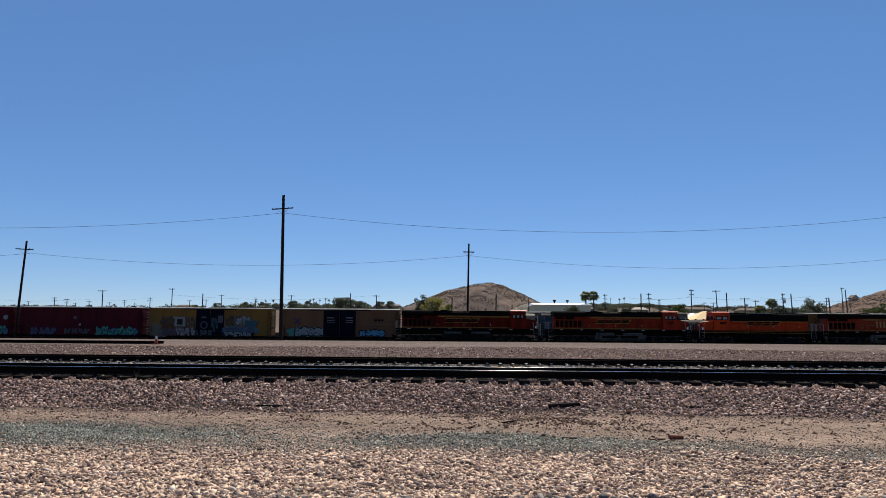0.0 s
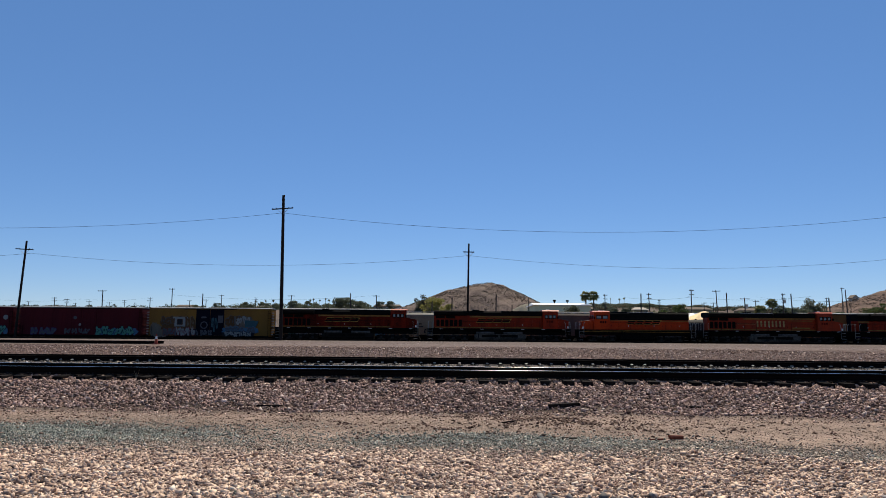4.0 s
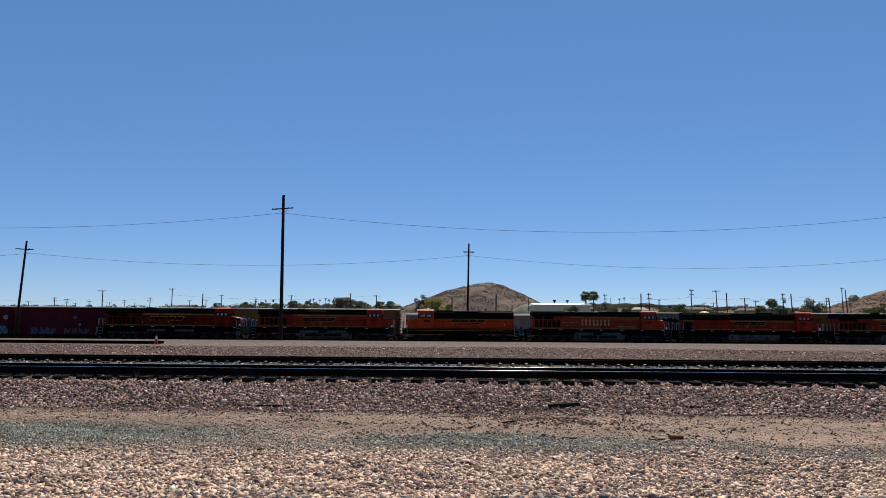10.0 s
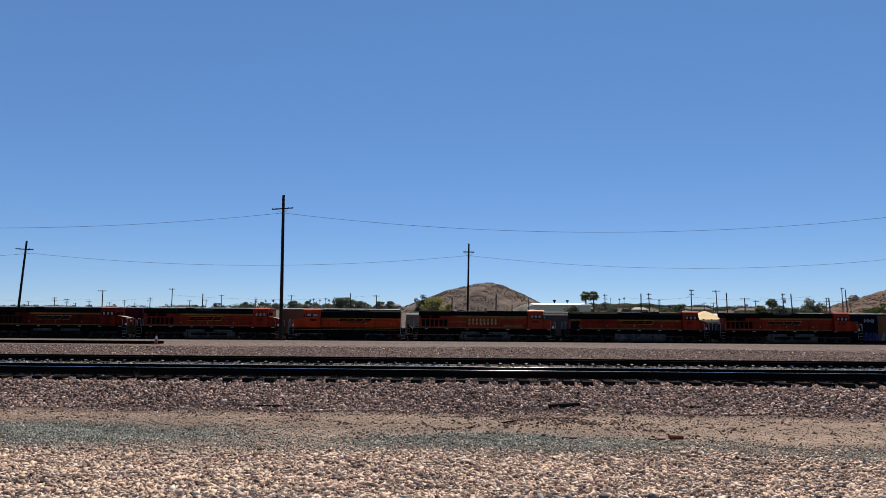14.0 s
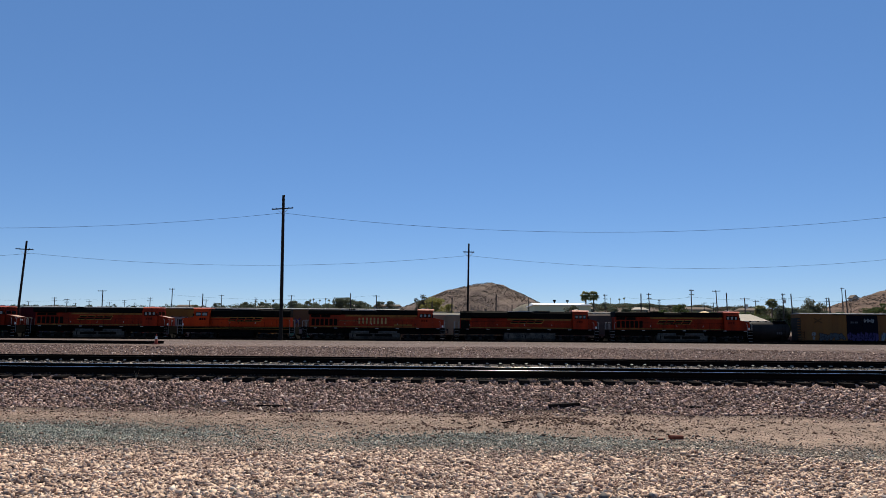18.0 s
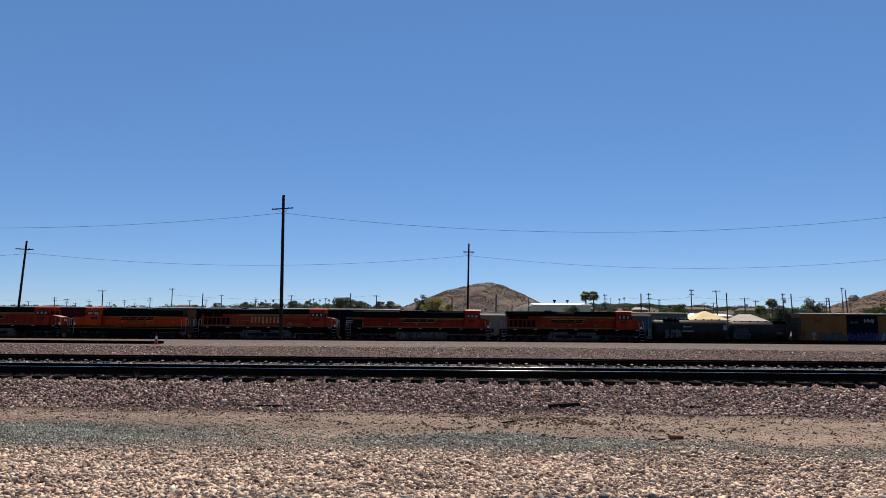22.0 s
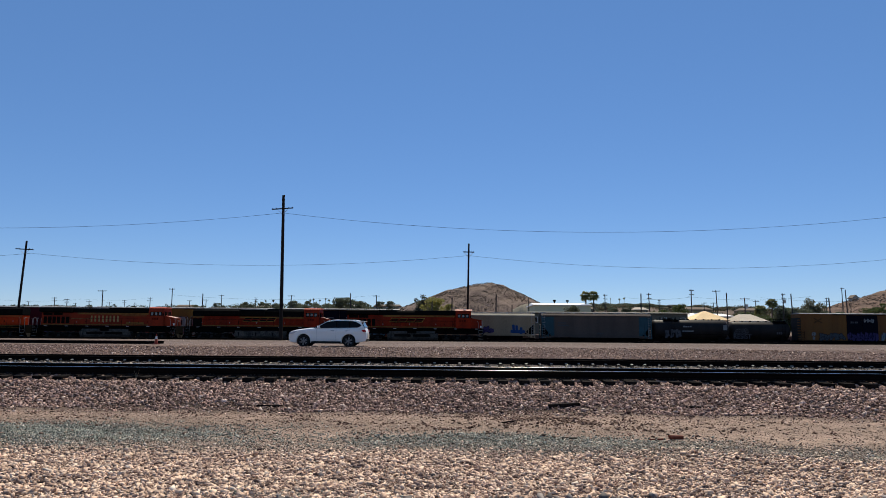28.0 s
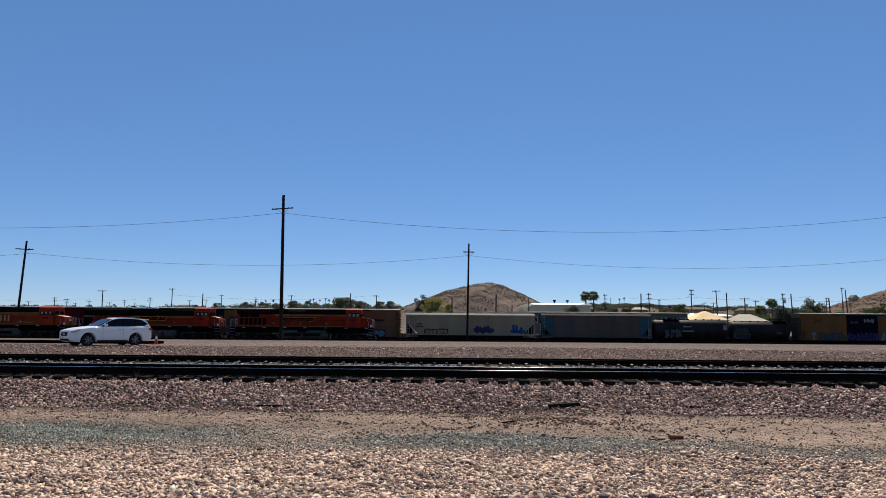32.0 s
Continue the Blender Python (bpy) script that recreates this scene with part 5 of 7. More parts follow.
        tag_paint(car, -2.1, 2.1, 1.15, 2.4, y - 0.09, 7, M["graf_purple"], M["navy"], seed + 2, M["graf_purple"], "faded purple graffiti")
        tag_paint(car, 0.3, 1.9, 3.95, 4.5, y - 0.09, 3, M["graf_white"], M["navy"], seed + 4)
        tag_paint(car, 3.0, 5.2, 1.3, 2.2, y - 0.02, 3, M["graf_white"], M["graf_blue"], seed + 3)
        bars(car, -1.8, -0.5, 3.8, 4.1, y - 0.06, 2, M["graf_grey"], side=-1)


def hopper(x0, x1, paint, ends, label, top=4.62, low=1.7):
    """A covered hopper, body from x0 to x1, with sloped end sheets under a full-length roof."""
    c, h = (x0 + x1) / 2, (x1 - x0) / 2
    car = thing("covered_hopper", label, "hopper car", yard(c, FREIGHT_Y, FREIGHT_Z), "parked freight cars")
    W = 1.53
    cut = 1.9
    prof = [(-h + 0.1, top), (-h + 0.1, 3.4), (-h + cut, low), (h - cut, low), (h - 0.1, 3.4), (h - 0.1, top)]
    bm = BM(); prism(bm, prof, -W, W, "y")
    body = part("body", bm, M[paint], car)
    for s in (-1, 1):
        bm = BM(); box(bm, -h, h, s * W - 0.02, s * (W + 0.06), low - 0.22, low + 0.04, 0.01)
        part("side_sill", bm, M[paint], car)
        bm = BM(); box(bm, -h, h, s * W - 0.02, s * (W + 0.06), top - 0.16, top + 0.02, 0.01)
        part("top_chord", bm, M["cream_roof"] if paint == "hopper_grey" else M[paint], car)
        for e in (-1, 1):
            bm = BM(); box(bm, min(e * h, e * (h - 0.14)), max(e * h, e * (h - 0.14)), s * W - 0.1, s * (W + 0.02), 1.12, top)
            part("corner_post", bm, M[ends], car)
            bm = BM(); box(bm, min(e * (h - 1.0), e * (h - 1.12)), max(e * (h - 1.0), e * (h - 1.12)), s * W - 0.1, s * (W + 0.02), 1.3, 3.4)
            part("end_strut", bm, M[ends], car)
            bm = BM(); prism(bm, [(e * (h - 0.1), 1.1), (e * (h - 0.22), 1.1), (e * (h - 1.6), 2.0), (e * (h - 1.5), 2.1)], s * W - 0.08, s * W, "y")
            part("end_brace", bm, M[ends], car)
            car_ladder(car, (h - 0.55) if e > 0 else -h + 0.1, s * (W + 0.06), 1.3, top + 0.1, 0.42, M["silver"])
        n = 16
        for k in range(n + 1):
            x = -h + cut + (2 * h - 2 * cut) * k / n
            bm = BM(); box(bm, x - 0.025, x + 0.025, s * W, s * (W + 0.012), low + 0.04, top - 0.16)
            part("side_seam", bm, M[paint], body)
    if ends != paint:
        for e in (-1, 1):
            bm = BM(); plate(bm, [(e * (h - 0.12), 3.2), (e * (h - 1.65), 1.4), (e * (h - 2.0), 1.4), (e * (h - 2.0), top - 0.2), (e * (h - 0.12), top - 0.2)], -W, 0.012)
            part("end_panel", bm, M[ends], car, "teal painted end panel")
    bm = BM(); prism(bm, [(-W, top), (W, top), (1.15, top + 0.24), (0.5, top + 0.36), (-0.5, top + 0.36), (-1.15, top + 0.24)], -h, h)
    roof = part("roof", bm, M["cream_roof"] if paint == "hopper_grey" else M["hopper_dark"], car)
    for y0 in (-0.75, 0.5):
        bm = BM(); box(bm, -h - 0.05, h + 0.05, y0, y0 + 0.3, top + 0.48, top + 0.52)
        part("running_board", bm, M["silver"], car, "steel roof walkway")
    for k in range(11):
        x = -h + 0.3 + k * (2 * h - 0.6) / 10
        bm = BM(); box(bm, x - 0.03, x + 0.03, -0.8, 0.8, top + 0.2, top + 0.48)
        part("walkway_support", bm, M["silver"], car)
    for k in range(6):
        x = -h + 1.6 + k * (2 * h - 3.2) / 5
        bm = BM(); box(bm, x - 0.75, x + 0.75, -0.36, 0.36, top + 0.35, top + 0.45, 0.03)
        part("roof_hatch", bm, M["grey_roof"], roof)
    for k in range(3):
        x = -h + cut + (2 * h - 2 * cut) * (k + 0.5) / 3
        bm = BM(); prism(bm, [(x - (h - cut) / 3, low), (x - (h - cut) / 3, 1.1), (x - 0.9, 0.45), (x + 0.9, 0.45), (x + (h - cut) / 3, 1.1), (x + (h - cut) / 3, low)], -1.1, 1.1, "y")
        part("discharge_bay", bm, M["frame"], car)
        bm = BM(); box(bm, x - 0.7, x + 0.7, -1.2, 1.2, 0.38, 0.45)
        part("gate", bm, M["frame"], car)
    bm = BM(); box(bm, -h, h, -0.3, 0.3, 0.5, 1.0)
    part("centre_sill", bm, M["frame"], car)
    for e in (-1, 1):
        bm = BM(); box(bm, min(e * (h - 1.9), e * h), max(e * (h - 1.9), e * h), -W + 0.1, W - 0.1, 1.0, 1.14)
        part("end_platform", bm, M["frame"], car)
        bm = BM(); prism(bm, [(e * (h - 0.15), 1.4), (e * (h - 1.8), 1.4), (e * (h - 0.15), 3.3)], -0.2, 0.2, "y")
        part("end_bulkhead", bm, M["frame"], car)
        freight_truck(car, e * (h - 1.9))
        coupler(car, e * (h + 0.5), e)
    return car, c, h


def tank_car(x0, x1, label, R=1.46, zc=2.62, at=0.0):
    """A tank car whose top platform stands at at along the shell."""
    c, h = (x0 + x1) / 2, (x1 - x0) / 2
    car = thing("tank_car", label, "tank car", yard(c, FREIGHT_Y, FREIGHT_Z), "parked freight cars")
    bm = BM()
    rings = []
    for x, k in ((-h + 0.05, 0.02), (-h + 0.09, 0.45), (-h + 0.2, 0.75), (-h + 0.38, 0.93), (-h + 0.6, 1.0), (h - 0.6, 1.0), (h - 0.38, 0.93), (h - 0.2, 0.75), (h - 0.09, 0.45), (h - 0.05, 0.02)):
        rings.append([bm.verts.new((x, R * k * math.sin(a), zc + R * k * math.cos(a))) for a in (2 * math.pi * i / 36 for i in range(36))])
    for a, b in zip(rings, rings[1:]):
        for i in range(36):
            bm.faces.new((a[i], a[(i + 1) % 36], b[(i + 1) % 36], b[i]))
    bm.faces.new(rings[0]); bm.faces.new(rings[-1][::-1])
    bmesh.ops.recalc_face_normals(bm, faces=bm.faces[:])
    shell = part("shell", bm, M["tank_black"], car, "black tank shell", smooth=True)
    for k in range(5):
        x = -h + 1.2 + k * (2 * h - 2.4) / 4
        bm = BM(); rod(bm, (x - 0.02, 0, zc), (x + 0.02, 0, zc), R + 0.012, n=36)
        part("weld_band", bm, M["tank_black"], shell)
    bm = BM(); rod(bm, (at, 0, zc + R - 0.1), (at, 0, zc + R + 0.28), 0.40, n=20)
    part("dome_housing", bm, M["tank_black"], car)
    bm = BM(); box(bm, at - 1.3, at + 1.3, -1.0, 1.0, zc + R - 0.02, zc + R + 0.04)
    part("top_platform", bm, M["frame"], car)
    for sx in (at - 1.3, at, at + 1.3):
        for sy in (-1.0, 1.0):
            loop_rail(car, [(sx, sy, zc + R), (sx, sy, zc + R + 0.45)], 0.025, M["frame"], "rail_post")
    for sy in (-1.0, 1.0):
        loop_rail(car, [(at - 1.3, sy, zc + R + 0.45), (at + 1.3, sy, zc + R + 0.45)], 0.025, M["frame"])
    for s in (-1, 1):
        car_ladder(car, at - 0.25, s * (R + 0.12), 0.9, zc + R, 0.5)
        bm = BM(); box(bm, -h, h, s * 1.25, s * 1.42, 0.85, 1.06)
        part("side_walk", bm, M["frame"], car)
        loop_rail(car, [(-h + 0.4, s * 1.42, 1.9), (h - 0.4, s * 1.42, 1.9)], 0.02, M["frame"])
    for k in range(3):
        bm = BM(); rod(bm, (at - 0.9 + k * 0.8, -0.3, zc + R), (at - 0.9 + k * 0.8, -0.3, zc + R + 0.22), 0.13, n=10)
        part("valve", bm, M["frame"], car)
    bm = BM(); box(bm, -h + 0.9, h - 0.9, -0.2, 0.2, zc + R + 0.12, zc + R + 0.16)
    part("top_walk", bm, M["frame"], car)
    k = -h + 1.0
    while k < h - 0.9:
        bm = BM(); box(bm, k - 0.05, k + 0.05, -0.22, 0.22, zc + R - 0.02, zc + R + 0.12)
        part("walk_support", bm, M["frame"], car)
        k += 1.25
    bm = BM(); box(bm, -h, h, -0.35, 0.35, 0.72, 1.2)
    part("centre_sill", bm, M["frame"], car)
    for e in (-1, 1):
        bm = BM(); box(bm, e * (h - 1.6) - 0.25, e * (h - 1.6) + 0.25, -1.2, 1.2, 1.1, 1.9)
        part("saddle", bm, M["frame"], car)
        freight_truck(car, e * (h - 1.6))
        coupler(car, e * (h + 0.45), e)
    return car, c, h, R, zc


def words(parent, text, x, z, y, size, material, name="sprayed_word"):
    cu = bpy.data.curves.new(name, "FONT")
    cu.body, cu.size, cu.align_x, cu.extrude, cu.offset = text, size, "CENTER", 0.004, 0.018
    tmp = bpy.data.objects.new(name, cu)
    scene.collection.objects.link(tmp)
    me = bpy.data.meshes.new_from_object(tmp.evaluated_get(bpy.context.evaluated_depsgraph_get()))
    bpy.data.objects.remove(tmp)
    me.materials.append(material)
    ob = new(name, me)
    ob.parent = parent
    ob.matrix_basis = pose(x, y, z, 90, 0, 0)
    return ob


storage_row()


def hoppers_and_tanks():
    y = -1.53 - 0.025
    car, c, h = hopper(-8.6, 11.6, "hopper_grey", "hopper_grey", "pale grey covered hopper with small graffiti tags")
    bubble_tag(car, -7.1, -3.6, 1.75, 2.4, y, 6, M["hopper_grey"], M["graf_black"], 61, "black outlined graffiti")
    tag_paint(car, 0.9, 3.2, 1.95, 2.85, y, 3, M["graf_purple"], M["navy"], 62, M["graf_purple"], "purple graffiti")
    bm = BM()
    for q in (((6.5, 2.15), (8.3, 2.1), 0.5), ((6.8, 2.2), (6.7, 3.0), 0.42), ((7.2, 2.9), (7.25, 2.1), 0.4), ((7.9, 2.55), (7.9, 2.0), 0.45)):
        stroke(bm, *q, y, 0.02 + 0.0007 * len(bm.verts) / 16)
    part("graffiti", bm, M["graf_royal"], car, "solid royal blue graffiti")
    bars(car, -8.4, -7.6, 3.1, 3.3, y, 3, M["graf_black"], side=-1)
    bars(car, -8.6, -7.4, 2.7, 2.9, y, 6, M["graf_black"], side=-1)
    car, c, h = hopper(12.6, 29.85, "hopper_dark", "teal", "weathered grey covered hopper with teal ends", 4.68, 1.5)
    bars(car, -6.0, -4.7, 3.45, 3.65, y, 4, M["graf_grey"], side=-1)
    bars(car, -6.1, -4.3, 3.05, 3.25, y, 6, M["graf_grey"], side=-1)
    bars(car, 0.1, 1.1, 1.9, 2.05, y, 3, M["graf_grey"], side=-1)
    for k in range(3):
        bars(car, 5.6, 6.8, 3.1 + k * 0.32, 3.14 + k * 0.32, y, 1, M["graf_grey"], "panel_mark", gap=0, side=-1)
    car, c, h, R, zc = tank_car(30.1, 42.2, "black tank car with sprayed tags and top platform", 1.54, 2.62, -2.95)
    yy = -R - 0.01
    tag_paint(car, -4.2, -1.8, 1.4, 2.6, yy - 0.02, 3, M["graf_grey"], M["graf_black"], 65, None, "white sprayed tag")
    bars(car, -1.4, 0.0, 3.0, 3.2, yy - 0.05, 4, M["graf_white"], side=-1)
    bars(car, -1.5, 0.3, 2.3, 2.5, yy - 0.03, 6, M["graf_white"], side=-1)
    bars(car, 4.9, 5.5, 2.6, 3.4, yy - 0.02, 1, M["graf_white"], "placard", gap=0, side=-1)
    car, c, h, R, zc = tank_car(42.5, 52.0, "black tank car with a sprayed word on its side", 1.40, 2.52, 3.3)
    yy = -R - 0.01
    words(car, "RESIST", -3.2, 1.3, yy - 0.03, 1.0, M["graf_grey"])
    tag_paint(car, -4.4, -2.2, 2.15, 2.75, yy - 0.03, 4, M["tank_black"], M["graf_grey"], 66)
    bars(car, 2.2, 3.2, 2.0, 2.35, yy - 0.02, 3, M["graf_grey"], side=-1)


hoppers_and_tanks()
# ---------------------------------------------------------------- line poles and wires
def line_pole(x, y, z, h, r, lean=0.0, arm=2.9, arm_down=1.95, tilt=0.0, name="utility_pole", label="tall dark wooden utility pole with one crossarm", brace=True):
    p = thing(name, label, "utility pole", pose(x, y, z, 0, lean, 0))
    bm = BM(); rod(bm, (0, 0, -0.8), (0, 0, h), r * 0.88, r * 0.6, n=14)
    part("shaft", bm, M["wood_pole"], p, smooth=False)
    za = h - arm_down
    bm = BM(); box(bm, -arm / 2, arm / 2, -r - 0.13, -r, za - 0.07, za + 0.07, 0.01)
    bmesh.ops.rotate(bm, verts=bm.verts[:], cent=(0, 0, za), matrix=Matrix.Rotation(radians(tilt), 3, "Y"))
    part("crossarm", bm, M["wood_pole"], p)
    if brace:
        for s in (-1, 1):
            bm = BM(); rod(bm, (s * 0.08, -r, za - 0.75), (s * 0.75, -r - 0.06, za - 0.04), 0.025, n=6)
            part("arm_brace", bm, M["silver"], p)
    for k in (-0.46, -0.28, 0.28, 0.46):
        bm = BM(); dz = -k * arm * math.tan(radians(tilt)); rod(bm, (k * arm, -r - 0.06, za + dz + 0.06), (k * arm, -r - 0.06, za + dz + 0.18), 0.05, 0.035, n=8)
        part("insulator", bm, M["glass"], p)
    return p


def wire(a, b, sag, r=0.014, seg=28, name="overhead_wire"):
    bm = BM()
    a, b = Vector(a), Vector(b)
    last = None
    for i in range(seg + 1):
        t = i / seg
        v = a.lerp(b, t) - Vector((0, 0, sag * 4 * t * (1 - t)))
        ring = [bm.verts.new(v + Vector((0, r * math.cos(q), r * math.sin(q)))) for q in (0, 2.094, 4.189)]
        if last:
            for k in range(3):
                bm.faces.new((last[k], last[(k + 1) % 3], ring[(k + 1) % 3], ring[k]))
        last = ring
    solo(name, bm, M["wire"], "thin dark overhead wire sagging between poles", "wire")


def lines():
    line_pole(-25.05, 97.0, 0.0, 20.45, 0.31, -0.8, 3.05, 2.0, -3.2)
    line_pole(63.0, 97.0, -0.2, 20.6, 0.31)
    line_pole(-113.0, 97.0, -0.2, 20.6, 0.31)
    wire((-25.25, 96.6, 17.82), (63.0, 96.6, 17.97), 2.65, 0.022)
    wire((-113.0, 96.6, 17.97), (-25.25, 96.6, 17.82), 2.4, 0.022)
    def far(x, z=0.0):
        return x, 107.5 + TILT * x, z
    line_pole(1.0, 107.8, 0.0, 14.95, 0.21, 0.8, 1.7, 1.35)
    line_pole(-68.4, 105.88, 0.0, 14.85, 0.23, 2.7, 2.8, 1.35)
    line_pole(69.5, 109.75, 0.0, 15.2, 0.21, 0.0, 1.7, 1.35)
    line_pole(-138.0, 103.9, 0.0, 14.8, 0.21, 0.0, 1.7, 1.35)
    wire(far(1.15, 13.05), far(69.5, 13.3), 1.85, 0.02)
    wire(far(-66.7, 12.86), far(1.15, 13.05), 1.7, 0.02)
    wire(far(-138.0, 12.86), far(-66.7, 12.86), 1.7, 0.02)


lines()
# ---------------------------------------------------------------- hills
M["hill"] = mat("desert_hill", (0.215, 0.150, 0.116), 0.95, 0, 0.6, 0.22, 1.5, 0.8, (0.115, 0.078, 0.06))
M["hill_red"] = mat("red_brown_hillside", (0.20, 0.126, 0.092), 0.95, 0, 0.6, 0.22, 1.5, 0.8, (0.105, 0.067, 0.05))
M["mound"] = mat("olive_tan_earth", (0.30, 0.262, 0.185), 0.95, 0, 0.4, 0.3, 2.0, 0.4, (0.21, 0.18, 0.125))


def hill(name, xs, zs, yc, deep, label, seed, bench=None, shrubs=500, soil="hill"):
    """A bare hill: the ridge runs through (xs, zs) at depth yc and falls away before and behind it."""
    gx = np.linspace(xs[0], xs[-1], 120)
    gy = np.linspace(-1, 1, 70)
    X, T = np.meshgrid(gx, gy)
    ridge = np.interp(X, xs, zs)
    k = np.clip(1 - np.abs(T), 0, 1)
    rng = np.random.default_rng(seed)
    Z = ridge * (1 - (1 - k) ** 1.35)
    Y = yc + T * deep
    rough = sum(a * np.sin(X * f + p) * np.sin(Y * g + q) for a, f, g, p, q in ((0.45, 0.21, 0.17, 0, 1), (0.3, 0.43, 0.37, 2, 0), (0.2, 0.93, 0.81, 1, 2)))
    Z = Z + rough * np.clip(k * 3, 0, 1) - 0.5
    if bench:
        bx0, bx1, bz, drop = bench                     # a cut road across the slope
        inside = np.clip((X - bx0) / 2.5, 0, 1) * np.clip((bx1 - X) / 2.5, 0, 1) * (T < 0)
        Z = np.where((Z > bz - drop) & (Z < bz + drop), Z * (1 - inside) + inside * (bz + np.where(Z > bz, drop, -drop)), Z)
    V = np.stack([X, Y, Z], -1).reshape(-1, 3)
    nx = len(gx)
    i = (np.arange(len(gy) - 1)[:, None] * nx + np.arange(nx - 1)[None]).ravel()
    me = fast_mesh(name, V, np.stack([i, i + 1, i + nx + 1, i + nx], -1), M[soil])
    me.polygons.foreach_set("use_smooth", [True] * len(me.polygons))
    tagged(new(name, me), label, "hill", kind="structure")
    # dry shrubs on the slope that faces the yard
    px_ = rng.uniform(xs[0], xs[-1], shrubs)
    pt = -1 + rng.beta(2.2, 1.2, shrubs) * 1.08
    kk = np.clip(1 - np.abs(pt), 0, 1)
    pz = np.interp(px_, xs, zs) * (1 - (1 - kk) ** 1.35) - 0.4
    n = shrubs
    r = rng.uniform(0.10, 0.22, n) * np.where(rng.uniform(0, 1, n) < 0.2, 1.7, 1.0)
    B = ICO_V[None] * (1 + rng.uniform(-0.35, 0.35, (n, 12, 1))) * r[:, None, None] * (1, 1, 0.75)
    B = B + np.stack([px_, yc + pt * deep, pz + r * 0.35], -1)[:, None, :]
    Fa = (ICO_F[None] + (np.arange(n) * 12)[:, None, None]).reshape(-1, 3)
    tagged(new(name + "_shrubs", fast_mesh("shrubs", B.reshape(-1, 3), Fa, M["shrub"])), "dark dry shrubs dotted over the hillside", "shrub", kind="stuff")


hill("hill", [-48, -32.8, -20, -7.3, 4, 10, 14.9, 21.1, 29.6, 36.6, 42.2, 52], [3, 11.6, 16.2, 21.2, 24.0, 25.2, 25.5, 24.0, 20.4, 17.0, 14.0, 4], 350, 55,
     "bare brown rocky hill dotted with shrubs", 5, (20.0, 31.0, 17.3, 1.3), shrubs=7000)
hill("earth_mound", [17, 21, 25, 28.5, 31, 33.5, 36], [1, 9.4, 12.2, 13.2, 12.4, 9.8, 2], 285, 14, "pale olive-tan earth mound at the foot of the hill", 8, shrubs=40, soil="mound")
hill("hill_slope", [120, 141, 148.5, 155.3, 162, 168.4, 190, 230, 300], [4, 10.4, 12.0, 14.3, 16.2, 18, 25, 32, 8], 285, 60,
     "brown hillside with dry brush", 6, shrubs=9000, soil="hill_red")


# ---------------------------------------------------------------- trees
def leaves(rng, centre, size, n, leaf):
    """n leaf blades in an uneven clump."""
    d = rng.normal(size=(n, 3))
    d /= np.linalg.norm(d, axis=1, keepdims=True)
    p = centre + d * (rng.uniform(0.25, 1.0, (n, 1)) ** 0.6) * size
    a = rng.normal(size=(n, 3)); a /= np.linalg.norm(a, axis=1, keepdims=True)
    b = np.cross(a, rng.normal(size=(n, 3))); b /= np.linalg.norm(b, axis=1, keepdims=True)
    s = leaf * rng.uniform(0.6, 1.4, (n, 1))
    return np.stack([p - a * s, p + b * s * 0.6, p + a * s, p - b * s * 0.6], 1)


def tree(x, y, h, w, material, seed, label, category="tree"):
    rng = np.random.default_rng(seed)
    z = float(ground_z(np.array(x), np.array(y)))
    t = thing("tree", label, category, pose(x, y, z))
    bm = BM()
    r = 0.035 * h
    rod(bm, (0, 0, -0.3), (0, 0, h * 0.35), r, r * 0.7, n=8)
    for k in range(5):
        a = k * 1.257 + rng.uniform(-0.4, 0.4)
        rod(bm, (0, 0, h * 0.25), (math.cos(a) * w * 0.3, math.sin(a) * w * 0.3, h * rng.uniform(0.55, 0.8)), r * 0.5, r * 0.2, n=6)
    part("trunk", bm, M["bark"], t)
    quads = []
    for k in range(26):
        a, q = rng.uniform(0, 6.28), rng.uniform(0.1, 0.92)
        rad = w * 0.36 * math.sqrt(max(0.08, 1 - ((q - 0.5) / 0.52) ** 2)) * rng.uniform(0.4, 1.15)
        c = np.array([math.cos(a) * rad, math.sin(a) * rad, h * q])
        quads.append(leaves(rng, c, np.array([w * 0.2, w * 0.2, h * 0.13]) * rng.uniform(0.7, 1.2), 105, 0.034 * (w + h) / 2))
    Q = np.concatenate(quads)
    Q[..., 2] = np.minimum(Q[..., 2], h)
    me = fast_mesh("crown", Q.reshape(-1, 3), np.arange(len(Q) * 4).reshape(-1, 4), M[material])
    c = new("crown", me); c.parent = t
    return t


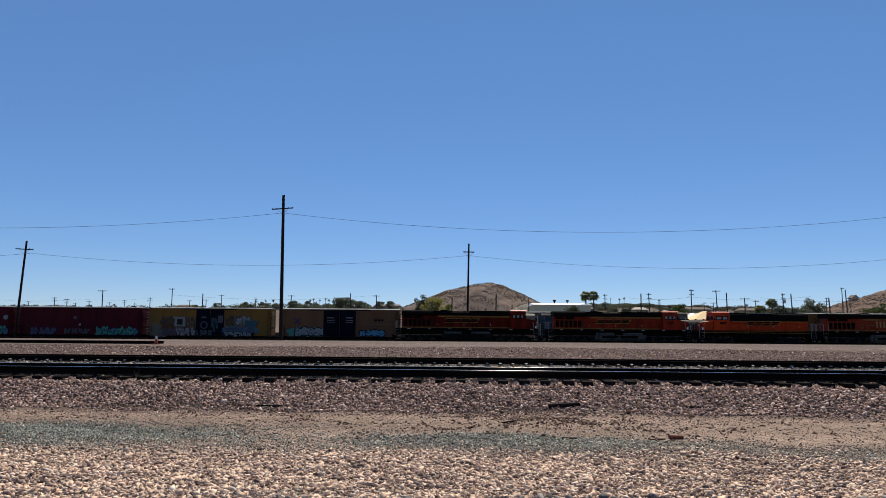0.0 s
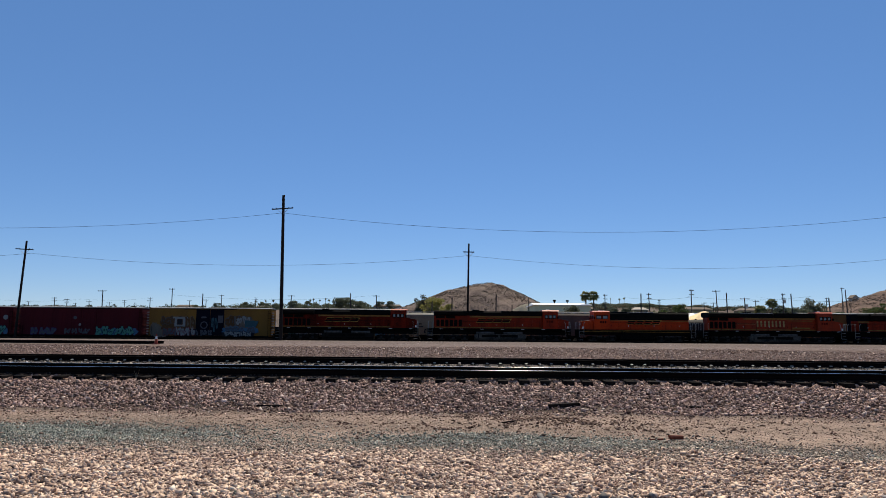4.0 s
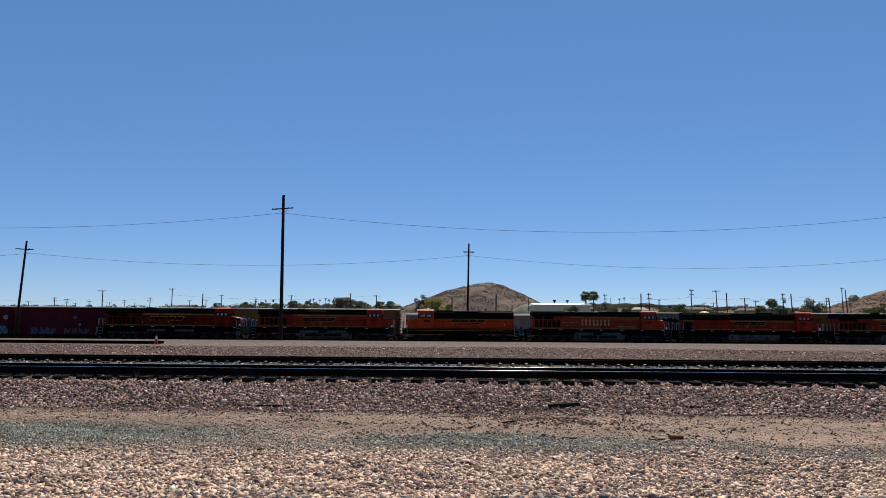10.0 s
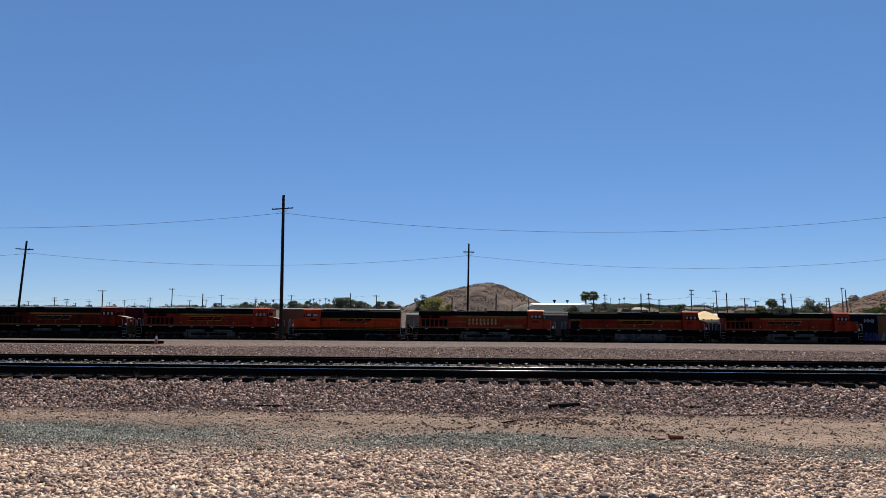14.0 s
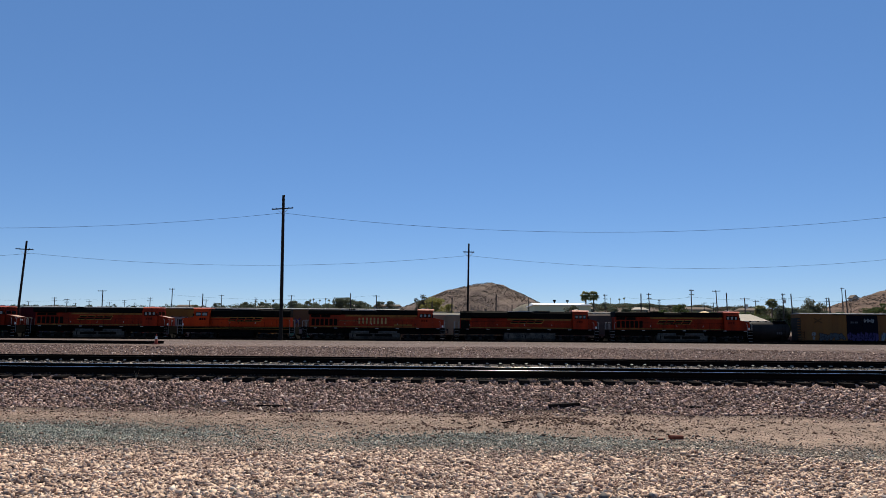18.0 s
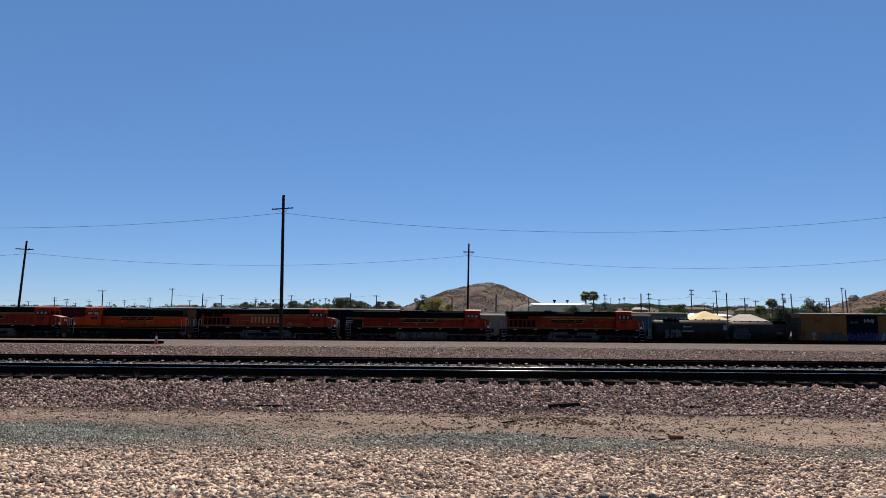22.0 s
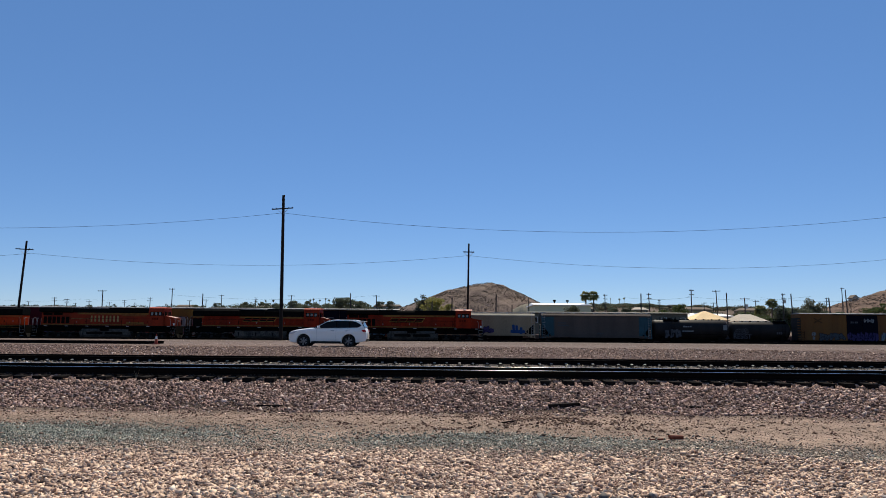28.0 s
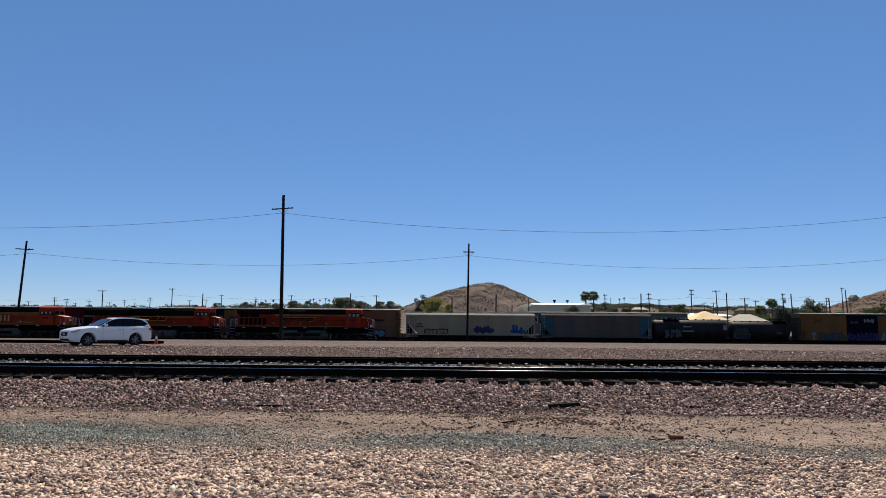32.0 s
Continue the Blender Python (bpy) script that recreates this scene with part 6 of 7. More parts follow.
def palm(x, y, h, seed, skirt=True, crown=1.9):
    rng = np.random.default_rng(seed)
    z = float(ground_z(np.array(x), np.array(y)))
    t = thing("palm_tree", "tall fan palm with a ragged round crown", "palm tree", pose(x, y, z), "palm trees")
    bm = BM()
    hh = h - crown * 0.8
    rod(bm, (0, 0, -0.3), (0.05, 0, hh), 0.22 if skirt else 0.11, 0.16 if skirt else 0.08, n=10)
    part("trunk", bm, M["bark"], t)
    V, Fs = [], []
    for k in range(80):
        a = rng.uniform(0, 6.28); e = math.asin(rng.uniform(-0.85, 0.95))
        d = np.array([math.cos(a) * math.cos(e), math.sin(a) * math.cos(e), math.sin(e)])
        side = np.array([-math.sin(a), math.cos(a), 0])
        up = np.cross(d, side)
        o = np.array([0.05, 0, hh])
        L = crown * rng.uniform(0.75, 1.0)
        tip = o + d * L * 0.45
        V += [o - side * 0.02, tip - side * 0.02, tip + side * 0.02, o + side * 0.02]
        Fs.append((len(V) - 4, len(V) - 3, len(V) - 2, len(V) - 1))
        for q in range(9):
            b = (q - 4) * 0.33
            e2 = tip + (d * math.cos(b) + side * math.sin(b)) * L * 0.55 * rng.uniform(0.8, 1.05) + np.array([0, 0, -0.22 * L])
            mid = (tip + e2) / 2
            wv = (side * math.cos(b) - d * math.sin(b)) * 0.09 + up * 0.03
            n0 = len(V)
            V += [tip, mid - wv, e2, mid + wv]
            Fs.append((n0, n0 + 1, n0 + 2, n0 + 3))
    c = new("fronds", fast_mesh("fronds", np.array(V), np.array(Fs), M["palm"])); c.parent = t
    if skirt:
        V, Fs = [], []
        for k in range(40):
            a = rng.uniform(0, 6.28); r0 = rng.uniform(0.2, 0.55)
            top = np.array([math.cos(a) * 0.25, math.sin(a) * 0.25, hh + rng.uniform(-0.2, 0.1)])
            bot = np.array([math.cos(a) * r0, math.sin(a) * r0, hh - rng.uniform(0.3, 1.0)])
            s = np.array([-math.sin(a), math.cos(a), 0]) * 0.12
            n0 = len(V); V += [top - s * 0.5, bot - s, bot + s, top + s * 0.5]; Fs.append((n0, n0 + 1, n0 + 2, n0 + 3))
        c = new("dead_skirt", fast_mesh("dead_skirt", np.array(V), np.array(Fs), M["bark"])); c.parent = t
    return t


PALMS = [(29.4, 165, 9.5), (32.2, 170, 9.7), (74.9, 170, 8.1), (69.9, 165, 6.7)]
FAR_PALMS = [(-117.8, 420, 6.6), (-113.7, 420, 6.3), (-98.1, 450, 6.9), (-97.3, 460, 7.1), (-91.5, 450, 6.5), (-90.2, 460, 7.1), (-85.2, 450, 6.6), (-84.5, 460, 7.1),
             (-80.1, 450, 6.6), (-127.3, 430, 6.7), (89.4, 420, 5.6), (97.8, 430, 5.8), (100.2, 430, 5.8)]
FAR_TREES = [(-199.6, 420, 4.3), (-140.8, 400, 5.7), (-119.1, 380, 5.7), (-108.4, 380, 5.5), (-92.0, 300, 5.5), (-86.8, 360, 6.1), (-92.6, 420, 5.7), (-51.2, 300, 8.4),
             (-46.8, 300, 7.5), (-42.8, 300, 6.8), (-44.3, 380, 5.3), (-38.8, 380, 5.6), (-180.8, 420, 4.1), (-154.0, 400, 4.6), (-149.0, 400, 4.0), (-189.5, 420, 3.7),
             (65.1, 300, 4.4), (75.8, 320, 4.6)]


def plant_trees():
    for i, (x, y, h) in enumerate(PALMS):
        palm(x, y, h, 100 + i, True, 1.75 if i < 2 else 1.9)
    for i, (x, y, h) in enumerate(FAR_PALMS):
        palm(x + (i * 37 % 11 - 5) * 0.12, y, h + (i * 53 % 7 - 3) * 0.12, 200 + i, False, (0.72 if x < 0 else 0.6) + 0.06 * (i * 29 % 5))
    for i, (x, y, h) in enumerate(FAR_TREES):
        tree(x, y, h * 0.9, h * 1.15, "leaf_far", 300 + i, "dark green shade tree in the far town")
    tree(-17.5, 300, 9.2, 6.5, "leaf_grey", 330, "tall grey-green tree at the foot of the hill")
    tree(-10.4, 270, 8.2, 9.5, "leaf_olive", 331, "wide olive-yellow tree at the foot of the hill")
    tree(-4.8, 275, 5.5, 6.0, "leaf_olive", 332, "olive-yellow tree at the foot of the hill")
    tree(46.4, 150, 6.2, 4.0, "leaf", 333, "dark tree beside a low house")
    tree(43.0, 152, 5.0, 4.5, "leaf", 334, "dark tree beside a low house")
    tree(94.0, 190, 8.8, 6.8, "leaf_grey", 335, "broad grey-green tree behind the tracks")
    tree(93.6, 189, 6.4, 6.6, "leaf_grey", 337, "grey-green bush at the foot of a broad tree", "bush")
    tree(23.8, 150, 5.9, 3.4, "leaf_grey", 336, "small grey-green tree before a warehouse")
    for i, (x, y, h, w) in enumerate(((84.2, 180, 5.0, 6), (81.3, 180, 4.7, 5), (73.5, 180, 4.4, 6), (71.3, 180, 4.0, 5), (64.4, 150, 3.9, 4), (79.0, 170, 4.4, 6), (88.5, 185, 5.0, 6), (68.0, 160, 4.0, 5))):
        tree(x, y, h, w, "leaf", 340 + i, "green bushy tree among the houses")
    for i, (x, y, h, w) in enumerate(((138.7, 226, 7.2, 12), (132.0, 226, 6.0, 9), (144.5, 226, 7.3, 12), (151.0, 226, 7.3, 11))):
        tree(x, y, h, w, "leaf", 360 + i, "dense green bush at the foot of the hillside")
    for i, (x, y, h, w) in enumerate(((74.5, 176, 5.0, 4), (77.2, 170, 6.1, 5), (80.5, 173, 5.7, 5), (84, 178, 5.4, 6), (88, 181, 5.6, 6), (58, 172, 4.6, 5), (62, 176, 4.4, 5),
                                      (101, 196, 5.0, 7), (106, 200, 4.6, 6))):
        tree(x, y, h, w, "leaf_far", 380 + i, "haze-paled green brush among the houses", "bush")
    # the far woods of the town
    rng = np.random.default_rng(77)
    Q = []
    for k in range(330):
        x, y = rng.uniform(-330, 120), rng.uniform(380, 560)
        if -50 < x < 55:
            continue
        z = float(ground_z(np.array(x), np.array(y)))
        h, w = (rng.uniform(2.2, 5.6) if -215 < x < -60 else rng.uniform(1.5, 3.4)), rng.uniform(4, 11)
        for q in range(4):
            Q.append(leaves(rng, np.array([x + rng.uniform(-w, w) * 0.4, y, z + h * rng.uniform(0.15, 0.7)]), np.array([w * 0.32, w * 0.32, h * 0.34]), 70, 0.42))
    mark = len(Q)
    for k in range(420):
        x, y = rng.uniform(45, 300), rng.uniform(250, 470)
        z = float(ground_z(np.array(x), np.array(y)))
        h, w = rng.uniform(0.8, 2.4), rng.uniform(3, 9)
        for q in range(4):
            Q.append(leaves(rng, np.array([x + rng.uniform(-w, w) * 0.4, y, z + h * rng.uniform(0.3, 0.8)]), np.array([w * 0.35, w * 0.35, h * 0.4]), 40, 0.4))
    brush = np.concatenate(Q[mark::2])
    Q = np.concatenate(Q[:mark] + Q[mark + 1::2])
    tagged(new("far_brush", fast_mesh("far_brush", brush.reshape(-1, 3), np.arange(len(brush) * 4).reshape(-1, 4), M["brush_brown"])), "dry brown brush on the rising ground of the town", "brush", kind="stuff")
    tagged(new("far_woods", fast_mesh("far_woods", Q.reshape(-1, 3), np.arange(len(Q) * 4).reshape(-1, 4), M["leaf_far"])), "haze-paled green trees of the distant town", "trees", kind="stuff")


plant_trees()

# ---------------------------------------------------------------- poles of the town
BARE = [(-50.5, 135, 7.4), (-21.5, 135, 7.7), (-5.5, 132, 6.3), (6.6, 132, 7.5), (-1.7, 132, 7.0), (33.3, 130, 7.9), (49.2, 130, 8.1), (61.2, 130, 8.0),
        (67.0, 128, 7.2), (82.1, 150, 9.5), (14.6, 150, 7.3), (10.2, 140, 5.7)]
TEES = [(-163.7, 260, 6.3), (-78.1, 150, 8.3), (-127.6, 250, 6.2), (-79.6, 190, 9.7), (-117.8, 300, 6.8), (-83.2, 240, 8.8), (-48.9, 200, 8.2), (-23.0, 190, 8.2),
        (83.0, 240, 7.2), (54.8, 150, 9.2), (60.5, 150, 7.6), (79.4, 190, 7.5), (124.2, 230, 12.2), (-140.5, 260, 6.7), (-190.8, 300, 4.8), (-95.9, 260, 7.2),
        (86.0, 240, 7.2)]
MULTI = [(-130.1, 220, 7.4), (-137.5, 240, 7.2), (-108.2, 240, 7.8), (35.0, 170, 8.5), (40.5, 150, 8.4), (49.2, 150, 9.3), (75.4, 165, 8.9), (113.8, 220, 8.8),
         (-184.9, 330, 5.3), (-161.1, 330, 6.9), (-170.2, 360, 5.5), (-106.6, 360, 7.4), (67.7, 240, 8.0)]


def town_poles():
    rng = random.Random(5)
    for x, y, h in BARE:
        z = float(ground_z(np.array(x), np.array(y)))
        bm = BM(); rod(bm, (0, 0, -0.5), (0, 0, h), 0.13, 0.10, n=8)
        solo("bare_pole", bm, M["wood_grey"], "short dark wooden pole without crossarm", "pole", "bare poles", m=pose(x, y, z, 0, -2.5 if 60 < x < 100 else rng.uniform(-0.8, 0.8), 0))
    for x, y, h in TEES + MULTI:
        multi = (x, y, h) in MULTI
        z = float(ground_z(np.array(x), np.array(y)))
        p = thing("power_pole", "wooden power pole with several crossarms" if multi else "wooden power pole with a single crossarm", "utility pole",
                  pose(x, y, z, 0, -2.5 if x in (54.8, 40.5) else rng.uniform(-0.7, 0.7), rng.uniform(-15, 15)), "town power poles")
        r = 0.10 + 0.0002 * y
        bm = BM(); rod(bm, (0, 0, -0.5), (0, 0, h), r, r * 0.75, n=8)
        part("shaft", bm, M["wood_grey"], p)
        for k in range(rng.choice((2, 3)) if multi else 1):
            w = 1.0 if multi and x > 0 else (1.9 if x != 124.2 else 1.5)
            za = h - 0.25 - k * 0.9
            bm = BM(); box(bm, -w / 2, w / 2, -r - 0.12, -r, za - 0.06, za + 0.06)
            part("crossarm", bm, M["wood_grey"], p)
            for q in (-0.45, -0.2, 0.2, 0.45):
                bm = BM(); rod(bm, (q * w, -r - 0.06, za + 0.06), (q * w, -r - 0.06, za + 0.19), 0.035, n=6)
                part("insulator", bm, M["glass"], p)
        if x in (60.5, 75.4):
            bm = BM(); rod(bm, (0.35, -0.1, h - 2.3), (0.35, -0.1, h - 1.4), 0.28, n=12)
            part("transformer", bm, M["silver"], p, "grey pole transformer")
    for x, y, h in ((-68.6, 700, 9.2), (-44.6, 650, 7.7)):
        z = float(ground_z(np.array(x), np.array(y)))
        p = thing("transmission_tower", "distant lattice transmission tower", "pylon", pose(x, y, z), "transmission towers")
        bm = BM()
        for s in (-1, 1):
            for q in (-1, 1):
                rod(bm, (s * 1.6, q * 1.6, 0), (s * 0.25, q * 0.25, h), 0.14, n=4)
        for k in range(5):
            zz, w = h * k / 5, 1.6 - 1.35 * k / 5
            w2 = 1.6 - 1.35 * (k + 1) / 5
            rod(bm, (-w, -w, zz), (w2, -w2, zz + h / 5), 0.1, n=4); rod(bm, (w, -w, zz), (-w2, -w2, zz + h / 5), 0.1, n=4)
        part("lattice", bm, M["silver"], p)
        for k, w in ((0.75, 3.4), (0.92, 2.4)):
            bm = BM(); box(bm, -w, w, -0.15, 0.15, h * k, h * k + 0.3)
            part("arm", bm, M["silver"], p)
    for x0, x1, y, z0, sag in ((35.0, 49.2, 150, 8.7, 0.5), (49.2, 75.4, 152, 9.1, 0.8), (-130, -108, 235, 11.0, 0.5), (-160, -130, 235, 10.6, 0.6), (75.4, 113.8, 180, 10.5, 1.2), (-79.6, -23.0, 190, 10.5, 1.2)):
        wire((x0, y, z0), (x1, y, z0 + 0.2), sag, 0.018, 12, "power_line")


town_poles()


# ---------------------------------------------------------------- buildings behind the yard
def house(x0, x1, y, deep, zb, eave, ridge, wall, roof, label, hip=0.0, gable_front=False, name="house", windows=True):
    hs = thing(name, label, "building", pose((x0 + x1) / 2, y, zb))
    h = (x1 - x0) / 2
    bm = BM(); box(bm, -h + 0.3, h - 0.3, 0.3, deep - 0.3, -0.5, eave)
    w = part("wall", bm, M[wall], hs)
    bm = BM()
    if gable_front:
        prism(bm, [(-h, eave - 0.1), (0, ridge), (h, eave - 0.1), (h, eave + 0.06), (0, ridge + 0.18), (-h, eave + 0.06)], 0, deep, "y")
        part("roof", bm, M[roof], hs)
        bm = BM(); prism(bm, [(-h + 0.3, eave - 0.02), (h - 0.3, eave - 0.02), (0, ridge - 0.15)], 0.3, deep - 0.3, "y")
        part("gable", bm, M[wall], hs)
    else:
        v = [bm.verts.new(p) for p in ((-h, 0, eave), (h, 0, eave), (h, deep, eave), (-h, deep, eave), (-h + hip, deep / 2, ridge), (h - hip, deep / 2, ridge),
                                       (-h, 0, eave - 0.15), (h, 0, eave - 0.15), (h, deep, eave - 0.15), (-h, deep, eave - 0.15))]
        for f in ((0, 1, 5, 4), (2, 3, 4, 5), (1, 2, 5), (3, 0, 4), (6, 7, 1, 0), (7, 8, 2, 1), (8, 9, 3, 2), (9, 6, 0, 3), (9, 8, 7, 6)):
            bm.faces.new([v[k] for k in f])
        bmesh.ops.recalc_face_normals(bm, faces=bm.faces[:])
        part("roof", bm, M[roof], hs)
    n = max(2, int(2 * h / 3.2))
    for k in range(n if windows else 0):
        x = -h + 1.2 + k * (2 * h - 2.4) / max(1, n - 1)
        bm = BM(); box(bm, x - 0.5, x + 0.5, 0.24, 0.33, eave - 1.9, eave - 0.8)
        q = part("window", bm, M["white"], hs)
        bm = BM(); box(bm, x - 0.43, x + 0.43, 0.22, 0.26, eave - 1.83, eave - 0.87)
        part("pane", bm, M["glass"], q)
    return hs


def town():
    house(16.6, 30.0, 160, 18, 1.3, 6.12, 6.8, "green_tan", "roof_white", "tan warehouse with a white metal roof", 0.3, name="warehouse", windows=False)
    bld = house(12.4, 41.6, 128, 9, 0.5, 4.35, 4.6, "olive_metal", "olive_metal", "long low olive-brown shed behind the freight cars", 0.2, name="long_shed")
    house(43.6, 50.6, 141, 10, 0.7, 3.2, 4.70, "stucco", "roof_white", "low house with a white roof", 1.5)
    house(44.9, 51.9, 136, 8, 0.7, 3.15, 4.95, "stucco", "roof_tan", "low house with a sunlit tan hip roof", 3.3)
    house(54.6, 60.4, 138, 10, 0.7, 2.95, 4.45, "stucco", "roof_cream", "low house with a pale cream hip roof", 1.7)
    house(51.5, 58.2, 150, 9, 1.2, 3.7, 4.3, "stucco", "roof_white", "white-roofed house behind the others", 1.0)
    house(62.5, 68.5, 155, 9, 1.3, 2.9, 3.6, "stucco", "brown_wall", "brown-roofed house among trees", 1.0)
    # vents on the warehouse roof
    for x in (22.6, 25.7):
        bm = BM(); rod(bm, (0, 0, 0), (0, 0, 0.55), 0.14, n=10); rod(bm, (0, 0, 0.5), (0, 0, 0.9), 0.38, 0.3, n=12)
        solo("roof_vent", bm, M["frame"], "dark round vent on the warehouse roof", "vent", "roof vents", m=pose(x, 169, 8.0))
    house(158.8, 161.6, 286.5, 4, 13.9, 1.6, 2.75, "stucco", "brown_wall", "small pale house with a brown roof on the hillside", 0.0, True)
    for x0, x1, y, e, rf in ((-174.5, -161.0, 420, 5.6, "brown_wall"), (-53.0, -36.0, 420, 3.6, "brown_wall"), (-215, -203, 400, 3.0, "brown_wall"), (-235, -222, 380, 3.0, "brown_wall"),
                             (-128, -117, 430, 3.6, "stucco"), (-77, -66, 430, 3.4, "stucco"), (105, 118, 330, 3.0, "brown_wall"), (84, 91, 340, 2.8, "stucco"), (127, 136, 320, 3.0, "brown_wall"), (60, 69, 360, 3.0, "brown_wall")):
        z = float(ground_z(np.array((x0 + x1) / 2), np.array(float(y))))
        house(x0, x1, y, 9, z, e * 0.6, e * 0.6 + 1.2, "tan_wall", rf, "low house in the far town", 1.5)


town()


# ---------------------------------------------------------------- clutter on the ground
def clutter():
    def board(name, x, y, L, d, hgt, turn, tilt, label, category, material="tie"):
        z = float(ground_z(np.array(x), np.array(y)))
        bm = BM(); box(bm, -L / 2, L / 2, -d / 2, d / 2, 0, hgt, 0.008)
        rng = random.Random(int(abs(x) * 100))
        for v in bm.verts:
            v.co += Vector((rng.uniform(-0.012, 0.012), rng.uniform(-0.006, 0.006), rng.uniform(-0.006, 0.006)))
        solo(name, bm, M[material], label, category, m=pose(x, y, z + 0.01, 0, tilt, turn))
    board("tie_piece", 2.12, 14.55, 0.64, 0.12, 0.07, 4, -3, "broken black piece of railway tie at the ballast's foot", "timber", "tie_brown")
    board("wood_block", 3.33, 11.08, 0.21, 0.07, 0.05, -2, 0, "small rust-brown block lying on the dirt", "block", "rust_block")
    board("stick", 3.02, 11.05, 0.22, 0.02, 0.018, 5, 0, "thin rust-brown stick on dirt", "stick", "rust_block")
    board("plank_scrap", -3.9, 14.3, 0.46, 0.05, 0.03, 2, 1, "dark splintered plank beside the ballast", "timber")
    board("plank_scrap", 4.75, 14.6, 0.30, 0.06, 0.04, -3, 2, "dark splintered plank beside the ballast", "timber")
    board("stick", 0.86, 12.55, 0.30, 0.03, 0.025, 34, -2, "dark splintered stick on dirt", "stick", "tie")
    board("stick", 1.67, 10.95, 0.22, 0.025, 0.02, -6, 0, "dark splintered stick on dirt", "stick", "tie")
    # clods turned up from the dirt
    rng = np.random.default_rng(31)
    for k in range(46):
        a, b = rng.normal(1.9, 1.1), rng.normal(12.9, 0.6)
        if k > 30:
            a, b = rng.uniform(-8, 8), rng.uniform(11.5, 14)
        r = rng.uniform(0.012, 0.034)
        bm = BM()
        bmesh.ops.create_icosphere(bm, subdivisions=1, radius=r)
        for v in bm.verts:
            v.co = Vector((v.co.x * 1.6, v.co.y, v.co.z * 0.7)) * (1 + rng.uniform(-0.3, 0.3))
        solo("dirt_clod", bm, M["clod"], "dark brown clod of earth on bare dirt", "clod", "clods of earth", m=pose(a, b, float(ground_z(np.array(a), np.array(b))) + r * 0.25, 0, 0, rng.uniform(0, 360)))
    # dry weed at the ballast's crown
    weed = thing("dry_weed", "small dry straw-coloured weed beside the rail", "weed", pose(-7.82, 16.85, 0.42))
    for k in range(7):
        a, q = rng.uniform(0, 6.28), rng.uniform(0.05, 0.16)
        bm = BM(); rod(bm, (0, 0, 0), (math.cos(a) * q, math.sin(a) * q, rng.uniform(0.08, 0.2)), 0.004, 0.002, n=5)
        part("stem", bm, M["straw"], weed)
    # traffic cone at the end of the stub track
    x, y = -20.35, 46.4
    z = float(ground_z(np.array(x), np.array(y)))
    cone = thing("traffic_cone", "faded orange traffic cone with a white band", "traffic cone", pose(x, y, z))
    bm = BM(); box(bm, -0.19, 0.19, -0.19, 0.19, 0, 0.04, 0.01)
    part("base", bm, M["cone_orange"], cone)
    bm = BM(); rod(bm, (0, 0, 0.04), (0, 0, 0.36), 0.125, 0.075, n=18)
    part("lower_cone", bm, M["cone_orange"], cone)
    bm = BM(); rod(bm, (0, 0, 0.36), (0, 0, 0.54), 0.078, 0.055, n=18)
    part("white_band", bm, M["white"], cone)
    bm = BM(); rod(bm, (0, 0, 0.54), (0, 0, 0.70), 0.053, 0.027, n=18)
    part("tip", bm, M["cone_orange"], cone)
    # stub track
    st = thing("track_stub", "end of a disused rusty siding beside the road", "railway track", pose(-20.8, 47.9, 0.50), kind="structure")
    for s in (-1, 1):
        bm = BM(); prism(bm, RAIL_PROF, -70, 0)
        r = part("rail", bm, M["rust_rail"], st); r.location = (0, s * 0.755, 0)
    bm = BM(); box(bm, -0.115, 0.115, -1.3, 1.3, -0.14, -0.002, 0.01)
    tie = part("tie", bm, M["tie"], st); tie.location = (-0.4, 0, 0)
    for k in range(1, 110):
        again(tie, -0.4 - k * 0.55)


clutter()
# ---------------------------------------------------------------- car
SUV_WHEELS = []


def arc(cx, cz, r, a0, a1, n):
    return [(cx + r * math.cos(radians(a0 + (a1 - a0) * i / n)), cz + r * math.sin(radians(a0 + (a1 - a0) * i / n))) for i in range(n + 1)]


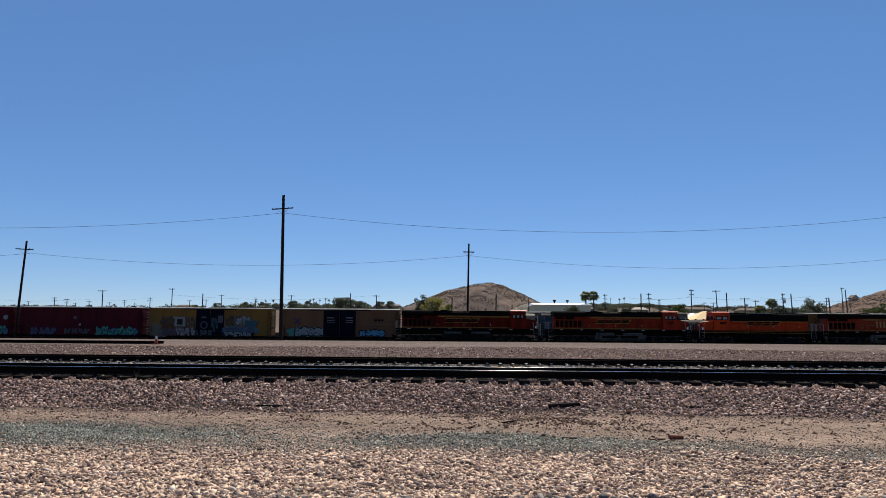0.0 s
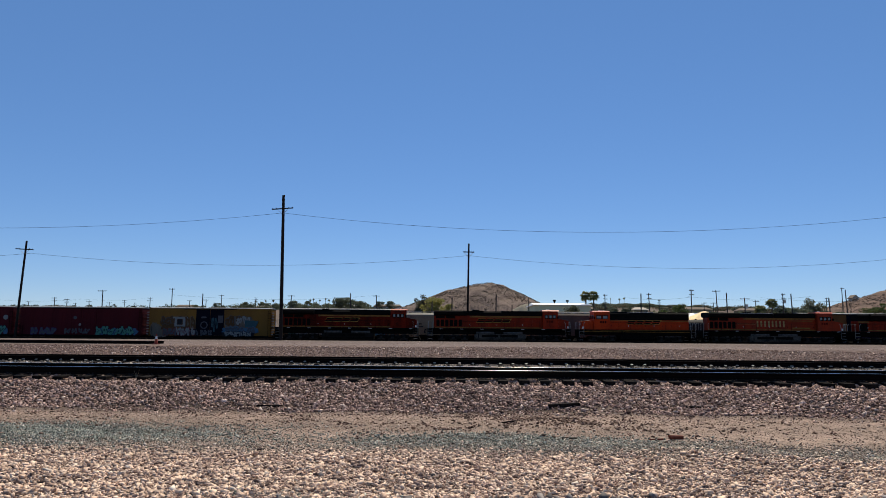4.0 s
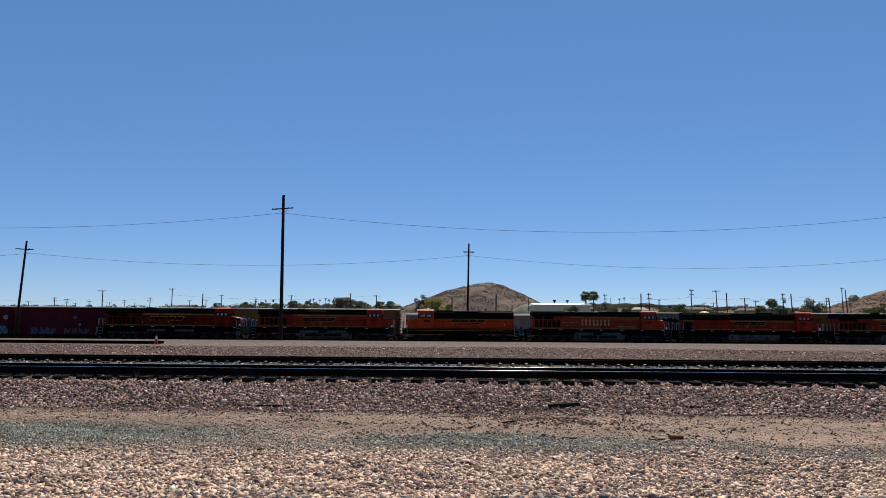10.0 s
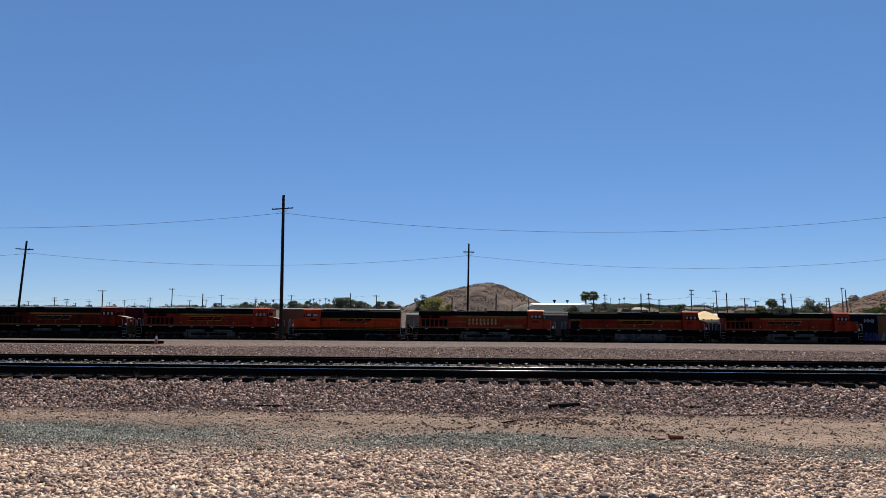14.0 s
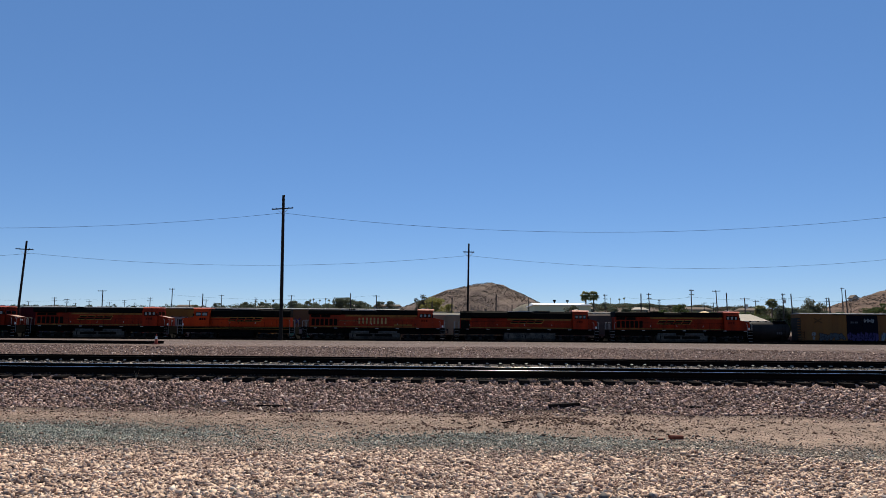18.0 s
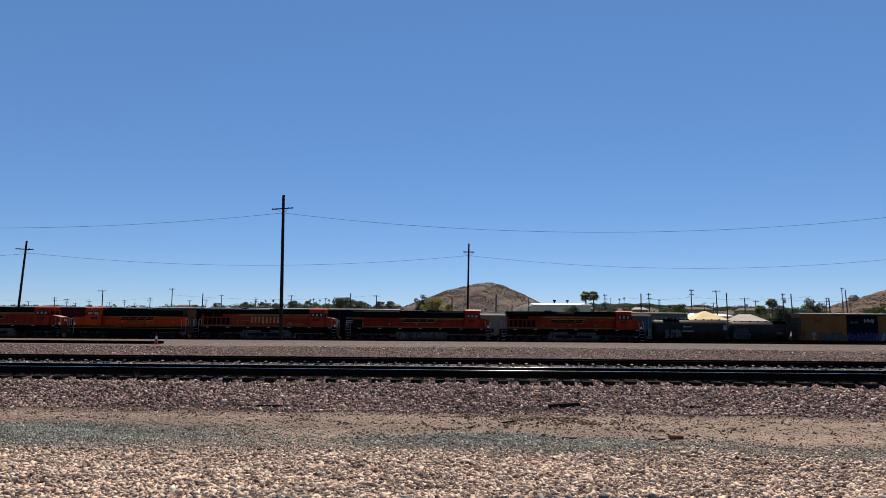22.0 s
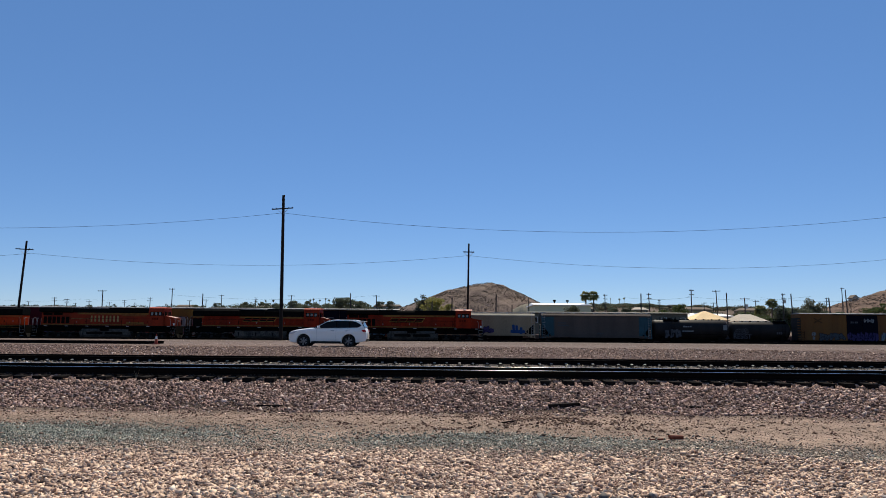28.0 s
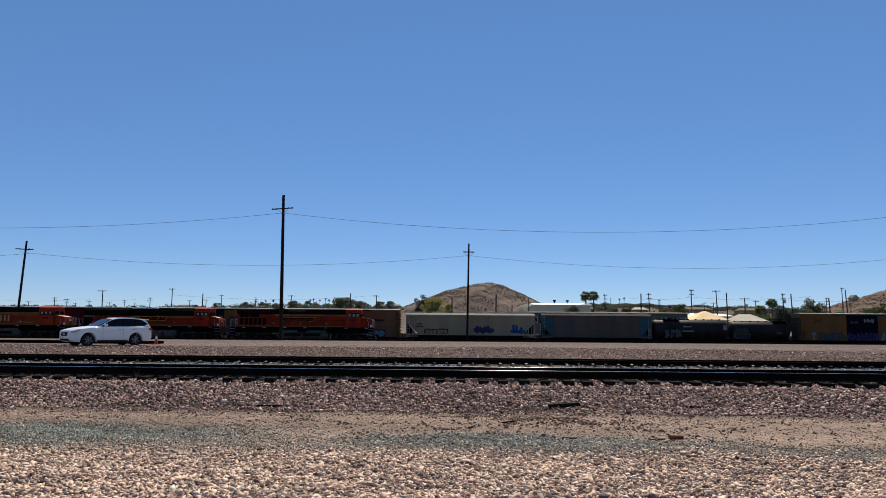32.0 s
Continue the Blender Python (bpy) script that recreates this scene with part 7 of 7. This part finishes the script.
def suv():
    car = thing("suv", "white three-row sport utility vehicle on the dirt road", "car", pose(200, 42, 0.5))
    fw, rw, R = 1.50, -1.40, 0.375
    top = [(-2.50, 0.86), (-2.48, 0.96), (-2.43, 1.12), (-2.36, 1.21), (-2.25, 1.24), (-1.2, 1.215), (0.0, 1.20), (1.05, 1.19), (1.25, 1.17), (1.6, 1.125), (2.0, 1.07), (2.26, 1.01),
           (2.40, 0.95), (2.47, 0.88), (2.50, 0.80)]
    sill = [(-2.50, 0.50), (-2.46, 0.42), (-2.36, 0.35), (-2.0, 0.30), (-0.9, 0.28), (1.0, 0.27), (2.1, 0.26), (2.34, 0.30), (2.45, 0.38), (2.50, 0.47)]

    def edge(pts, x):
        return float(np.interp(x, [q[0] for q in pts], [q[1] for q in pts]))

    def width(x, t, z):
        """Half the width of the body: full at the shoulder, drawn in at the ends, the sill and the bonnet's edge."""
        w = 0.955 - 0.05 * max(0.0, (0.55 - z) / 0.3) ** 1.5 + 0.012 * math.exp(-((z - 0.98) / 0.07) ** 2)
        w -= 0.085 * max(0.0, (t - 0.78) / 0.22) ** 2
        for c in (fw, rw):
            d = math.hypot(x - c, z - R)
            w += 0.022 * math.exp(-((d - 0.50) / 0.09) ** 2)
        if x > 1.35:
            w -= 0.27 * ((x - 1.35) / 1.15) ** 2.6
        if x < -1.7:
            w -= 0.17 * ((-1.7 - x) / 0.8) ** 2.4
        return w
    bm = BM()
    xs_ = sorted(set([round(-2.5 + 5.0 * i / 80, 4) for i in range(81)] + [-2.48, -2.46, -2.42, 2.42, 2.46, 2.48] + [c + d for c in (fw, rw) for d in (-0.455, 0.455, -0.44, 0.44, -0.42, 0.42)]))
    rows, cols = 12, []
    for x in xs_:
        lo_, hi_ = edge(sill, x), edge(top, x)
        for c in (fw, rw):
            if abs(x - c) < 0.455:
                lo_ = max(lo_, R + math.sqrt(0.455 ** 2 - (x - c) ** 2))
        ring = []
        for sgn in (-1, 1):
            line = []
            for k in range(rows + 1):
                t = k / rows
                z = lo_ + (hi_ - lo_) * t
                line.append((x, sgn * width(x, t, z), z - (0.012 if k == rows else 0)))
            ring += line if sgn < 0 else [(x, f * width(x, 1, hi_), hi_ + 0.035 * (1 - f * f)) for f in (-0.8, -0.4, 0, 0.4, 0.8)] + line[::-1]
        cols.append([bm.verts.new(v) for v in ring])
    m_ = len(cols[0])
    for a, b in zip(cols, cols[1:]):
        for k in range(m_ - 1):
            bm.faces.new((a[k], a[k + 1], b[k + 1], b[k]))
        bm.faces.new((a[m_ - 1], a[0], b[0], b[m_ - 1]))
    for c in (cols[0], cols[-1]):
        h_ = m_ // 2
        for k in range(h_):
            bm.faces.new((c[k], c[k + 1], c[m_ - 2 - k], c[m_ - 1 - k])) if k + 1 < m_ - 2 - k else None
    bmesh.ops.remove_doubles(bm, verts=bm.verts[:], dist=1e-5)
    bmesh.ops.recalc_face_normals(bm, faces=bm.faces[:])
    body = part("body", bm, M["car_white"], car, "white painted body", smooth=True)
    for c in (fw, rw):
        for s in (-1, 1):
            bm = BM(); prism(bm, [(c + dx, z) for dx, z in arc(0, R, 0.47, -25, 205, 20)], s * 0.60, s * 0.69, "y")
            part("wheel_well", bm, M["rubber"], car)
    # cabin
    base = [(0.90, 1.16), (0.0, 1.17), (-1.2, 1.19), (-2.38, 1.22)]
    roof = [(0.02, 1.655), (-0.55, 1.73), (-1.3, 1.735), (-2.12, 1.655)]

    def side_y(z):
        return 0.885 - 0.20 * (z - 1.17) / 0.5
    bm = BM()
    L = [[bm.verts.new((x, s * side_y(z), z)) for x, z in base] for s in (-1, 1)]
    T = [[bm.verts.new((x, s * side_y(z), z)) for x, z in roof] for s in (-1, 1)]
    C = [bm.verts.new((x, 0, z + 0.035)) for x, z in roof]
    for k in (0, 1):
        for i in range(3):
            bm.faces.new((L[k][i], L[k][i + 1], T[k][i + 1], T[k][i]))
            bm.faces.new((T[k][i], T[k][i + 1], C[i + 1], C[i]))
    bm.faces.new((L[0][0], L[1][0], T[1][0], C[0], T[0][0]))
    bm.faces.new((L[0][3], L[1][3], T[1][3], C[3], T[0][3]))
    bmesh.ops.recalc_face_normals(bm, faces=bm.faces[:])
    bmesh.ops.bevel(bm, geom=[e for e in bm.edges if e.is_manifold and e.calc_face_angle(0) > 0.35], offset=0.05, segments=2, affect="EDGES")
    cabin = part("cabin", bm, M["car_white"], car)

    def pane(name, pts, s, material, d=0.008, parent=None):
        bm = BM()
        a = [bm.verts.new((x, s * (side_y(z) + d), z)) for x, z in pts]
        b = [bm.verts.new((x, s * (side_y(z) - 0.03), z)) for x, z in pts]
        bm.faces.new(a); m_ = len(pts)
        for i in range(m_):
            bm.faces.new((a[i], b[i], b[(i + 1) % m_], a[(i + 1) % m_]))
        bmesh.ops.recalc_face_normals(bm, faces=bm.faces[:])
        return part(name, bm, material, parent or cabin)
    for s in (-1, 1):
        pane("front_side_window", [(0.78, 1.19), (0.70, 1.245), (0.06, 1.595), (-0.26, 1.66), (-0.55, 1.675), (-0.56, 1.195)], s, M["tinted"])
        pane("rear_side_window", [(-0.62, 1.197), (-0.61, 1.677), (-1.38, 1.675), (-1.42, 1.215)], s, M["tinted"])
        pane("quarter_window", [(-1.48, 1.22), (-1.44, 1.672), (-1.82, 1.625), (-2.16, 1.43), (-2.18, 1.36), (-2.0, 1.265)], s, M["tinted"])
        pane("pillar", [(-0.56, 1.195), (-0.55, 1.675), (-0.61, 1.677), (-0.62, 1.197)], s, M["black"], 0.006)
        pane("pillar", [(-1.42, 1.215), (-1.38, 1.675), (-1.44, 1.672), (-1.48, 1.22)], s, M["black"], 0.006)
        pane("window_trim", [(0.80, 1.168), (0.80, 1.185), (-1.98, 1.258), (-1.98, 1.238)], s, M["silver"], 0.014)
        bm = BM(); box(bm, 0.44, 0.62, min(s * 0.93, s * 1.10), max(s * 0.93, s * 1.10), 1.19, 1.35, 0.04)
        part("mirror", bm, M["car_white"], car)
        for x in (-0.36, -1.26):
            bm = BM(); box(bm, x - 0.11, x + 0.11, min(s * 0.955, s * 0.99), max(s * 0.955, s * 0.99), 1.02, 1.055, 0.01)
            part("door_handle", bm, M["silver"], car, "chrome handle")
        for x in (0.66, -0.58, -1.44):
            bm = BM(); box(bm, x - 0.004, x + 0.004, min(s * 0.955, s * 0.969), max(s * 0.955, s * 0.969), 0.42, 1.14)
            part("door_gap", bm, M["gap"], body)
        bm = BM(); box(bm, rw + 0.5, fw - 0.5, min(s * 0.90, s * 0.955), max(s * 0.90, s * 0.955), 0.24, 0.37, 0.01)
        part("sill_trim", bm, M["rubber"], car, "dark sill trim")
        bm = BM(); rod(bm, (-0.3, s * 0.62, 1.765), (-1.8, s * 0.62, 1.735), 0.014, n=6)
        rod(bm, (-0.3, s * 0.62, 1.765), (-0.4, s * 0.62, 1.70), 0.016, n=6); rod(bm, (-1.8, s * 0.62, 1.735), (-1.75, s * 0.62, 1.66), 0.016, n=6)
        part("roof_rail", bm, M["rail_grey"], car)
        # lamps
        bm = BM(); prism(bm, [(2.43, 0.80), (2.40, 0.93), (2.05, 1.035), (1.92, 0.98), (2.2, 0.84)], s * 0.70, s * 0.90, "y")
        part("headlight", bm, M["lamp_clear"], car)
        bm = BM(); rod(bm, (2.40, s * 0.66, 0.48), (2.47, s * 0.66, 0.48), 0.06, n=12)
        part("fog_lamp", bm, M["lamp_clear"], car)
        bm = BM(); prism(bm, [(-2.20, 1.09), (-2.46, 1.13), (-2.50, 0.96), (-2.30, 0.98)], s * 0.72, s * 0.915, "y")
        part("tail_light", bm, M["red_lamp"], car)
        # wheels
        for x in (fw, rw):
            bm = BM()
            prof = [(0.255, -0.10), (0.345, -0.115), (0.37, -0.08), (0.375, 0.0), (0.37, 0.08), (0.345, 0.115), (0.255, 0.10)]
            rings = [[bm.verts.new((r * math.cos(a), q, r * math.sin(a))) for r, q in prof] for a in (2 * math.pi * i / 32 for i in range(32))]
            for i in range(32):
                for k in range(len(prof)):
                    k2 = (k + 1) % len(prof)
                    bm.faces.new((rings[i][k], rings[i][k2], rings[(i + 1) % 32][k2], rings[(i + 1) % 32][k]))
            bmesh.ops.recalc_face_normals(bm, faces=bm.faces[:])
            w = part("wheel", bm, M["rubber"], car)
            w.location = (x, s * 0.84, R)
            bm = BM(); rod(bm, (0, -0.06, 0), (0, 0.06, 0), 0.258, n=28)
            part("rim_barrel", bm, M["black"], w)
            bm = BM()
            for k in range(6):
                a = 2 * math.pi * k / 6
                for da in (-0.19, 0.19):
                    rod(bm, (0.05 * math.cos(a), s * 0.085, 0.05 * math.sin(a)), (0.245 * math.cos(a + da), s * 0.075, 0.245 * math.sin(a + da)), 0.026, n=6)
            rod(bm, (0, s * 0.06, 0), (0, s * 0.10, 0), 0.06, n=12)
            part("rim", bm, M["alloy"], w, "silver alloy rim with split spokes")
            SUV_WHEELS.append((w, x, s * 0.84, R))
    bm = BM()
    v = [bm.verts.new(p) for p in ((0.86, -0.78, 1.195), (0.86, 0.78, 1.195), (0.03, 0.64, 1.64), (0.03, -0.64, 1.64))]
    for q in v:
        q.co += Vector((0.035, 0, 0.03))
    w = [bm.verts.new(q.co - Vector((0.05, 0, 0.03))) for q in v]
    bm.faces.new(v)
    for i in range(4):
        bm.faces.new((v[i], w[i], w[(i + 1) % 4], v[(i + 1) % 4]))
    bmesh.ops.recalc_face_normals(bm, faces=bm.faces[:])
    part("windscreen", bm, M["glass"], cabin)
    bm = BM()
    v = [bm.verts.new(p) for p in ((-2.40, -0.74, 1.27), (-2.40, 0.74, 1.27), (-2.19, 0.60, 1.63), (-2.19, -0.60, 1.63))]
    w = [bm.verts.new(q.co + Vector((0.05, 0, -0.02))) for q in v]
    bm.faces.new(v)
    for i in range(4):
        bm.faces.new((v[i], w[i], w[(i + 1) % 4], v[(i + 1) % 4]))
    bmesh.ops.recalc_face_normals(bm, faces=bm.faces[:])
    part("rear_window", bm, M["glass"], cabin)
    bm = BM(); box(bm, -2.36, -2.05, -0.62, 0.62, 1.635, 1.68, 0.015)
    part("roof_spoiler", bm, M["car_white"], car)
    bm = BM(); box(bm, 2.44, 2.515, -0.42, 0.42, 0.62, 0.86, 0.02)
    g = part("grille", bm, M["black"], car, "dark grille with chrome surround")
    bm = BM(); box(bm, 2.50, 2.53, -0.10, 0.10, 0.68, 0.82, 0.01)
    part("badge", bm, M["silver"], g)
    for k in range(3):
        bm = BM(); box(bm, 2.512, 2.522, -0.40, 0.40, 0.66 + k * 0.07, 0.675 + k * 0.07)
        part("grille_bar", bm, M["silver"], g)
    bm = BM(); box(bm, 2.38, 2.50, -0.55, 0.55, 0.34, 0.46, 0.02)
    part("lower_intake", bm, M["black"], car)
    bm = BM(); box(bm, -2.515, -2.44, -0.6, 0.6, 0.36, 0.52, 0.02)
    part("rear_bumper_trim", bm, M["rubber"], car)
    bm = BM(); box(bm, -2.47, -2.45, -0.26, 0.26, 0.86, 0.98)
    part("number_plate", bm, M["white"], car)
    bm = BM(); box(bm, rw - 0.2, fw + 0.3, -0.75, 0.75, 0.22, 0.40)
    part("floor_pan", bm, M["rubber"], car)
    return car


SUV = suv()


# ---------------------------------------------------------------- what moves
TRAIN = [(0, 39.41), (3, 26.12), (6, 12.96), (9, 0.0), (13, -16.88), (16.5, -31.25), (20, -45.31), (23, -57.19), (25.5, -67.04), (28, -76.94), (32, -93.11)]
DRIVE = [(0, 92.0, 42.4, 0), (14, 92.0, 42.4, 0), (17, 83.5, 42.4, 0), (20, 62.4, 42.5, 0), (22, 43.9, 42.6, 0), (24, 25.35, 42.8, 0), (24.5, 20.57, 42.95, 0), (25, 15.82, 43.1, 0),
         (25.5, 11.05, 43.4, -2), (26.5, 2.15, 44.3, -5), (27.5, -5.32, 45.4, -3), (28, -8.55, 45.5, 0), (29, -13.68, 45.2, 5), (30, -17.72, 44.6, 15), (31, -20.83, 43.8, 33), (31.5, -21.68, 43.4, 44), (32, -22.05, 43.1, 52)]


def motions():
    tt, ss = [r[0] for r in TRAIN], [r[1] for r in TRAIN]
    for lo, xc, turn, a, b in FLEET:
        walk(lo, [(t, yard(xc + s, LOCO_Y, LOCO_Z, turn)) for t, s in TRAIN])
        for w, r in WHEELS[a:b]:
            x, y, z = w.location
            sign = -1 if turn else 1
            rows = []
            for k in range(214):
                t = min(32.0, k * 0.15)
                rows.append((t, pose(x, y, z, 0, sign * math.degrees((np.interp(t, tt, ss) - ss[0]) / r), 0)))
            rows.append((32.0, pose(x, y, z, 0, sign * math.degrees((ss[-1] - ss[0]) / r), 0)))
            walk(w, rows)
    walk(SUV, [(t, pose(x, y, 0.46, 0, 0, 180 + hd)) for t, x, y, hd in DRIVE])
    far, run = [0.0], [r[0] for r in DRIVE]
    for a, b in zip(DRIVE, DRIVE[1:]):
        far.append(far[-1] + math.hypot(b[1] - a[1], b[2] - a[2]))
    for w, x, y, r in SUV_WHEELS:
        rows = [(0.0, pose(x, y, r))]
        for k in range(14 * FPS, 32 * FPS + 1):
            t = k / FPS
            rows.append((t, pose(x, y, r, 0, math.degrees(np.interp(t, run, far) / r), 0)))
        walk(w, rows)


motions()
